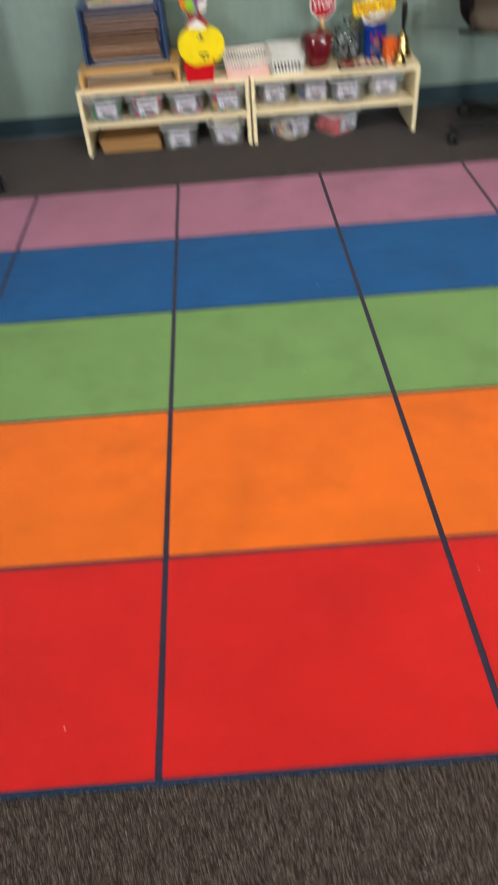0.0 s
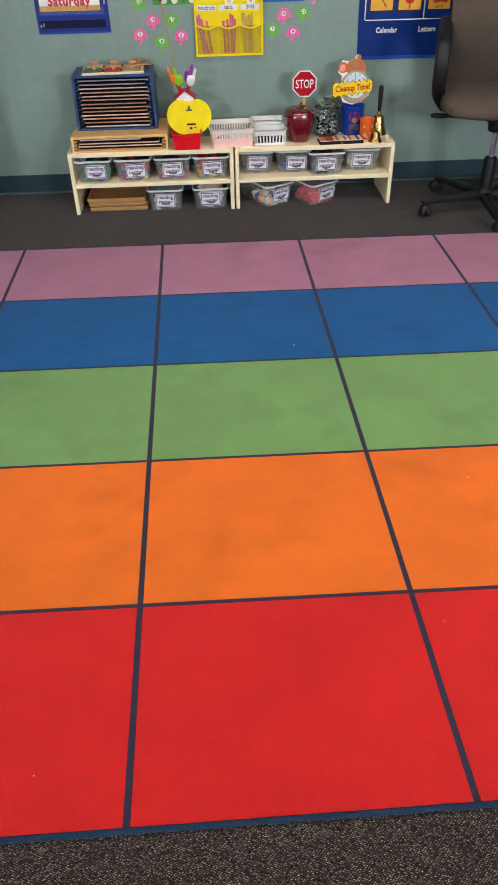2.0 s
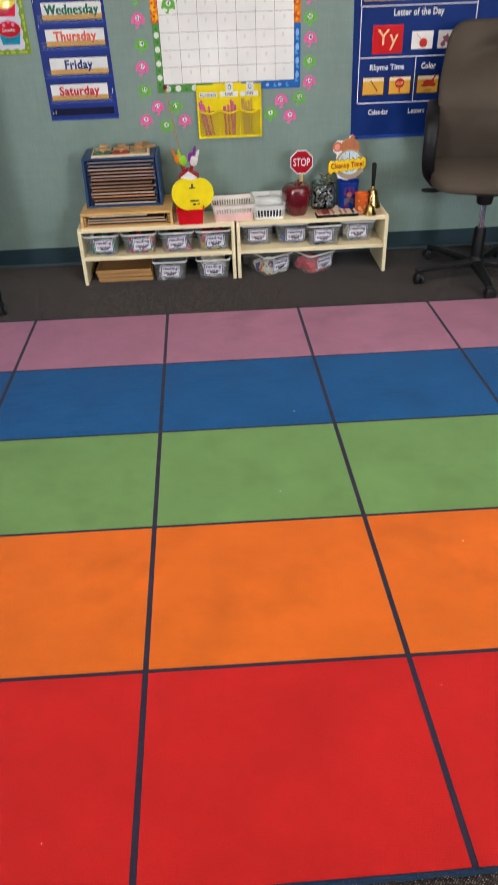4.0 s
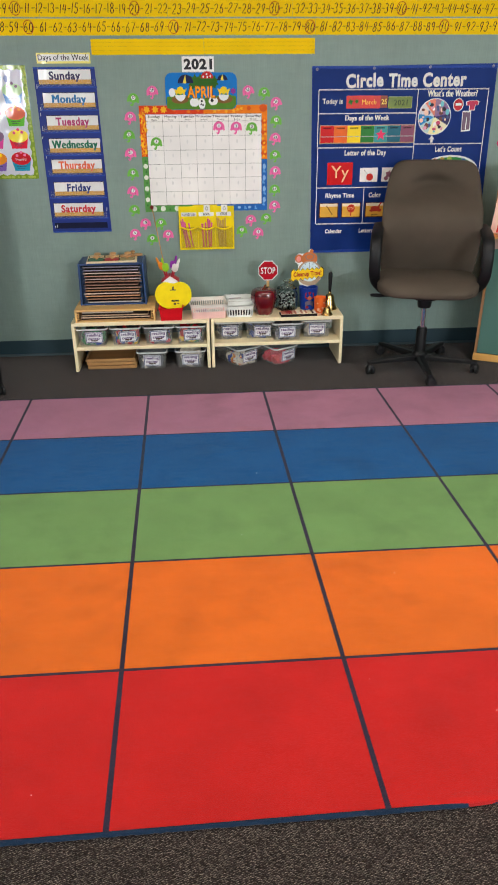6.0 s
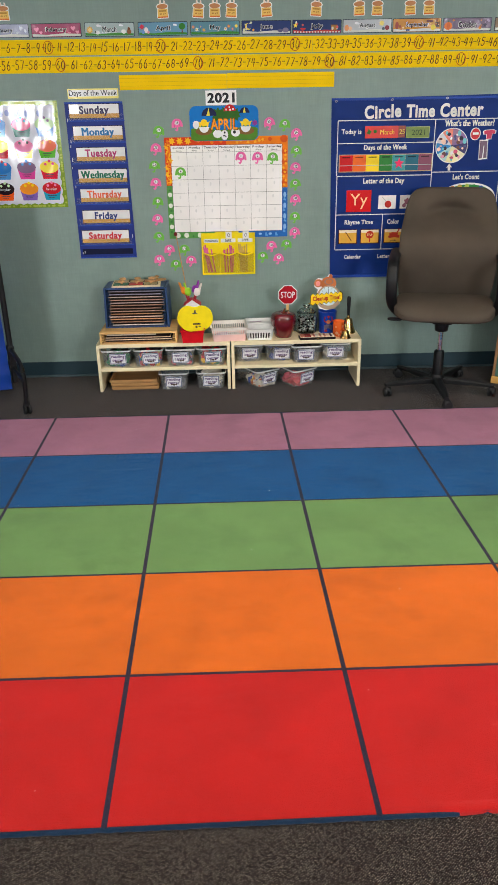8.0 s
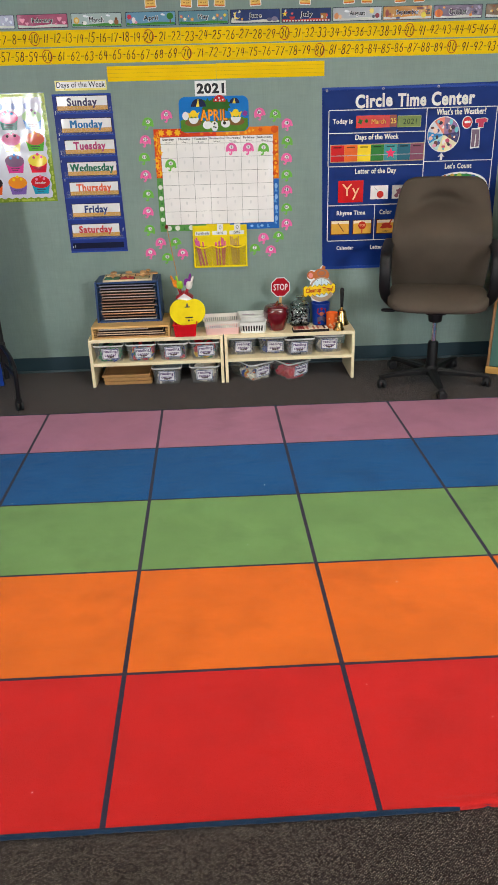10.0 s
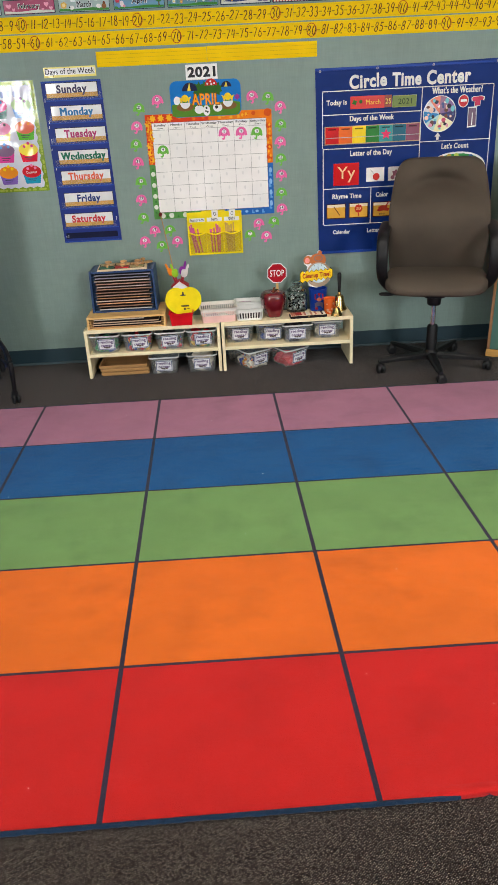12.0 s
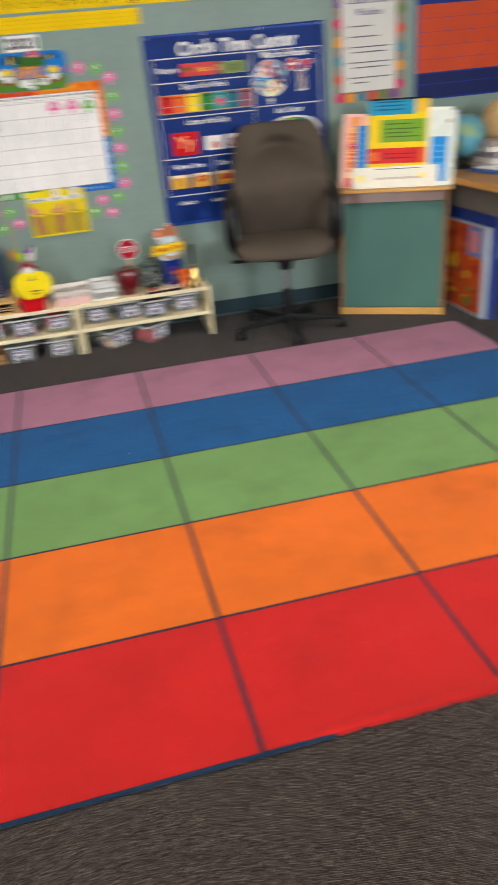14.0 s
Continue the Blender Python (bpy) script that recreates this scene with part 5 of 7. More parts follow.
    wheel = part("weather_wheel", flats([disc(wx, wz, wr, 36)], C0, C0 + 0.0014), M_WHITEINK, c, "round weather wheel")
    tones = ((150, 110, 138), (228, 128, 106), (206, 206, 214), (44, 134, 196), (176, 208, 208), (238, 226, 170), (236, 224, 190), (58, 50, 100), (132, 98, 148))
    for k, col in enumerate(tones):
        a0, a1 = 40 * k + 50, 40 * k + 90
        part("sector", flats([[(wx, wz)] + [(wx + 0.090 * math.cos(radians(a0 + (a1 - a0) * q / 6)), wz + 0.090 * math.sin(radians(a0 + (a1 - a0) * q / 6))) for q in range(7)]], C0 + 0.0015, C0 + 0.0019), paint(*col, 0.3), wheel)
        am = radians((a0 + a1) / 2)
        rng = random.Random(90 + k)
        for q in range(4):
            rr, aa = 0.040 + 0.012 * q, am + rng.uniform(-0.2, 0.2)
            part("picture", flats([disc(wx + rr * math.cos(aa), wz + rr * math.sin(aa), rng.uniform(0.006, 0.013), 9, rng.uniform(0.6, 1.5))], C0 + 0.0020, C0 + 0.0024 + 0.00002 * (4 * k + q)), paint(*rng.choice(((110, 66, 60), (240, 200, 176), (246, 240, 236), (206, 80, 110), (70, 80, 130), (40, 36, 50), (110, 190, 200), (226, 150, 170))), 0.3), wheel)
    part("hub", flats([disc(wx, wz, 0.005, 10)], C0 + 0.0032, C0 + 0.0044), paint(60, 56, 80, 0.4), wheel)
    part("arrow", flats([[(1.638, 1.196), (1.652, 1.196), (1.652, 1.214), (1.663, 1.212), (1.645, 1.234), (1.627, 1.212), (1.638, 1.214)]], C0, C0 + 0.0012), M_WHITEINK, c, "white arrow")
    # clothing cutouts
    def clothing(shape, col, label):
        cx = sum(p[0] for p in shape) / len(shape)
        cz = sum(p[1] for p in shape) / len(shape)
        big = [(cx + (x - cx) * 1.18, cz + (z - cz) * 1.14) for x, z in shape]
        o = part("clothing_cutout", flats([big], C0, C0 + 0.0012), M_WHITEINK, c, label)
        part("print", flats([shape], C0 + 0.0013, C0 + 0.0018), paint(*col, 0.3), o)
        return o
    o = clothing(disc(1.780, 1.390, 0.026, 12, 1.15), (206, 40, 50), "red mitten cutout")
    part("cuff", flats([rect(1.764, 1.798, 1.386, 1.398)], C0 + 0.0019, C0 + 0.0023), M_WHITEINK, o)
    clothing([(1.828, 1.402), (1.840, 1.408), (1.880, 1.410), (1.894, 1.404), (1.890, 1.388), (1.876, 1.390), (1.874, 1.364), (1.846, 1.362), (1.846, 1.386), (1.832, 1.386)], (196, 50, 86), "pink shirt cutout")
    o = clothing([(1.812, 1.352), (1.854, 1.352), (1.858, 1.262), (1.814, 1.258)], (120, 96, 116), "mauve trousers cutout")
    part("gap", flats([[(1.834, 1.328), (1.838, 1.328), (1.838, 1.262), (1.832, 1.261)]], C0 + 0.0019, C0 + 0.0022), M_WHITEINK, o)
    # counting tree panel
    hill = [(1.600, 0.98)] + [(1.768 + 0.168 * math.cos(radians(a)), 1.02 + 0.108 * math.sin(radians(a)) ** 0.7) for a in range(170, 9, -10)] + [(1.936, 0.98)]
    t = part("counting_panel", flats([hill[::-1]], C0, C0 + 0.0012), M_WHITEINK, c, "white edged green counting panel")
    part("green", flats([[(1.768 + (x - 1.768) * 0.93, 0.985 + (z - 0.985) * 0.93) for x, z in hill[::-1]]], C0 + 0.0013, C0 + 0.0017), paint(50, 130, 64, 0.3), t)
    for k, col in enumerate(((190, 110, 60), (190, 160, 70), (170, 190, 80), (40, 130, 60), (40, 90, 150))):
        part("counter", flats([disc(1.676 + 0.042 * k, 1.098 + 0.010 * math.sin(k * 0.8), 0.014, 10)], C0 + 0.0018, C0 + 0.0026), paint(*col, 0.3), t)


circle_time_chart()


def rules_poster():
    p = on_wall("rules_poster", "classroom rules poster with bright painted border", "poster", 2.252, 1.452)
    hw, hh = 0.208, 0.288
    part("sheet", flats([rect(-hw, hw, -hh, hh)], 0, 0.0015), paint(150, 120, 104, 0.3), p, "muted border sheet")
    rng = random.Random(31)
    cols = ((206, 46, 96), (226, 150, 36), (70, 130, 150), (206, 80, 50), (110, 120, 60), (120, 80, 140))
    for k in range(22):
        t = k / 22 * 4
        s, u = int(t), t - int(t)
        x, z = ((-1 + 2 * u, -1), (1, -1 + 2 * u), (1 - 2 * u, 1), (-1, 1 - 2 * u))[s]
        x, z = x * (hw - 0.024), z * (hh - 0.026)
        part("border_blot", flats([[(x + 0.036 * (0.75 + 0.4 * rng.random()) * math.cos(radians(a)), z + 0.030 * (0.75 + 0.4 * rng.random()) * math.sin(radians(a))) for a in range(0, 360, 36)]], 0.0016, 0.0019 + 0.00005 * k), paint(*cols[k % 6], 0.3), p)
    part("paper", flats([rect(-0.170, 0.160, -0.236, 0.262)], 0.0040, 0.0044), mat("printed_paper", (0.70, 0.67, 0.63), 0.6, var=0.03), p, "off-white printed paper")
    part("title", letters(word("Classroom", -0.140, 0.134, 0.205, 0.238, 0.0045, 0.005, 0.03), "Rules", -0.075, 0.072, 0.148, 0.182, 0.0045, 0.005, 0.03), paint(76, 60, 120), p, "purple heading")
    rows, z = [], 0.096
    for k, (w, two) in enumerate(((0.13, 0), (0.17, 0), (0.24, 1), (0.25, 1), (0.25, 1), (0.2, 0))):
        rows.append((-0.118, z, w, 0.006))
        if two:
            z -= 0.026
            rows.append((-0.105, z, w * (0.85 if k < 4 else 0.35), 0.006))
        part("item_number", word("%d." % (k + 1), -0.150, -0.130, z - 0.008 + 0.026 * two, z + 0.010 + 0.026 * two, 0.0045, 0.005, 0.02), paint(70, 56, 60), p)
        z -= 0.052
    part("lettering", bars(rows, 0.0045, 0.005), paint(110, 100, 104), p)


rules_poster()


def orange_chart():
    c = on_wall("orange_pocket_chart", "navy and orange hanging pocket chart on the wall", "pocket chart", 2.93, 1.42)
    part("backing", flats([rect(-0.395, 0.40, -0.285, 0.36)], 0, 0.004), M_NAVY, c)
    m_or = vinyl_mat("orange_vinyl", lin(204, 74, 38), 0.5)
    for k in range(5):
        row = part("orange_pocket", flats([rect(-0.380, 0.350, -0.140 + k * 0.070, -0.140 + (k + 1) * 0.070 - 0.002)], 0.0041, 0.0056), m_or, c, "orange pocket row")
        part("stitching", flats([rect(-0.380 + 0.073 * q - 0.0012, -0.380 + 0.073 * q + 0.0012, -0.138 + k * 0.070, -0.076 + k * 0.070) for q in range(1, 10)], 0.0057, 0.0061), paint(150, 50, 40), row)
    part("bottom_pocket", flats([rect(-0.385, 0.385, -0.275, -0.205), rect(-0.385, 0.385, -0.200, -0.148)], 0.0041, 0.0052), vinyl_mat("dark_navy_vinyl", lin(26, 34, 86), 0.5), c, "dark blue pocket row")


orange_chart()

# ---------------------------------------------------------------- low shelf units and what stands on them
SHELF_Y, TOP_Z, MID_Z = 0.447, 0.292, 0.147


def shelf_unit(x0, x1):
    s = thing("shelf_unit", "low cream laminate shelf unit standing on the carpet", "shelf", (x0 + x1) / 2, SHELF_Y, 0, group="low shelf units")
    h, t = (x1 - x0) / 2, 0.018
    def side(xa, xb):
        prof = [(0, 0), (0.31, 0), (0.31, 0.02), (0.215, TOP_Z - 0.03), (0.215, TOP_Z - 0.0005), (0.02, TOP_Z - 0.0005), (0.005, TOP_Z - 0.006), (0, TOP_Z - 0.02)]
        bm = loft(bmesh.new(), [[(xa, y, z) for y, z in prof], [(xb, y, z) for y, z in prof]])
        bmesh.ops.bevel(bm, geom=[e for e in bm.edges], offset=0.0015, segments=1, affect="EDGES")
        return bm
    part("side_panel", side(-h, -h + t), M_MAPLE, s)
    part("side_panel", side(h - t, h), M_MAPLE, s)
    part("top", boxes((-h + t + 0.0005, h - t - 0.0005, 0.001, 0.215, TOP_Z - 0.022, TOP_Z), bev=0.002), M_MAPLE, s)
    part("shelf_board", boxes((-h + t + 0.0005, h - t - 0.0005, 0.001, 0.25, MID_Z - 0.020, MID_Z), bev=0.002), M_MAPLE, s)


shelf_unit(-0.443, 0.342)
shelf_unit(0.350, 1.120)


def tub(hw=0.088, hd=0.135, h=0.105, k=0.84):
    """A tapered open tub: walls with thickness."""
    o = [rr_ring(hw * k, hd * k, 0.018, 0.0), rr_ring(hw * k + 0.002, hd * k + 0.002, 0.02, 0.004), rr_ring(hw * 0.97, hd * 0.98, 0.022, h * 0.86), rr_ring(hw * 0.975, hd * 0.985, 0.022, h - 0.004)]
    i = [rr_ring(hw * 0.975 - 0.002, hd * 0.985 - 0.002, 0.02, h - 0.004), rr_ring(hw * k - 0.001, hd * k - 0.001, 0.018, 0.004)]
    return loft(bmesh.new(), o + i)


def tub_rim(hw=0.088, hd=0.135, h=0.105):
    a = [rr_ring(hw * 0.965, hd * 0.975, 0.02, h - 0.005), rr_ring(hw * 0.985, hd * 0.99, 0.022, h - 0.008), rr_ring(hw + 0.003, hd + 0.003, 0.025, h - 0.006), rr_ring(hw + 0.003, hd + 0.003, 0.025, h), rr_ring(hw * 0.985, hd * 0.99, 0.022, h + 0.0015), rr_ring(hw * 0.965, hd * 0.975, 0.02, h - 0.001)]
    bm = bmesh.new()
    vs = [[bm.verts.new(p) for p in ring] for ring in a]
    n = len(vs[0])
    for q in range(len(vs)):
        x, y = vs[q], vs[(q + 1) % len(vs)]
        for j in range(n):
            bm.faces.new((x[j], x[(j + 1) % n], y[(j + 1) % n], y[j]))
    return bm


TUB_MESH = {}
M_LABEL = mat("bin_label_paper", (0.78, 0.77, 0.80), 0.4)


def storage_bin(x, y, z, rz, contents, hd=0.130, label_dx=0.0, label_dz=0.0, tilt=0.0):
    b = thing("storage_bin", "clear plastic storage bin with a printed front label", "storage bin", x, y, z, rz, group="clear storage bins")
    for key, make, m in (("tub", tub, M_TUB), ("rim", tub_rim, M_RIM)):
        if key not in TUB_MESH:
            TUB_MESH[key] = part(key, make(), m, b, smooth=True)
        else:
            shared(key, TUB_MESH[key], b, Matrix())
    ang = math.atan2(0.135 * 0.14, 0.105)
    lab = part("label", flats([rect(-0.050, 0.050, -0.034, 0.035)], 0, 0.0008), M_LABEL, b, "white printed label")
    lab.matrix_local = Matrix.Translation((label_dx, -0.1290, 0.054 + label_dz)) @ pose(0, 0, 0, 10.2, tilt, 0) @ Matrix.Diagonal((0.98, 1, 0.98, 1))
    m_b = paint(70, 84, 120)
    part("border", flats([rect(-0.048, 0.048, -0.032, -0.0280), rect(-0.048, 0.048, 0.0290, 0.033), rect(-0.048, -0.0440, -0.0280, 0.0290), rect(0.0440, 0.048, -0.0280, 0.0290)], 0.0009, 0.0012), m_b, lab)
    part("lettering", letters(word("reading", -0.039, 0.039, 0.003, 0.027, 0.0009, 0.0012, 0.07), "center", -0.035, 0.035, -0.016, 0.001, 0.0009, 0.0012, 0.07), paint(104, 84, 124), lab)
    part("picture", bars([(-0.018, -0.018, 0.010, 0.010), (-0.006, -0.019, 0.012, 0.012), (0.008, -0.018, 0.012, 0.009)], 0.0009, 0.0012), paint(84, 66, 60), lab)
    # what is inside
    rng = random.Random(int(1000 * (x + 2) + 77 * z))
    for q, (col, n, size, top) in enumerate(contents):
        bm = bmesh.new()
        for _ in range(int(n * 2.4)):
            sx, sy, sz = (size * rng.uniform(0.7, 1.4) for _ in range(3))
            zz = rng.uniform(0.012, max(0.02, top - size))
            kk = 0.84 + 0.12 * zz / 0.105
            cx, cy = rng.uniform(-1, 1) * (0.088 * kk - size * 1.1), rng.uniform(-1, 0.35 if top < 0.085 else 0.9) * (0.135 * kk - size * 0.9)
            box(bm, -sx / 2, sx / 2, -sy / 2, sy / 2, -sz / 2, sz / 2, 0, pose(cx, cy, zz, rng.uniform(0, 180), rng.uniform(0, 180), rng.uniform(0, 180)))
        single("bin_contents", bm, paint(*col, 0.45), "small loose classroom pieces heaped in a clear bin", "toy pieces", x, y, z, rz, "pieces in bins", "stuff")


RED, BLU, GRN, YEL, DRK, PNK, WHT, ORG, GRY = (196, 34, 44), (44, 76, 160), (40, 140, 86), (232, 184, 50), (46, 44, 50), (222, 70, 90), (226, 218, 200), (226, 120, 60), (120, 120, 130)
UY = SHELF_Y + 0.137
storage_bin(-0.333, UY, MID_Z, 0, [(GRN, 34, 0.028, 0.078), (BLU, 10, 0.03, 0.05), (DRK, 12, 0.03, 0.095)], label_dx=0.012)
storage_bin(-0.143, UY, MID_Z, 0, [(RED, 34, 0.026, 0.085), (YEL, 14, 0.022, 0.075), (BLU, 18, 0.024, 0.080), (PNK, 12, 0.022, 0.075), (GRN, 8, 0.022, 0.070), (DRK, 10, 0.03, 0.10)], label_dx=0.014, tilt=-2)
storage_bin(0.047, UY, MID_Z, 0, [(GRY, 12, 0.03, 0.05), (PNK, 14, 0.024, 0.03), (DRK, 12, 0.03, 0.09), (BLU, 8, 0.026, 0.06)], label_dx=0.0, tilt=-2)
storage_bin(0.232, UY, MID_Z, 0, [(GRN, 14, 0.028, 0.08), (RED, 12, 0.03, 0.10), (YEL, 8, 0.026, 0.05), (DRK, 6, 0.03, 0.09)], label_dx=0.008, tilt=-2)
storage_bin(0.000, SHELF_Y + 0.132, 0.0, 0, [(GRY, 16, 0.024, 0.05), (WHT, 4, 0.02, 0.04)], label_dx=0.0, tilt=2)
storage_bin(0.224, SHELF_Y + 0.132, 0.0, 0, [(WHT, 26, 0.036, 0.095), (GRY, 6, 0.03, 0.06)], label_dx=0.0)
storage_bin(0.456, UY + 0.055, MID_Z, 0, [(DRK, 20, 0.034, 0.10), (GRY, 10, 0.03, 0.08)], label_dx=0.006)
storage_bin(0.637, UY + 0.055, MID_Z, 0, [(DRK, 20, 0.034, 0.09), (BLU, 10, 0.03, 0.08)], label_dx=0.016, label_dz=-0.006)
storage_bin(0.793, UY, MID_Z, 2, [(DRK, 14, 0.034, 0.09), (GRY, 14, 0.03, 0.07)], label_dx=-0.004)
storage_bin(0.980, UY + 0.045, MID_Z, -2, [(GRY, 16, 0.034, 0.10), (WHT, 8, 0.03, 0.08)], label_dx=0.0)
storage_bin(0.506, 0.585, 0.0, 30, [(WHT, 18, 0.03, 0.06), (ORG, 10, 0.03, 0.05), (YEL, 8, 0.03, 0.05), (BLU, 8, 0.026, 0.06)], label_dx=0.006, tilt=-4)
storage_bin(0.728, 0.580, 0.0, 31, [(PNK, 30, 0.036, 0.07), (RED, 16, 0.03, 0.06)], label_dx=0.012, tilt=-4)


def rings_box(x0, x1, y0, y1, z0, z1, bev=0.002):
    return boxes((x0, x1, y0, y1, z0, z1), bev=bev)


# stacked wooden trays under the shelf
M_TRAY = wood_mat("worn_tray_board", lin(170, 128, 80), 0.2)
for zz, dx, dy in ((0.0, 0.0, 0.030), (0.021, -0.004, 0.036), (0.042, -0.010, 0.033)):
    w = 0.285
    tr = thing("wooden_tray", "flat wooden puzzle tray stacked on the carpet", "tray", -0.378 + dx + w / 2, SHELF_Y + dy, zz, group="stacked wooden trays")
    part("tray_base", boxes((-w / 2 + 0.006, w / 2 - 0.006, 0.006, 0.214, 0.0, 0.006), bev=0.001), M_TRAY, tr)
    part("tray_lip", boxes((-w / 2, w / 2, 0.0, 0.012, 0.0062, 0.0205), (-w / 2, -w / 2 + 0.012, 0.0125, 0.207, 0.0062, 0.0205), (w / 2 - 0.012, w / 2, 0.0125, 0.207, 0.0062, 0.0205), (-w / 2, w / 2, 0.208, 0.22, 0.0062, 0.0205), bev=0.0015), M_TRAY, tr)

# wooden puzzle case
BZ = 0.364
case = thing("puzzle_case", "natural birch case with slots for flat puzzles", "puzzle case", -0.190, SHELF_Y + 0.004, TOP_Z)
cw, cd, ch = 0.226, 0.30, BZ - TOP_Z
part("side_panel", boxes((-cw, -cw + 0.012, 0, cd, 0, ch - 0.0125), bev=0.001), M_BIRCH, case)
part("side_panel", boxes((cw - 0.012, cw, 0, cd, 0, ch - 0.0125), bev=0.001), M_BIRCH, case)
part("top", boxes((-cw, cw, 0, cd, ch - 0.012, ch), bev=0.0015), M_BIRCH, case)
part("bottom", boxes((-cw + 0.0122, cw - 0.0122, 0, cd, 0, 0.008), bev=0.001), M_BIRCH, case)
part("back", boxes((-cw + 0.0122, cw - 0.0122, cd - 0.006, cd, 0.0085, ch - 0.0125)), M_BIRCH, case)
for k in range(3):
    for sx in (-1, 1):
        xa, xb = sorted((sx * (cw - 0.013), sx * (cw - 0.025)))
        part("runner", boxes((xa, xb, 0.004, cd - 0.02, 0.016 + 0.014 * k, 0.021 + 0.014 * k), bev=0.0008), M_BIRCH, case)
for k, (x0, x1, y0) in enumerate(((-0.196, 0.194, 0.006), (-0.196, 0.196, 0.01), (-0.190, 0.186, 0.004), (-0.186, 0.100, 0.012))):
    pz = (TOP_Z + 0.0085, TOP_Z + 0.0215, TOP_Z + 0.0355, TOP_Z + 0.0495)[k]
    cb = thing("puzzle_board", "thin wooden puzzle board lying in a case", "puzzle", -0.190, SHELF_Y + 0.004, pz, group="puzzles in the wooden case")
    part("board", rings_box(x0, x1, y0, 0.26, 0, 0.006, 0.001), mat("puzzle_board_edge", lin(*((176, 130, 84), (206, 178, 150), (190, 160, 130), (214, 200, 184))[k]), 0.6), cb)
    # face coloured near black to give the slot above its shade
    part("picture", rings_box(x0 + 0.003, x1 - 0.003, y0 + 0.002, 0.257, 0.0061, 0.0064, 0.0001), paint(*((44, 34, 28), (36, 32, 34), (50, 36, 30), (40, 36, 40))[k], 0.6), cb, "puzzle face coloured dark for the shade in its slot")

# blue rack of puzzles on the case
RX0, RX1, RY, RTOP = -0.392, -0.012, 0.552, 0.602
rk = thing("puzzle_rack", "blue painted rack with many puzzle slots", "puzzle rack", (RX0 + RX1) / 2, RY, BZ)
hw, rd, rh = (RX1 - RX0) / 2, 0.215, RTOP - BZ
def rack_side(s):
    xa, xb = sorted((s * hw, s * (hw - 0.012)))
    bm = boxes((xa, xb, 0, rd, 0, rh - 0.001), bev=0.0015)
    for v in bm.verts:
        v.co.x -= s * 0.006 * v.co.z / rh
    return bm
part("side_panel", rack_side(-1), M_RACK, rk)
part("side_panel", rack_side(1), M_RACK, rk)
part("top", boxes((-hw + 0.0195, hw - 0.0195, 0, rd, rh - 0.012, rh), bev=0.0015), M_RACK, rk)
part("bottom", boxes((-hw + 0.0145, hw - 0.0145, 0, rd, 0, 0.008), bev=0.0015), M_RACK, rk)
part("back", boxes((-hw + 0.019, hw - 0.019, rd - 0.006, rd, 0.009, rh - 0.0125)), M_RACK, rk)
slot = (rh - 0.024) / 13
for k in range(13):
    for sx in (-1, 1):
        xa, xb = sorted((sx * (hw - 0.0196), sx * (hw - 0.034)))
        part("runner", boxes((xa, xb, 0.002, rd - 0.01, 0.0085 + k * slot, 0.0118 + k * slot)), M_RACK, rk)
rngp = random.Random(5)
tones = ((196, 186, 176), (150, 112, 90), (206, 150, 110), (196, 172, 156), (160, 118, 84), (156, 124, 108), (140, 106, 90), (160, 122, 100), (172, 150, 142), (168, 128, 110), (180, 160, 146), (132, 126, 140), (140, 134, 146))
for k in range(13):
    inset = rngp.uniform(0.0, 0.014)
    off = rngp.uniform(-0.006, 0.006)
    w = hw - 0.028 - rngp.uniform(0.0, 0.012)
    pb = thing("puzzle_board", "thin wooden puzzle board lying in a blue rack", "puzzle", (RX0 + RX1) / 2, RY, BZ + 0.0122 + k * slot, group="puzzles in the blue rack")
    part("board", rings_box(-w + off, w + off, 0.004 + inset, rd - 0.02, 0, 0.0064, 0.001), mat("puzzle_board_edge", lin(*tones[k]), 0.6, var=0.2, stretch=(3, 3, 60)), pb)
    # the shade between boards is put into these dark top faces
    part("picture", rings_box(-w + off + 0.002, w + off - 0.002, 0.0056 + inset, rd - 0.022, 0.0065, 0.0068, 0.0001), paint(*rngp.choice(((40, 34, 32), (52, 36, 30), (34, 38, 48), (48, 44, 30))), 0.6), pb, "puzzle face coloured dark for the shade in its slot")
for sx in (-1, 1):
    for yy in (0.02, 0.19):
        part("screw", lathe([(0.0035, 0), (0.0035, 0.0012), (0.001, 0.002)], 10, None, sx * (hw - 0.028), yy, rh), M_CHROME, rk, "small steel screw", True)

# knobbed puzzle on top of the rack
M_KNOB = wood_mat("turned_beech_knob", lin(206, 156, 106), 0.12)
kp = thing("knob_puzzle", "wooden knob puzzle lying on the blue rack", "puzzle", -0.196, 0.563, RTOP, 3)
part("board", boxes((-0.140, 0.142, -0.012, 0.175, 0, 0.011), bev=0.002), paint(222, 202, 166, 0.5), kp)
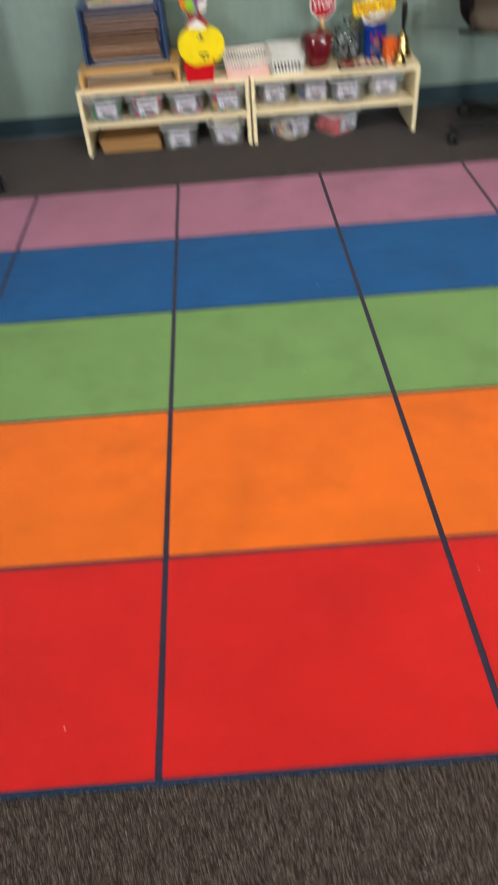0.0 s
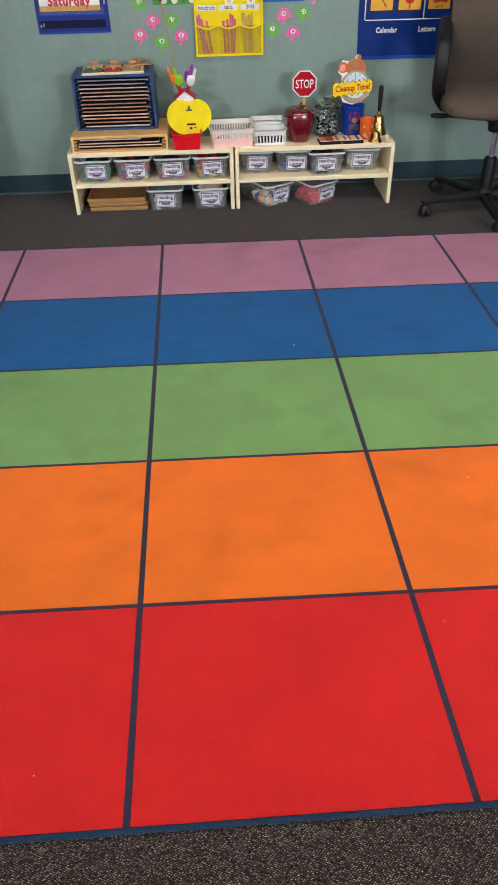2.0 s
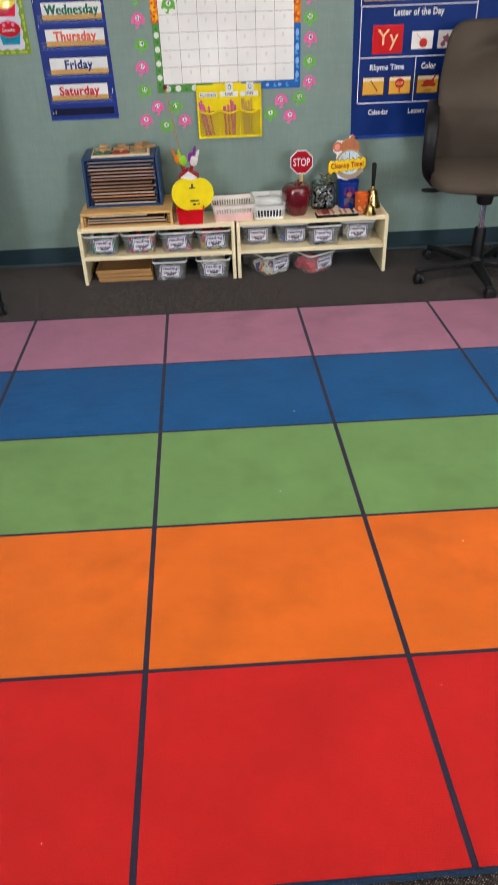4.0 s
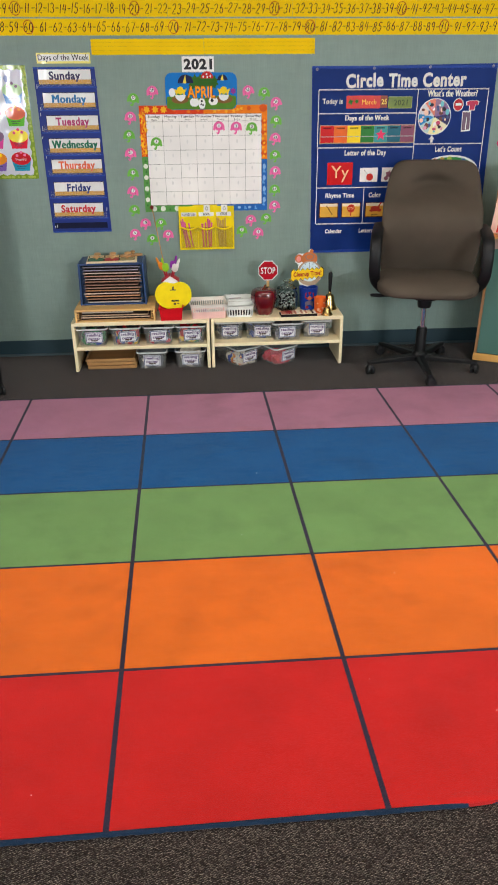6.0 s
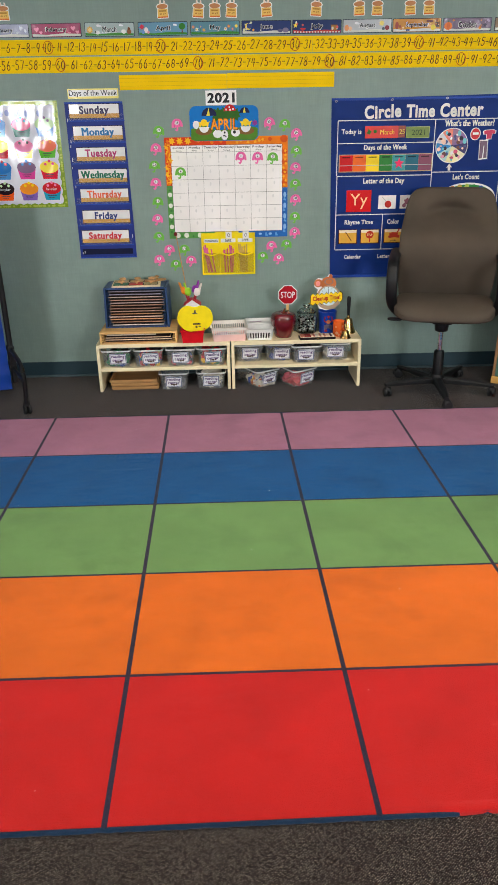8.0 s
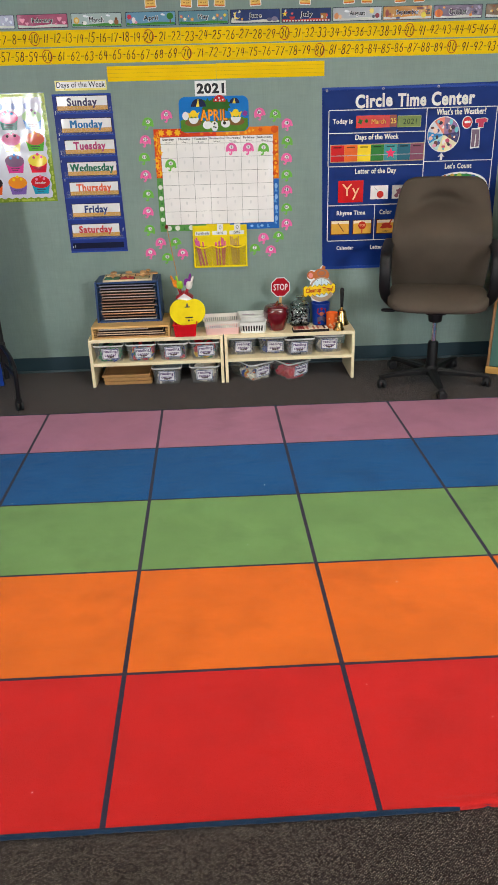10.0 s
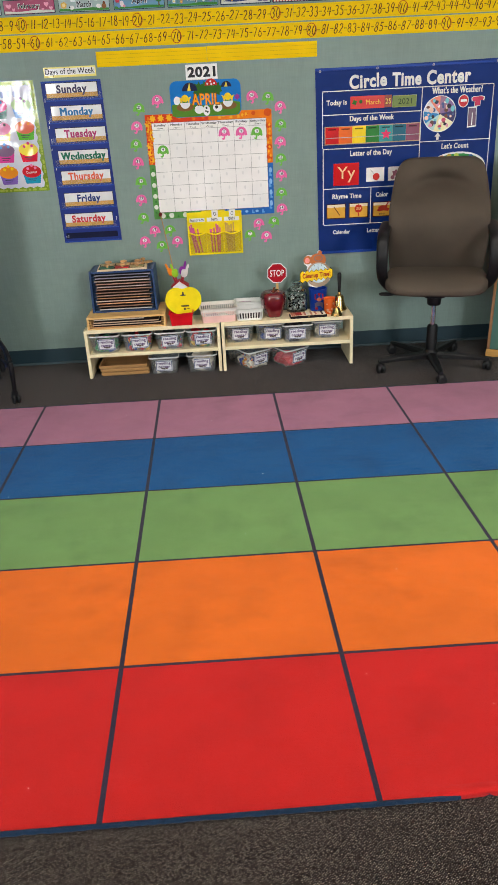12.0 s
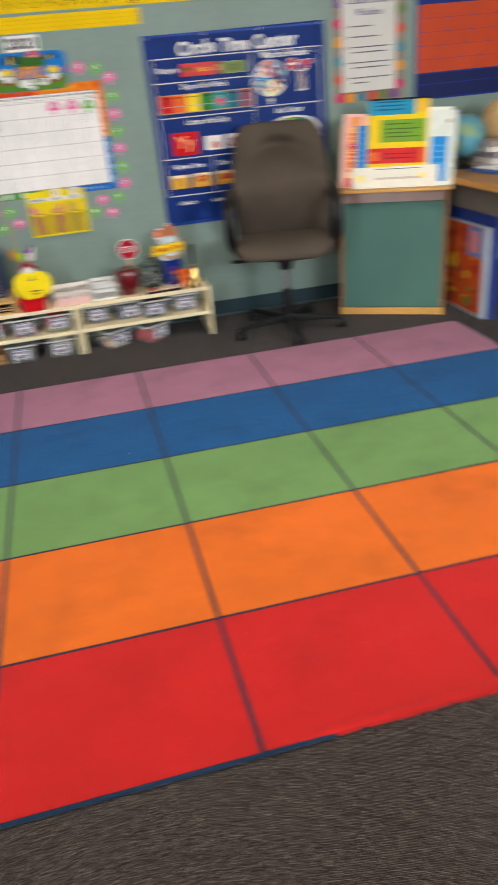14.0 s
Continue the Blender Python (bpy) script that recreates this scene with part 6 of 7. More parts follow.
for k, (x, y, col, w) in enumerate(((-0.088, 0.035, (60, 120, 90), 0.043), (0.0, 0.033, (196, 52, 52), 0.042), (0.084, 0.035, (176, 160, 110), 0.042), (-0.088, 0.125, (210, 190, 150), 0.043), (0.0, 0.125, (206, 170, 120), 0.042), (0.084, 0.125, (196, 140, 90), 0.042))):
    part("recess", loft(bmesh.new(), [rr_ring(w + 0.002, 0.038, 0.010, 0.0112, x, y), rr_ring(w + 0.002, 0.038, 0.010, 0.0116, x, y)]), paint(70, 56, 40), kp, "dark recess round a piece")
    pc = part("piece", loft(bmesh.new(), [rr_ring(w - 0.003, 0.033, 0.010, 0.0117, x, y), rr_ring(w - 0.003, 0.033, 0.010, 0.0145, x, y)]), paint(*col, 0.4), kp, "painted wooden puzzle piece")
    part("knob", lathe([(0.006, 0.0146), (0.006, 0.021), (0.019, 0.024), (0.020, 0.030), (0.014, 0.034), (0.002, 0.035)], 14, None, x + 0.004, y), M_KNOB, pc, "round wooden knob", True)
curl = thing("wooden_cutout", "loose wooden puzzle piece lying on a puzzle", "puzzle", -0.085, 0.70, RTOP + 0.0125, 10)
part("piece", loft(bmesh.new(), [rr_ring(0.055, 0.026, 0.02, 0.0), rr_ring(0.055, 0.026, 0.02, 0.006)]), M_PINE, curl)
part("knob", lathe([(0.006, 0.006), (0.006, 0.014), (0.014, 0.017), (0.015, 0.023), (0.009, 0.028), (0.002, 0.029)], 14), M_PINE, curl, "", True)

# red tub, apple board, house holder, hand pointers
M_REDP = paint(214, 24, 34, 0.35)
rt = thing("red_tub", "small red plastic tub with wavy rim", "tub", 0.126, 0.480, TOP_Z)
def tub_wave():
    bm = bmesh.new()
    def ring(hw, hd, z, amp):
        pts = []
        n = 14
        for i in range(n):
            pts.append((-hw + 2 * hw * i / n, -hd))
        for i in range(4):
            pts.append((hw, -hd + 2 * hd * i / 4))
        for i in range(n):
            pts.append((hw - 2 * hw * i / n, hd))
        for i in range(4):
            pts.append((-hw, hd - 2 * hd * i / 4))
        return [(x, y, z - amp * math.exp(-((x + 0.1 * hw) / (0.5 * hw)) ** 4)) for x, y in pts]
    return loft(bm, [ring(0.058, 0.036, 0.0, 0), ring(0.064, 0.042, 0.045, 0), ring(0.066, 0.044, 0.070, 0.007), ring(0.070, 0.048, 0.068, 0.007), ring(0.071, 0.049, 0.073, 0.007), ring(0.065, 0.043, 0.075, 0.007), ring(0.056, 0.034, 0.004, 0)])
part("tub_body", tub_wave(), M_REDP, rt, smooth=True)
ab = thing("apple_board", "yellow apple-shaped clipboard standing in a red tub", "clipboard", 0.142, 0.506, TOP_Z + 0.013, rx=-9)
outl = []
for a in range(0, 360, 6):
    ct, st = math.cos(radians(a)), math.sin(radians(a))
    ax = 0.104 * math.copysign(abs(ct) ** 0.82, ct) * (1 - 0.16 * max(0.0, -st) ** 1.5)
    az = 0.080 * math.copysign(abs(st) ** 0.86, st)
    dent = 0.015 * math.exp(-(ax / 0.030) ** 2) if st > 0 else -0.008 * math.exp(-(ax / 0.022) ** 2)
    outl.append((ax, 0.115 + az - dent))
bm = flats([outl], 0, 0.008)
bmesh.ops.bevel(bm, geom=bm.edges[:], offset=0.0010, segments=1, affect="EDGES")
part("board", bm, paint(240, 216, 20, 0.35), ab)
part("clip", flats([rect(-0.015, 0.015, 0.141, 0.147), [(-0.006, 0.147), (0.006, 0.147), (0.004, 0.164), (-0.004, 0.164)]], 0.009, 0.013), mat("clip_steel", (0.12, 0.11, 0.09), 0.3, metal=0.8), ab, "dark bulldog clip")
part("lettering", bars([(-0.014, 0.083, 0.044, 0.008), (0.0, 0.066, 0.012, 0.010), (0.018, 0.068, 0.014, 0.004)], 0.0081, 0.0086), M_INK, ab)
ho = thing("house_holder", "white house-shaped holder with red roof", "pen holder", 0.128, 0.565, TOP_Z)
part("walls", loft(bmesh.new(), [rr_ring(0.040, 0.032, 0.004, 0.0), rr_ring(0.040, 0.032, 0.004, 0.205)]), M_WHITEINK, ho)
part("gable", flats([[(-0.040, 0.206), (0.040, 0.206), (0.0, 0.234)]], 0.020, 0.031), M_WHITEINK, ho)
for s in (-1, 1):
    bm = box(bmesh.new(), -0.029, 0.029, -0.036, 0.036, 0, 0.006, 0.001, Matrix.Translation((s * 0.0245, 0, 0.217)) @ pose(0, 0, 0, 0, s * 35, 0))
    part("roof", bm, paint(176, 36, 44, 0.4), ho, "red roof panel")
part("door_print", flats([rect(-0.010, 0.012, 0.150, 0.178)], 0.0325, 0.033), paint(180, 170, 60, 0.4), ho)


def pointer(x, y, lean_x, lean_y, length, col, flip, label):
    p = thing("pointer_hand", label, "pointer", x, y, TOP_Z + 0.215, group="hand pointers", rx=lean_y, ry=lean_x)
    part("stick", tube([(0, 0, -0.16), (0, 0, length)], 0.0045, 8), paint(176, 44, 60, 0.4), p, "red plastic stick", True)
    m = paint(*col, 0.4)
    fist = cushion(0.019, 0.015, 0.022, 0.6, 0.6, 14, 10)
    for v in fist.verts:
        v.co.z += length + 0.012
    hd = part("hand", fist, m, p, "moulded pointing hand", True)
    part("finger", tube([(0.009 * flip, 0, length + 0.02), (0.012 * flip, 0, length + 0.055), (0.013 * flip, 0, length + 0.066)], [0.0075, 0.0066, 0.003], 8), m, hd, "", True)
    part("thumb", tube([(-0.008 * flip, -0.004, length + 0.010), (-0.017 * flip, -0.005, length + 0.024)], [0.005, 0.003], 8), m, hd, "", True)
    part("cuff", lathe([(0.0095, length - 0.012), (0.012, length - 0.008), (0.012, length), (0.0095, length + 0.002)], 12), m, hd, "", True)


pointer(0.106, 0.568, -18, 2, 0.062, (226, 130, 40), -1, "orange hand pointer standing in a house holder")
pointer(0.112, 0.562, -7, 2, 0.052, (150, 200, 50), -1, "green hand pointer standing in a house holder")
pointer(0.138, 0.568, 8, 2, 0.064, (136, 50, 150), 1, "purple hand pointer standing in a house holder")
pointer(0.142, 0.560, 15, 2, 0.052, (226, 220, 214), 1, "white hand pointer standing in a house holder")
rod = thing("pointer_stick", "long thin wooden pointer with a dark tip", "pointer", 0, 0, 0)
part("stick", tube([(0.117, 0.575, 0.45), (0.040, 0.752, 0.865)], 0.003, 8), M_PINE, rod, "", True)
tip = cushion(0.0105, 0.0105, 0.013, 1, 1, 12, 8)
for v in tip.verts:
    v.co += Vector((0.038, 0.755, 0.872))
part("tip", tip, paint(110, 40, 34, 0.4), rod, "dark red round tip", True)


def basket(name, label, x, y, z, rz, hw, hd, h, m, nslot, m_low=None):
    b = thing(name, label, "basket", x, y, z, rz)
    lo = 0.90
    t = 0.003
    fb, rim = (0.48, 0.76) if m_low else (0.16, 0.64)
    part("base", loft(bmesh.new(), [rr_ring(hw * lo, hd * lo, 0.012, 0), rr_ring(hw * (lo + 0.03), hd * (lo + 0.03), 0.014, h * fb), rr_ring(hw * (lo + 0.03) - t, hd * (lo + 0.03) - t, 0.012, h * fb), rr_ring(hw * lo - t, hd * lo - t, 0.010, 0.004)]), m_low or m, b, "", True)
    for za, zb, o in ((rim, 0.93, 0.0015), (0.93, 1.0, 0.005)):
        sa, sb = lo + 0.1 * za, lo + 0.1 * zb
        rows = [rr_ring(hw * sa, hd * sa, 0.014, h * za), rr_ring(hw * sb + o, hd * sb + o, 0.016, h * zb), rr_ring(hw * sb - t, hd * sb - t, 0.014, h * zb), rr_ring(hw * sa - t, hd * sa - t, 0.012, h * za)]
        bm = bmesh.new()
        vs = [[bm.verts.new(p) for p in r] for r in rows]
        n = len(vs[0])
        for q in range(4):
            for j in range(n):
                bm.faces.new((vs[q][j], vs[q][(j + 1) % n], vs[(q + 1) % 4][(j + 1) % n], vs[(q + 1) % 4][j]))
        part("rim" if za > 0.8 else "band", bm, m, b, "", True)
    bm = bmesh.new()
    for sy in (-1, 1):
        for i in range(nslot + 1):
            x_ = (-1 + 2 * i / nslot) * (hw - 0.014)
            def p(zf, off):
                k = lo + 0.1 * zf
                return (x_ * k, sy * (hd * k - off), h * zf)
            tube([p(fb - 0.02, 0.0015), p(rim + 0.02, 0.0015)], 0.0034, 4, bm, 0.5)
    for sx in (-1, 1):
        k_n = max(3, int(nslot * hd / hw))
        for i in range(k_n + 1):
            y_ = (-1 + 2 * i / k_n) * (hd - 0.014)
            tube([(sx * (hw * 0.928 - 0.0015), y_ * 0.928, h * (fb - 0.02)), (sx * (hw * 0.97 - 0.0015), y_ * 0.97, h * (rim + 0.02))], 0.0032, 4, bm)
    tagged(part("slats", bm, m, b, "thin upright moulded slats"), kind="stuff")
    return b


M_PINKB = mat("pale_pink_plastic", lin(240, 234, 224), 0.45, alpha=0.88)
M_WBASK = mat("white_plastic", (0.78, 0.78, 0.74), 0.4)
basket("pink_basket", "pale pink plastic basket with slotted sides", 0.338, 0.545, TOP_Z, 3, 0.106, 0.090, 0.084, M_PINKB, 14, mat("pink_basket_low", lin(240, 196, 186), 0.45))
basket("white_basket", "white plastic basket with slotted sides", 0.520, 0.520, TOP_Z, 0, 0.079, 0.050, 0.068, M_WBASK, 8)
basket("white_basket", "white plastic basket with slotted sides", 0.520, 0.632, TOP_Z, 0, 0.079, 0.050, 0.082, M_WBASK, 8)
# dark blocks fill the front basket so that its slots come out dark
single("basket_filler", boxes((-0.062, -0.024, -0.036, 0.036, 0, 0.030), (-0.022, 0.018, -0.036, 0.036, 0, 0.034), (0.020, 0.062, -0.036, 0.036, 0, 0.028), bev=0.003), paint(44, 40, 42), "dark blocks filling a white basket behind its slots", "markers", 0.520, 0.520, TOP_Z + 0.0045)
for k in range(4):
    single("paper_pieces", boxes((-0.03, 0.03, -0.03, 0.03, 0, 0.010), bev=0.002), paint(*((226, 200, 200), (240, 230, 226), (206, 170, 190), (230, 224, 214))[k]), "folded paper pieces in a basket", "paper", 0.335 + 0.06 * (k % 2) - 0.03, 0.545, TOP_Z + 0.006 + 0.0105 * (k // 2), 10 * k)
single("paper_pieces", boxes((-0.036, 0.036, -0.018, 0.018, 0, 0.066), bev=0.002), paint(206, 184, 196), "folded paper pieces in a basket", "paper", 0.503, 0.632, TOP_Z + 0.005, 6)


# red ceramic apple, stop sign
def lathe_lobed(profile, lobes, amp, n=40):
    rows = []
    for r, h in profile:
        rows.append([(r * (1 + amp * math.cos(lobes * 2 * math.pi * i / n)) * math.cos(2 * math.pi * i / n), r * (1 + amp * math.cos(lobes * 2 * math.pi * i / n)) * math.sin(2 * math.pi * i / n), h) for i in range(n)])
    return loft(bmesh.new(), rows)


ap = thing("apple_jar", "glossy dark red ceramic apple jar", "cookie jar", 0.665, 0.548, TOP_Z, 20)
ap.scale = (1.10, 1.10, 1.07)
M_APPLE = mat("apple_glaze", lin(100, 10, 22), 0.12, coat=1.0, var=0.12, scale=18)
part("body", lathe_lobed([(0.044, 0), (0.048, 0.004), (0.052, 0.02), (0.061, 0.05), (0.068, 0.08), (0.069, 0.098), (0.067, 0.108)], 5, 0.035), M_APPLE, ap, "", True)
part("lid", lathe_lobed([(0.067, 0.1095), (0.066, 0.116), (0.060, 0.128), (0.046, 0.136), (0.030, 0.136), (0.012, 0.128), (0.003, 0.126)], 5, 0.03), M_APPLE, ap, "glossy red lid", True)
part("stem", tube(curve_pts([(0, 0, 0.125), (0.002, 0, 0.142), (0.010, 0, 0.156)]), [0.005] * 12 + [0.004], 8), paint(110, 60, 30), ap, "", True)
each("leaf", [[(0.0, 0.138), (0.015, 0.145), (0.032, 0.143), (0.016, 0.136)]], 0.0, 0.003, paint(60, 60, 30), ap)
ss = thing("stop_sign", "small red STOP sign on a wooden stick", "sign", 0.697, 0.640, TOP_Z - 0.0)
part("stick", tube([(0, 0, 0.0), (0, 0, 0.20)], 0.008, 10), M_BIRCH, ss, "", True)
octo = lambda r: [(r * math.cos(radians(22.5 + 45 * k)), 0.231 + r * math.sin(radians(22.5 + 45 * k))) for k in range(8)]
part("plate", flats([octo(0.0615)], 0.0085, 0.012), M_WHITEINK, ss, "white edged octagon plate")
part("face", flats([octo(0.0565)], 0.0121, 0.0126), paint(176, 16, 34, 0.35), ss)
part("lettering", word("STOP", -0.042, 0.042, 0.212, 0.250, 0.0127, 0.0134, 0.02), M_WHITEINK, ss)

# glass jar of beads
jr = thing("glass_jar", "round glass jar filled with black and white beads", "jar", 0.810, 0.625, TOP_Z)
jr.scale = (1.10, 1.10, 1.08)
part("body", lathe([(0.048, 0), (0.056, 0.006), (0.058, 0.04), (0.058, 0.085), (0.050, 0.103), (0.046, 0.110), (0.043, 0.110), (0.047, 0.102), (0.055, 0.084), (0.055, 0.04), (0.053, 0.009), (0.01, 0.006)], 28), M_GLASS, jr, "clear glass body", True)
part("lid", lathe([(0.040, 0.1105), (0.053, 0.1115), (0.055, 0.117), (0.053, 0.122), (0.043, 0.126), (0.040, 0.132), (0.030, 0.138), (0.016, 0.141), (0.013, 0.146), (0.021, 0.152), (0.022, 0.160), (0.014, 0.167), (0.001, 0.168), (0.001, 0.164), (0.012, 0.163), (0.017, 0.158), (0.009, 0.146), (0.012, 0.137), (0.028, 0.134), (0.036, 0.128), (0.038, 0.114)], 28), M_GLASS, jr, "domed glass lid with knob", True)
for q, col in enumerate(((0.02, 0.02, 0.02), (0.7, 0.7, 0.68), (0.28, 0.28, 0.28))):
    bm = bmesh.new()
    rng = random.Random(60 + q)
    for _ in range(110):
        a, rr = rng.uniform(0, 2 * math.pi), 0.045 * math.sqrt(rng.uniform(0.25, 1))
        bmesh.ops.create_icosphere(bm, subdivisions=1, radius=0.0062, matrix=Matrix.Translation((rr * math.cos(a), rr * math.sin(a), rng.uniform(0.016, 0.088))))
    bmesh.ops.scale(bm, vec=(1.10, 1.10, 1.08), verts=bm.verts)
    single("beads", bm, mat("bead_gloss", col, 0.2), ("black", "white", "grey")[q] + " glossy beads heaped in a glass jar", "beads", 0.810, 0.625, TOP_Z, kind="stuff", smooth=True)

# blue cup with clock sign
bc = thing("blue_cup", "blue plastic cup with a red printed emblem", "cup", 0.938, 0.628, TOP_Z)
part("body", lathe([(0.046, 0), (0.048, 0.003), (0.055, 0.125), (0.057, 0.128), (0.057, 0.131), (0.053, 0.131), (0.045, 0.006), (0.01, 0.005)], 28), paint(24, 62, 156, 0.3), bc, "", True)
def wrapped(pts, r_at, d):
    """A print that follows a round wall."""
    bm = bmesh.new()
    vs = []
    for x, z in pts:
        r = r_at(z) + d
        a = -math.pi / 2 + x / r
        vs.append(bm.verts.new((r * math.cos(a), r * math.sin(a), z)))
    ctr = bm.verts.new((0.0 + (r_at(0.06) + d) * math.cos(-math.pi / 2 + sum(p[0] for p in pts) / len(pts) / r_at(0.06)), (r_at(0.06) + d) * math.sin(-math.pi / 2 + sum(p[0] for p in pts) / len(pts) / r_at(0.06)), sum(p[1] for p in pts) / len(pts)))
    for a, b in zip(vs, vs[1:] + vs[:1]):
        bm.faces.new((a, b, ctr))
    bmesh.ops.solidify(bm, geom=bm.faces[:], thickness=0.0004)
    return bm
cupr = lambda z: 0.048 + 0.007 * z / 0.125
part("emblem", wrapped([(-0.028, 0.080), (-0.026, 0.104), (0.0, 0.112), (0.026, 0.104), (0.028, 0.080), (0.020, 0.070), (0.0, 0.064), (-0.020, 0.070)], cupr, 0.0012), paint(206, 44, 50, 0.3), bc, "red printed shape")
part("emblem", wrapped([(-0.024, 0.020), (0.024, 0.020), (0.026, 0.050), (0.012, 0.058), (-0.012, 0.058), (-0.026, 0.050)], cupr, 0.0012), paint(130, 120, 140, 0.3), bc, "grey printed shape")
part("emblem", wrapped(disc(0.0, 0.074, 0.013, 12), cupr, 0.0022), paint(220, 130, 90, 0.3), bc, "orange printed shape")
part("emblem", wrapped([(-0.022, 0.012), (-0.006, 0.012), (-0.006, 0.026), (-0.022, 0.026)], cupr, 0.0022), paint(196, 44, 50, 0.3), bc, "red printed shape")

ck = thing("clock_sign", "paper clock cutout sign lettered Cleanup Time", "sign", 0.932, 0.648, TOP_Z + 0.125, rx=-3)
blob = [(-0.075, 0.062), (-0.072, 0.040), (-0.050, 0.030), (-0.045, 0.012), (0.0, 0.0), (0.045, 0.010), (0.080, 0.040), (0.078, 0.080), (0.056, 0.125), (0.048, 0.165), (0.032, 0.176), (0.030, 0.200), (0.020, 0.214), (0.008, 0.208), (0.004, 0.196), (-0.010, 0.192), (-0.018, 0.186), (-0.052, 0.190), (-0.072, 0.168), (-0.072, 0.140), (-0.052, 0.124), (-0.058, 0.096), (-0.088, 0.090), (-0.092, 0.072)]
ck.scale = (1.08, 1.0, 1.05)
part("card", flats([[(0.005 + (x - 0.005) * 0.94, 0.1 + (z - 0.1) * 0.965) for x, z in blob]], 0, 0.002), M_WHITEINK, ck, "white cutout card")
each("brown_shape", [disc(-0.046, 0.158, 0.023, 14), disc(0.010, 0.156, 0.044, 16, 0.85), disc(0.022, 0.196, 0.010, 10, 1.2), disc(-0.074, 0.080, 0.012, 10)], 0.0021, 0.0024, paint(196, 112, 62, 0.4), ck, "plain brown rounded shapes")
part("pink_shape", flats([disc(-0.048, 0.156, 0.013, 12, 1.2)], 0.0025, 0.0028), paint(236, 150, 140, 0.4), ck)
part("clock_case", flats([disc(0.012, 0.076, 0.069, 28)], 0.0025, 0.0030), paint(176, 150, 128, 0.4), ck, "tan clock rim")
part("clock_loop", ring_outline(bmesh.new(), 0.012, 0.166, 0.026, 0.008, 0.0031, 0.0036, 18, 0.7), paint(150, 118, 100, 0.4), ck)
part("clock_face", flats([disc(0.012, 0.084, 0.054, 28)], 0.0031, 0.0035), paint(206, 224, 230, 0.4), ck, "pale blue dial")
each("dial_mark", [rect(0.010 + 0.040 * math.cos(radians(a)) - 0.0012, 0.010 + 0.040 * math.cos(radians(a)) + 0.0012, 0.092 + 0.040 * math.sin(radians(a)) - 0.004, 0.092 + 0.040 * math.sin(radians(a)) + 0.004) for a in range(0, 360, 30)] + [rect(0.009, 0.0112, 0.092, 0.126)], 0.0036, 0.0039, M_INK, ck)
zig = []
for i in range(15):
    zig.append((-0.088 + 0.176 * i / 14, 0.042 + 0.020 * i / 14 - (0.010 if i % 2 else -0.002)))
for i in range(15):
    zig.append((0.088 - 0.176 * i / 14, 0.100 - 0.012 * i / 14 + (0.010 if i % 2 else -0.002)))
part("banner_edge", flats([[(x * 1.03, 0.071 + (z - 0.071) * 1.10) for x, z in zig]], 0.0038, 0.0041), paint(60, 40, 20), ck, "dark banner edge")
part("banner", flats([zig], 0.0042, 0.0052), paint(246, 206, 30, 0.4), ck, "yellow zigzag banner")
part("lettering", word("Cleanup Time!", -0.076, 0.078, 0.054, 0.088, 0.0053, 0.0059, 0.08, 3.5), paint(176, 60, 30), ck)

# crayon palette, orange cup, bells
pal = thing("paint_box", "flat open box with a row of small colours", "paint box", 0.860, 0.476, TOP_Z, 2)
part("tray", boxes((-0.106, 0.106, -0.028, 0.044, 0, 0.014), bev=0.0015), paint(34, 26, 24), pal)
part("inner", boxes((-0.102, 0.102, -0.024, 0.040, 0.0142, 0.0162), bev=0.0005), paint(226, 206, 180), pal)
rngc = random.Random(2)
for k in range(16):
    x = -0.099 + k * 0.0124
    part("colour_cake", boxes((x, x + 0.0105, -0.021, 0.037, 0.0164, 0.0215), bev=0.001), paint(*rngc.choice(((150, 40, 40), (226, 218, 206), (226, 200, 170), (206, 200, 190), (70, 40, 40), (236, 222, 196), (190, 120, 100))), 0.5), pal)
part("clasp", boxes((-0.006, 0.006, -0.0305, -0.0282, 0.004, 0.010), bev=0.0005), M_BRASS, pal)
oc = thing("orange_cup", "orange paper cup with pale flower print", "cup", 0.994, 0.540, TOP_Z)
part("body", lathe([(0.031, 0), (0.032, 0.002), (0.034, 0.086), (0.0355, 0.089), (0.0335, 0.090), (0.030, 0.004), (0.01, 0.003)], 24), paint(236, 108, 44, 0.5), oc, "", True)
occ = lambda z: 0.032 + 0.0025 * z / 0.09
for k, (x, z, r) in enumerate(((-0.014, 0.022, 0.011), (0.012, 0.030, 0.009), (-0.002, 0.012, 0.008), (0.022, 0.060, 0.008), (-0.020, 0.058, 0.006))):
    part("flower_print", wrapped(star(x, z, r, r * 0.7, 6), occ, 0.0008), paint(246, 190, 150, 0.5), oc)
bell = [(0.030, 0), (0.032, 0.002), (0.028, 0.012), (0.022, 0.028), (0.0195, 0.045), (0.016, 0.055), (0.006, 0.060), (0.004, 0.062)]
lb = thing("hand_bell", "large brass hand bell with black handle", "bell", 1.062, 0.600, TOP_Z)
part("bell_body", lathe([(r * 1.42, h * 1.55) for r, h in bell], 28), M_BRASS, lb, "", True)
part("collar", lathe([(0.009, 0.094), (0.011, 0.098), (0.008, 0.106)], 16), M_BRASS, lb, "", True)
part("handle", lathe([(0.0085, 0.106), (0.0095, 0.130), (0.0110, 0.160), (0.0122, 0.195), (0.0118, 0.212), (0.006, 0.220), (0.001, 0.221)], 18), M_BLACK, lb, "black turned handle", True)
sb = thing("hand_bell", "small brass bell standing on a shelf", "bell", 1.026, 0.474, TOP_Z)
part("bell_body", lathe([(r * 1.08, h * 0.82) for r, h in bell], 24), M_BRASS, sb, "", True)
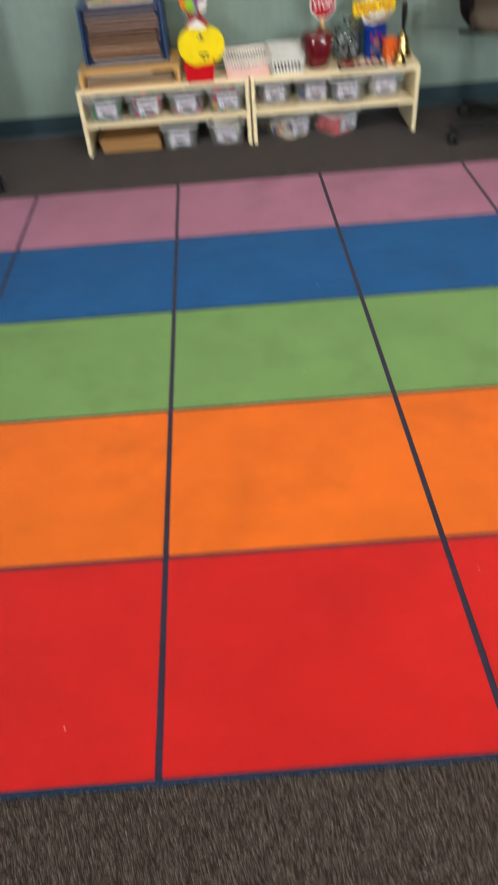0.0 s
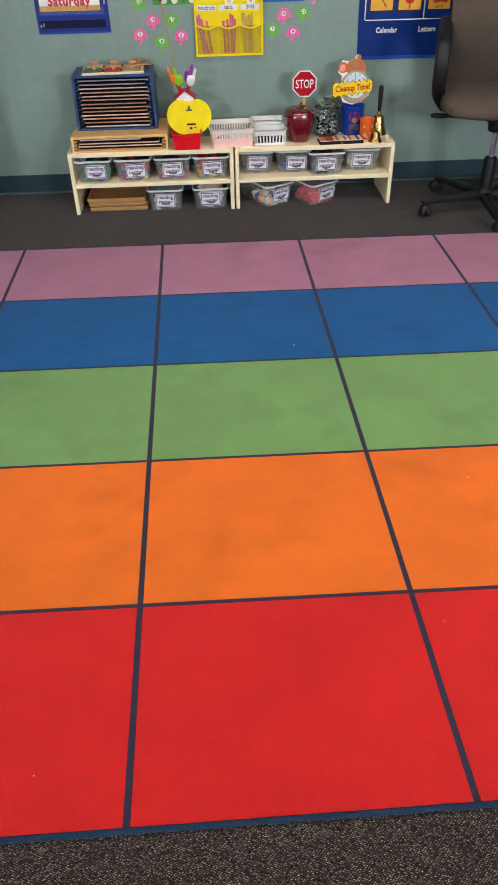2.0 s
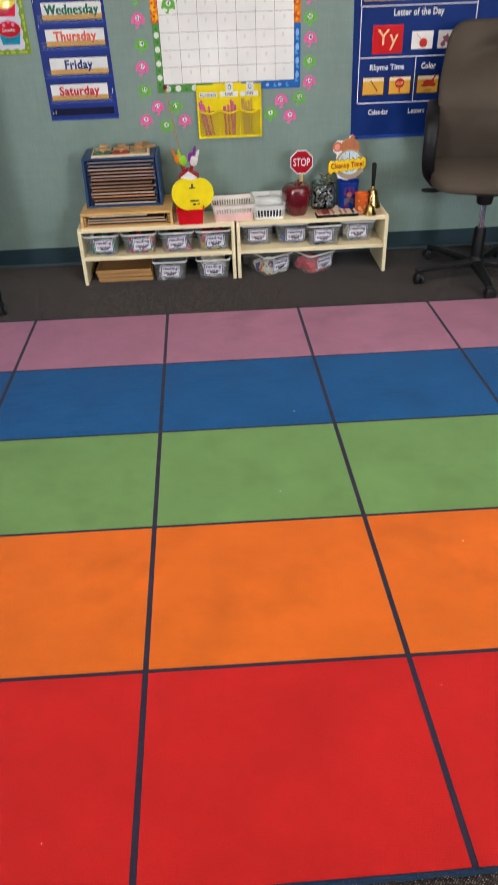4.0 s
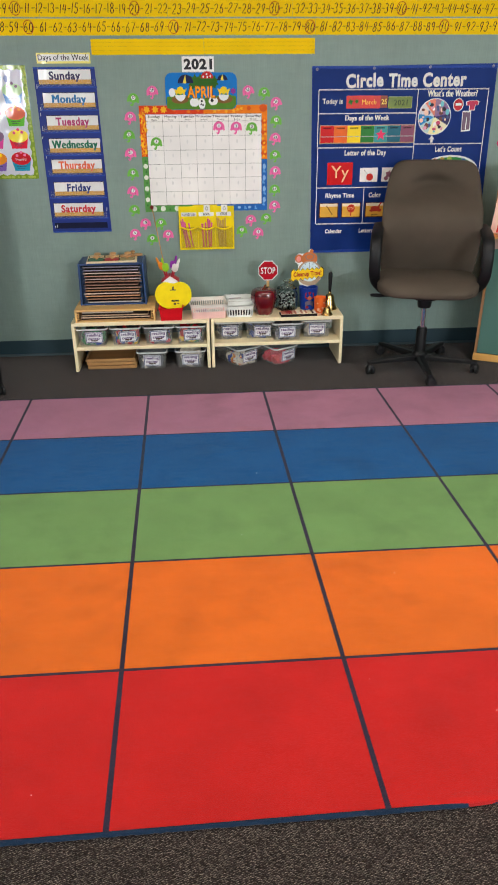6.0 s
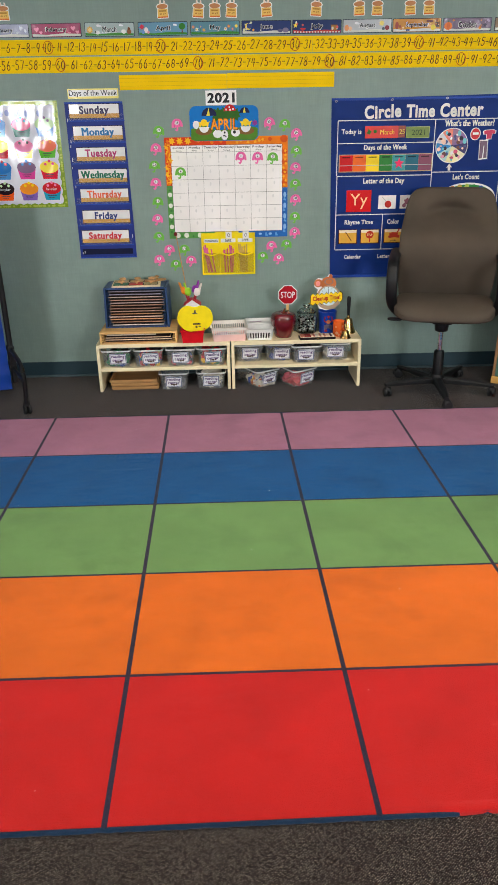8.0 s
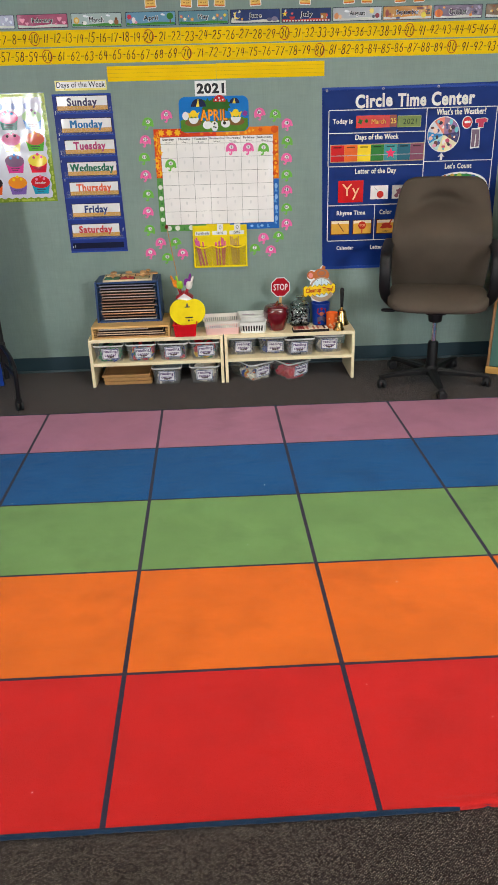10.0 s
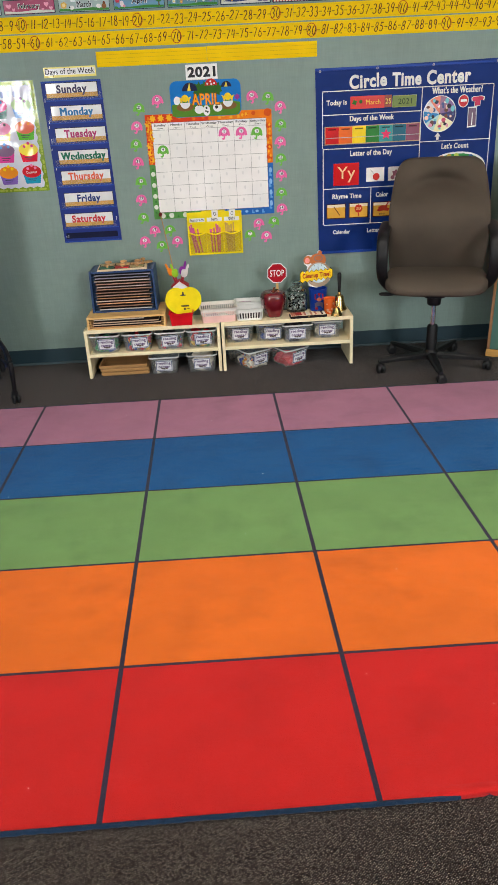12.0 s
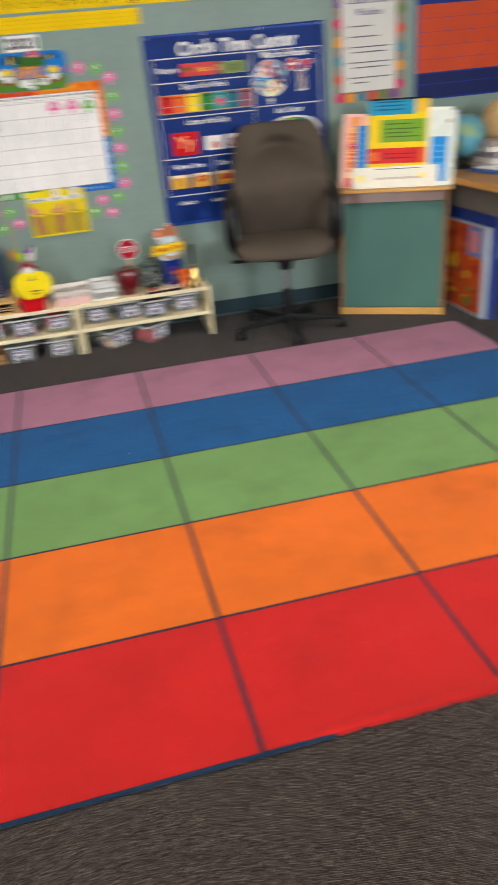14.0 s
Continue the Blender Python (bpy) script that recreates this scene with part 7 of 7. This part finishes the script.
part("handle", lathe([(0.006, 0.050), (0.008, 0.056), (0.0055, 0.064), (0.007, 0.080), (0.004, 0.086), (0.001, 0.087)], 14), M_BRASS, sb, "", True)

# ---------------------------------------------------------------- office chair


def office_chair():
    c = thing("office_chair", "worn taupe upholstered office chair with black arms", "office chair", 1.551, 0.325, 0, -15)
    # seat
    def seat_warp(x, y, z):
        k = 1 + 0.02 * (y / 0.25)
        front = max(0.0, (-y - 0.12) / 0.13)
        return x * (1.0 - 0.05 * max(0, y) / 0.25), y, z + 0.500 - 0.030 * front ** 2 * (1 if z > 0 else 0.35) + 0.010 * (x / 0.27) ** 2 * (z > 0)
    part("seat", cushion(0.270, 0.250, 0.046, 0.55, 0.42, 44, 20, seat_warp), M_FABRIC, c, "taupe fabric seat cushion", True)
    part("seat_pan", cushion(0.200, 0.180, 0.014, 0.3, 0.4, 32, 8, lambda x, y, z: (x, y + 0.02, z + 0.452)), M_BLACK, c, "black plastic seat pan", True)
    # backrest, gently curved with a headrest hollow
    def back_warp(x, y, z):
        z -= 0.034
        v = (z + 0.31) / 0.62
        narrow = 1.0 - 0.12 * max(0.0, v - 0.60) / 0.40 - 0.035 * max(0.0, 0.35 - v) / 0.35
        curve = -0.022 * (abs(x) / 0.27) ** 2.5
        swell = math.exp(-((v - 0.50) / 0.235) ** 2) if v > 0.50 else 1 - (max(0.0, 0.46 - v) / 0.50) ** 1.4
        lumbar = -0.170 * swell + 0.080 * v + 0.012 * v * v
        arch = v - 0.790 + 2.6 * x * x
        hollow = 0.088 * math.exp(-(arch / 0.072) ** 2 - (x / 0.160) ** 2) * (y < 0)
        bulge = -0.016 * math.exp(-((v - 0.70) / 0.09) ** 2 - (x / 0.13) ** 2) * (y < 0)
        return x * narrow, y + 0.232 + lumbar + curve + hollow + bulge, z + 0.812
    part("backrest", cushion(0.268, 0.050, 0.336, 0.26, 0.30, 72, 84, back_warp), M_FABRIC, c, "taupe fabric backrest", True)
    part("back_shell", cushion(0.225, 0.014, 0.240, 0.3, 0.3, 28, 16, lambda x, y, z: (x, y + 0.275 + 0.09 * (z + 0.24) / 0.48, z + 0.820)), M_BLACK, c, "black plastic back shell", True)
    part("back_bracket", tube(curve_pts([(0, 0.05, 0.425), (0, 0.22, 0.425), (0, 0.315, 0.50), (0, 0.325, 0.66)]), 0.022, 8, None, 0.5), M_BLACK, c, "", True)
    for s in (-1, 1):
        path = [Vector(p) for p in curve_pts([(s * 0.262, 0.235, 0.735), (s * 0.278, 0.19, 0.776), (s * 0.284, 0.06, 0.776), (s * 0.287, -0.060, 0.764), (s * 0.288, -0.120, 0.740), (s * 0.288, -0.150, 0.690), (s * 0.288, -0.154, 0.630), (s * 0.287, -0.140, 0.570), (s * 0.276, -0.100, 0.515), (s * 0.240, -0.050, 0.462)], 6)]
        rows = []
        for i, p in enumerate(path):
            t = (path[min(i + 1, len(path) - 1)] - path[max(i - 1, 0)]).normalized()
            up = Vector((1, 0, 0)).cross(t).normalized()
            w, h = 0.031 - 0.006 * max(0, i / len(path) - 0.6), 0.017
            rows.append([tuple(p + Vector((1, 0, 0)) * (w * math.copysign(abs(math.cos(q)) ** 0.7, math.cos(q))) + up * (h * math.copysign(abs(math.sin(q)) ** 0.7, math.sin(q)))) for q in (2 * math.pi * k / 14 for k in range(14))])
        part("armrest", loft(bmesh.new(), rows), M_BLACK, c, "black looped plastic armrest", True)
    part("mechanism", boxes((-0.055, 0.055, -0.07, 0.11, 0.412, 0.440), bev=0.008), M_BLACK, c, "black tilt mechanism")
    part("hub_cover", lathe([(0.034, 0.362), (0.037, 0.366), (0.041, 0.405), (0.041, 0.428), (0.034, 0.436)], 20), M_BLACK, c, "", True)
    part("gas_lift", lathe([(0.0135, 0.245), (0.0135, 0.38)], 18), M_CHROME, c, "chrome gas lift", True)
    part("column", lathe([(0.030, 0.055), (0.030, 0.235), (0.026, 0.246), (0.012, 0.248)], 20), M_BLACK, c, "black column sleeve", True)
    lv = part("lever", tube(curve_pts([(-0.06, -0.02, 0.418), (-0.16, -0.03, 0.425), (-0.23, -0.04, 0.430)]), 0.008, 8), M_BLACK, c, "", True)
    part("paddle", cushion(0.042, 0.016, 0.009, 0.6, 0.6, 14, 8, lambda x, y, z: (x - 0.262, y - 0.045, z + 0.430)), M_BLACK, lv, "", True)
    part("hub", lathe([(0.040, 0.050), (0.046, 0.060), (0.044, 0.090), (0.032, 0.105)], 20), M_BLACK, c, "", True)
    for k in range(5):
        a = radians(264 + 15 + 72 * k)
        ux, uy = math.cos(a), math.sin(a)
        rows = []
        for t, w, h, zc in ((0.03, 0.026, 0.034, 0.074), (0.12, 0.023, 0.030, 0.074), (0.22, 0.019, 0.024, 0.072), (0.29, 0.017, 0.019, 0.070), (0.325, 0.012, 0.014, 0.068)):
            px, py = -uy, ux
            rows.append([(ux * t + px * w * cx, uy * t + py * w * cx, zc + h * cz / 2) for cx, cz in ((-1, -1), (1, -1), (1, 0.3), (0.55, 1), (-0.55, 1), (-1, 0.3))])
        leg = part("leg", loft(bmesh.new(), rows), M_BLACK, c, "black base spoke", True)
        cx, cy = ux * 0.312, uy * 0.312
        yaw = radians((20, 70, 130, 200, 290)[k])
        vx, vy = math.cos(yaw), math.sin(yaw)
        cas = part("caster", tube([(cx, cy, 0.074), (cx, cy, 0.040)], 0.009, 8), M_BLACK, leg, "twin-wheel caster", True)
        hood = cushion(0.024, 0.024, 0.026, 0.7, 0.8, 16, 8, lambda x, y, z: (x + cx + 0.008 * vx, y + cy + 0.008 * vy, max(z, -0.002) + 0.034))
        for n, sgn in (("wheel", 1), ("wheel", -1)):
            m = Matrix.Translation((cx + 0.010 * vx - vy * 0.013 * sgn, cy + 0.010 * vy + vx * 0.013 * sgn, 0.0265)) @ Matrix.Rotation(yaw, 4, "Z") @ Matrix.Rotation(radians(90), 4, "X")
            w = lathe([(0.004, -0.008), (0.022, -0.009), (0.026, -0.005), (0.026, 0.005), (0.022, 0.009), (0.004, 0.010)], 20)
            bmesh.ops.transform(w, matrix=m, verts=w.verts)
            part(n, w, M_RUBBER, leg, "", True)
        part("hood", hood, M_BLACK, leg, "", True)


office_chair()

# ---------------------------------------------------------------- big-book easel


M_STILE = wood_mat("brown_stile", lin(150, 104, 62), 0.16, "z")


def easel():
    e = thing("book_easel", "oak book easel with green chalkboard front", "easel", 1.917, 0.432, 0, -28.6)
    W = 0.606
    lean = math.tan(radians(7.0))
    def slab(x0, x1, z0, z1, d0, d1):
        """A board in the leaning front plane; d: depth behind the front."""
        p = [(x, lean * z + d, z) for x in (x0, x1) for d in (d0, d1) for z in (z0, z1)]
        bm = bmesh.new()
        v = [bm.verts.new(q) for q in p]
        for f in ((0, 1, 3, 2), (4, 6, 7, 5), (0, 4, 5, 1), (2, 3, 7, 6), (0, 2, 6, 4), (1, 5, 7, 3)):
            bm.faces.new([v[i] for i in f])
        bmesh.ops.recalc_face_normals(bm, faces=bm.faces)
        bmesh.ops.bevel(bm, geom=bm.edges[:], offset=0.002, segments=1, affect="EDGES")
        return bm
    part("stile", slab(0.0, 0.016, 0.004, 1.06, 0.0, 0.022), M_STILE, e)
    part("stile", slab(W - 0.018, W, 0.004, 1.06, 0.0, 0.022), M_STILE, e)
    part("bottom_rail", slab(-0.002, W + 0.002, 0.004, 0.046, -0.008, -0.0005), M_OAK, e)
    part("chalkboard", slab(0.0165, W - 0.0185, 0.046, 0.644, 0.004, 0.014), M_CHALK, e, "grey-green chalkboard panel")
    part("cross_rail", slab(0.0165, W - 0.0185, 0.645, 0.712, -0.004, 0.020), mat("pinkish_rail", lin(158, 124, 112), 0.3), e, "dull pinkish rail")
    part("ledge", boxes((-0.022, W + 0.020, -0.020, 0.090, 0.714, 0.728), bev=0.003), M_OAK, e, "oak book ledge")
    part("back_board", slab(0.0165, W - 0.0185, 0.735, 1.05, 0.020, 0.014), M_WHITEINK, e, "white upper board")
    for x in (0.0, W - 0.028):
        part("rear_leg", tube([(x + 0.014, lean * 1.03 + 0.03, 1.03), (x + 0.014, 0.30, 0.004)], 0.014, 6), M_OAK, e)
    T = e.matrix_world.copy()

    def book(name, label, x0, x1, h, d, m, decor, tilt=0.0, thick=0.006):
        z0 = 0.7285
        b = thing(name, label, "book")
        b.matrix_world = T @ pose((x0 + x1) / 2, 0.095 - d, z0, -11, tilt, 0)
        hw = (x1 - x0) / 2
        part("cover", boxes((-hw, hw, -thick, 0, 0, h), bev=0.001), m, b)
        dd = thick + 0.0003
        for k, (nm, outs, mm, lb) in enumerate(decor):
            part(nm, flats(outs, dd + 0.0003 * k, dd + 0.0003 * k + 0.0002), mm, b, lb)
        return b
    s = lambda hw, z0, z1: rect(-hw, hw, z0, z1)
    book("chart_board", "tall yellow classroom chart with coloured bands", 0.150, 0.478, 0.455, 0.030, paint(244, 208, 26, 0.3), [
        ("band", [rect(-0.163, 0.090, 0.375, 0.452)], paint(40, 150, 186, 0.3), "teal printed band"), ("band", [rect(-0.095, 0.150, 0.235, 0.350)], paint(120, 164, 50, 0.3), "green printed band"),
        ("band", [s(0.160, 0.125, 0.205)], paint(216, 40, 40, 0.3), "red printed band"), ("lettering", [rect(-0.12, 0.03, z, z + 0.007) for z in (0.398, 0.418, 0.436)], paint(24, 96, 140, 0.4), ""), ("lettering", [rect(-0.07, 0.12 - 0.05 * (k % 2), z, z + 0.006) for k, z in enumerate((0.26, 0.28, 0.30, 0.325))], paint(76, 112, 40, 0.4), ""), ("lettering", [rect(-0.06, 0.09, z, z + 0.006) for z in (0.150, 0.172)], paint(140, 24, 30, 0.4), ""), ("band", [rect(-0.150, -0.100, 0.140, 0.185), rect(0.128, 0.158, 0.128, 0.202)], paint(236, 110, 40, 0.3), "orange printed patch"),
        ("band", [rect(0.092, 0.152, 0.385, 0.440)], paint(246, 190, 60, 0.3), "gold printed patch"), ("band", [s(0.163, 0.449, 0.458)], paint(30, 30, 40, 0.3), "black top edge")], 1.0)
    bk = book("book", "pale pink spined book with orange lettering", -0.006, 0.160, 0.392, 0.020, paint(246, 196, 180, 0.3), [
        ("band", [rect(-0.050, 0.020, 0.085, 0.300)], paint(232, 92, 40, 0.3), "orange spine panel"), ("band", [rect(-0.050, 0.020, 0.301, 0.375)], paint(244, 150, 104, 0.3), "peach spine head"), ("band", [rect(-0.050, 0.020, 0.006, 0.056)], paint(216, 36, 36, 0.3), "red spine foot"),
        ("stripe", [rect(-0.044, 0.014, 0.062 + 0.021 * k, 0.068 + 0.021 * k) for k in range(13) if k not in (3, 7, 8)], paint(246, 196, 90, 0.3), "yellow printed stripes"), ("stripe", [rect(-0.044, 0.014, 0.128, 0.136), rect(-0.044, 0.014, 0.212, 0.238)], paint(206, 36, 36, 0.3), "red printed stripes")], 4.0)
    ww = word("5 Star Listener", -0.16, 0.16, -0.014, 0.014, 0.0080, 0.0084, 0.02)
    bmesh.ops.transform(ww, matrix=Matrix.Translation((-0.014, 0, 0.215)) @ Matrix.Rotation(radians(-90), 4, "Y"), verts=ww.verts)
    part("lettering", ww, paint(246, 200, 60, 0.3), bk, "yellow upright lettering")
    book("book", "blue striped picture book on the ledge", 0.085, 0.190, 0.330, 0.024, paint(40, 130, 206, 0.3), [("stripe", [s(0.046, 0.02 + 0.03 * k, 0.03 + 0.03 * k) for k in range(10)], paint(62, 148, 214, 0.3), "")], 2.0)
    book("book", "white picture book with blue panel", 0.455, 0.622, 0.380, 0.022, paint(226, 232, 222, 0.3), [
        ("band", [rect(-0.045, 0.045, 0.020, 0.250)], paint(36, 140, 214, 0.3), "blue panel"), ("stripe", [rect(-0.045, 0.045, 0.05 + 0.03 * k, 0.058 + 0.03 * k) for k in range(6)], paint(84, 166, 222, 0.3), "")], 2.0)
    book("book", "thin white book standing on the ledge", 0.400, 0.590, 0.400, 0.012, paint(236, 236, 226, 0.3), [("band", [rect(-0.08, 0.08, 0.34, 0.36)], paint(206, 216, 200, 0.3), "")], 3.0)
    book("sentence_card", "long white card with faint pencil writing", 0.070, 0.545, 0.112, 0.052, paint(240, 236, 220, 0.4), [
        ("lettering", [rect(-0.10 + 0.05 * k, -0.062 + 0.05 * k, 0.045, 0.056) for k in range(5)], paint(200, 180, 176, 0.4), "faint pink writing"), ("sun", [disc(-0.190, 0.055, 0.022, 12)], paint(246, 226, 110, 0.4), "pale yellow spot"), ("sun", [disc(0.150, 0.060, 0.018, 12)], paint(246, 226, 110, 0.4), "pale yellow spot"), ("rule", [rect(-0.10, 0.14, 0.098, 0.101)], paint(70, 70, 70, 0.4), "")])


easel()

# ---------------------------------------------------------------- rolling stand with blue cover


def rolling_stand():
    s = thing("rolling_stand", "black tubular rolling stand hung with royal blue fabric", "rolling stand", -0.900, 0.325, 0, 27)
    r = 0.013
    part("upright", tube([(0.0, 0, 0.12), (0.0, 0, 1.12)], 0.016, 10), M_BLACK, s, "", True)
    part("upright", tube([(-1.20, 0, 0.12), (-1.20, 0, 1.12)], r, 10), M_BLACK, s, "", True)
    part("crossbar", tube([(-1.20, 0, 1.115), (0.0, 0, 1.115)], r, 10), M_BLACK, s, "", True)
    part("crossbar", tube([(-1.20, 0, 0.20), (0.0, 0, 0.20)], r * 0.8, 10), M_BLACK, s, "", True)
    for x in (0.0, -1.20):
        f = part("foot", tube(curve_pts([(x, 0.24, 0.062), (x, 0.240, 0.180), (x, 0.215, 0.245), (x, 0.15, 0.285), (x, 0.03, 0.312), (x, -0.12, 0.305), (x, -0.215, 0.290), (x, -0.262, 0.262), (x, -0.276, 0.215), (x, -0.262, 0.130), (x, -0.245, 0.066)], 6), 0.0125, 10), M_BLACK, s, "bent tube foot", True)
        part("brace", tube([(x, 0.18, 0.190), (x, -0.02, 0.205), (x, -0.272, 0.205)], 0.0095, 8), M_BLACK, s, "", True)
        part("gusset", boxes((x - 0.018, x + 0.018, -0.020, 0.020, 0.185, 0.335), bev=0.004), M_BLACK, s)
        for y in (0.24, -0.238):
            for side in (-1, 1):
                w = lathe([(0.005, -0.008), (0.022, -0.008), (0.028, -0.004), (0.028, 0.004), (0.022, 0.008), (0.005, 0.008)], 20)
                bmesh.ops.transform(w, matrix=Matrix.Translation((x + side * 0.012, y, 0.0285)) @ Matrix.Rotation(radians(90), 4, "Y"), verts=w.verts)
                part("caster", w, M_RUBBER, f, "", True)
            part("fork", boxes((x - 0.017, x + 0.017, y - 0.014, y + 0.014, 0.046, 0.072), bev=0.005), M_BLACK, f)
    # fabric panel with soft folds
    bm = bmesh.new()
    nx, nz = 48, 40
    g = [[bm.verts.new((-1.185 + 1.160 * i / nx, -0.004 + 0.010 * math.sin(0.35 * i + 0.2 * j) * (1 - j / nz) + 0.007 * math.sin(1.3 * j + 0.9 * math.sin(0.2 * i)), 0.085 + 1.02 * j / nz)) for i in range(nx + 1)] for j in range(nz + 1)]
    for j in range(nz):
        for i in range(nx):
            bm.faces.new((g[j][i], g[j][i + 1], g[j + 1][i + 1], g[j + 1][i]))
    bmesh.ops.solidify(bm, geom=bm.faces[:], thickness=0.003)
    part("fabric_panel", bm, mat("royal_blue_fabric", lin(34, 84, 190), 0.5, var=0.1, scale=6, fine=500, relief=0.0008), s, "royal blue hanging fabric", True)


rolling_stand()

# ---------------------------------------------------------------- table at the side, with globe, papers and leaning boards


def side_table():
    t = thing("work_table", "brown wood-topped table against the wall", "table", 3.16, 0.28, 0, 2)
    w0, w1, d0, d1, h = -0.66, 0.66, -0.75, 0.46, 0.765
    part("tabletop", boxes((w0, w1, d0, d1, h - 0.032, h), bev=0.006), wood_mat("table_laminate", lin(170, 124, 74), 0.14), t)
    part("edge_band", boxes((w0 - 0.004, w0 - 0.0005, d0, d1, h - 0.030, h - 0.002), bev=0.001), M_OAK, t)
    part("apron", boxes((w0 + 0.05, w1 - 0.05, d0 + 0.05, d0 + 0.07, h - 0.165, h - 0.033), (w0 + 0.05, w0 + 0.07, d0 + 0.071, d1 - 0.05, h - 0.165, h - 0.033)), mat("table_apron", lin(112, 104, 96), 0.6), t)
    for x in (w0 + 0.06, w1 - 0.06):
        for y in (d0 + 0.06, d1 - 0.06):
            part("leg", tube([(x, y, 0.0), (x, y, h - 0.033)], 0.016, 10), M_BLACK, t, "", True)
    # globe
    g = thing("globe", "pale blue desk globe on a dark stand", "globe", 2.712, 0.475, 0.766, 20)
    part("base", lathe([(0.062, 0), (0.062, 0.008), (0.030, 0.018), (0.010, 0.030), (0.008, 0.052), (0.001, 0.054)], 24), M_BLACK, g, "", True)
    sp = bmesh.new()
    bmesh.ops.create_uvsphere(sp, u_segments=32, v_segments=20, radius=0.118, matrix=Matrix.Translation((0, 0, 0.175)))
    mg, nt, bs, vec = base("globe_map")
    land = ramp(nt, noise_node(nt, vec, 9, 4), 0.50, 0.56)
    mx = nt.nodes.new("ShaderNodeMix")
    mx.data_type = "RGBA"
    mx.inputs["A"].default_value, mx.inputs["B"].default_value = (*lin(90, 156, 176), 1), (*lin(130, 160, 120), 1)
    nt.links.new(land, mx.inputs["Factor"])
    nt.links.new(mx.outputs["Result"], bs.inputs["Base Color"])
    bs.inputs["Roughness"].default_value = 0.3
    part("ball", sp, mg, g, "blue and green map ball", True)
    arc = [(0.128 * math.cos(radians(a)), 0, 0.175 + 0.128 * math.sin(radians(a))) for a in range(-110, 75, 12)]
    part("meridian_arm", tube(arc, 0.004, 6), M_CHROME, g, "", True)
    wb = thing("straw_hat", "tan woven rounded object on a paper stack", "basket", 2.925, 0.40, 0.925)
    part("dome", lathe([(0.10, 0), (0.128, 0.03), (0.135, 0.09), (0.116, 0.15), (0.07, 0.192), (0.002, 0.208)], 24), mat("tan_weave", lin(196, 160, 110), 0.7, var=0.2, scale=40, relief=0.001), wb, "", True)
    for k in range(5):
        single("worn_book", boxes((-0.14, 0.14, -0.11, 0.11, 0, 0.030), bev=0.003), paint(*((190, 178, 172), (206, 200, 196), (150, 140, 150), (214, 206, 196), (176, 160, 156), (196, 190, 196), (214, 210, 206))[k]), "worn thin book lying in a stack on a table", "book", 2.90 + 0.008 * (k % 3), 0.36, 0.7665 + 0.0315 * k, 4 * (k % 3) - 4, "stacked papers")
    single("blue_folder", boxes((-0.09, 0.09, -0.12, 0.12, 0, 0.016), bev=0.002), paint(70, 100, 160), "blue folder lying on a table", "folder", 2.772, 0.22, 0.7665, 10)
    single("paper_sheet", boxes((-0.07, 0.07, -0.10, 0.10, 0, 0.006), bev=0.001), M_WHITE, "white papers on a blue folder", "paper", 2.778, 0.22, 0.7835, 14)
    # boards leaning in front of the table
    b = thing("picture_board", "large red-orange picture board leaning under a table edge", "picture board", 2.600, -0.012, 0, -88, rx=0)
    part("board", boxes((-0.50, 0.028, 0.0, 0.022, 0.0, 0.515), bev=0.002), paint(196, 210, 224, 0.4), b, "pale board edge")
    rng = random.Random(17)
    base_p = part("picture", flats([rect(-0.492, -0.008, 0.012, 0.507)], 0.0002, 0.0012), paint(206, 84, 36, 0.35), b, "orange picture sheet")
    for k in range(40):
        x, z = rng.uniform(-0.46, -0.03), rng.uniform(0.04, 0.48)
        part("picture_shape", flats([disc(x, z, rng.uniform(0.016, 0.040), 9, rng.uniform(0.6, 1.4))], 0.0013, 0.0014 + 0.00003 * k), paint(*rng.choice(((190, 50, 40), (232, 140, 50), (150, 50, 40), (226, 110, 44), (200, 70, 40), (110, 140, 60), (236, 186, 60), (160, 70, 60), (214, 96, 50))), 0.35), base_p)
    part("notice", flats([rect(-0.155, -0.012, 0.34, 0.500)], 0.0028, 0.0034), paint(90, 140, 206, 0.35), b, "blue printed corner panel")
    part("notice", flats([rect(-0.140, -0.045, 0.36, 0.48)], 0.0036, 0.0040), paint(226, 140, 140, 0.35), b, "pink printed corner panel")
    bb = thing("blue_board", "tall blue board standing behind a picture board", "board", 2.640, -0.030, 0, -88)
    part("board", boxes((-0.60, 0.035, 0.0, 0.020, 0.0, 0.590), bev=0.002), paint(64, 84, 166, 0.5), bb)


side_table()
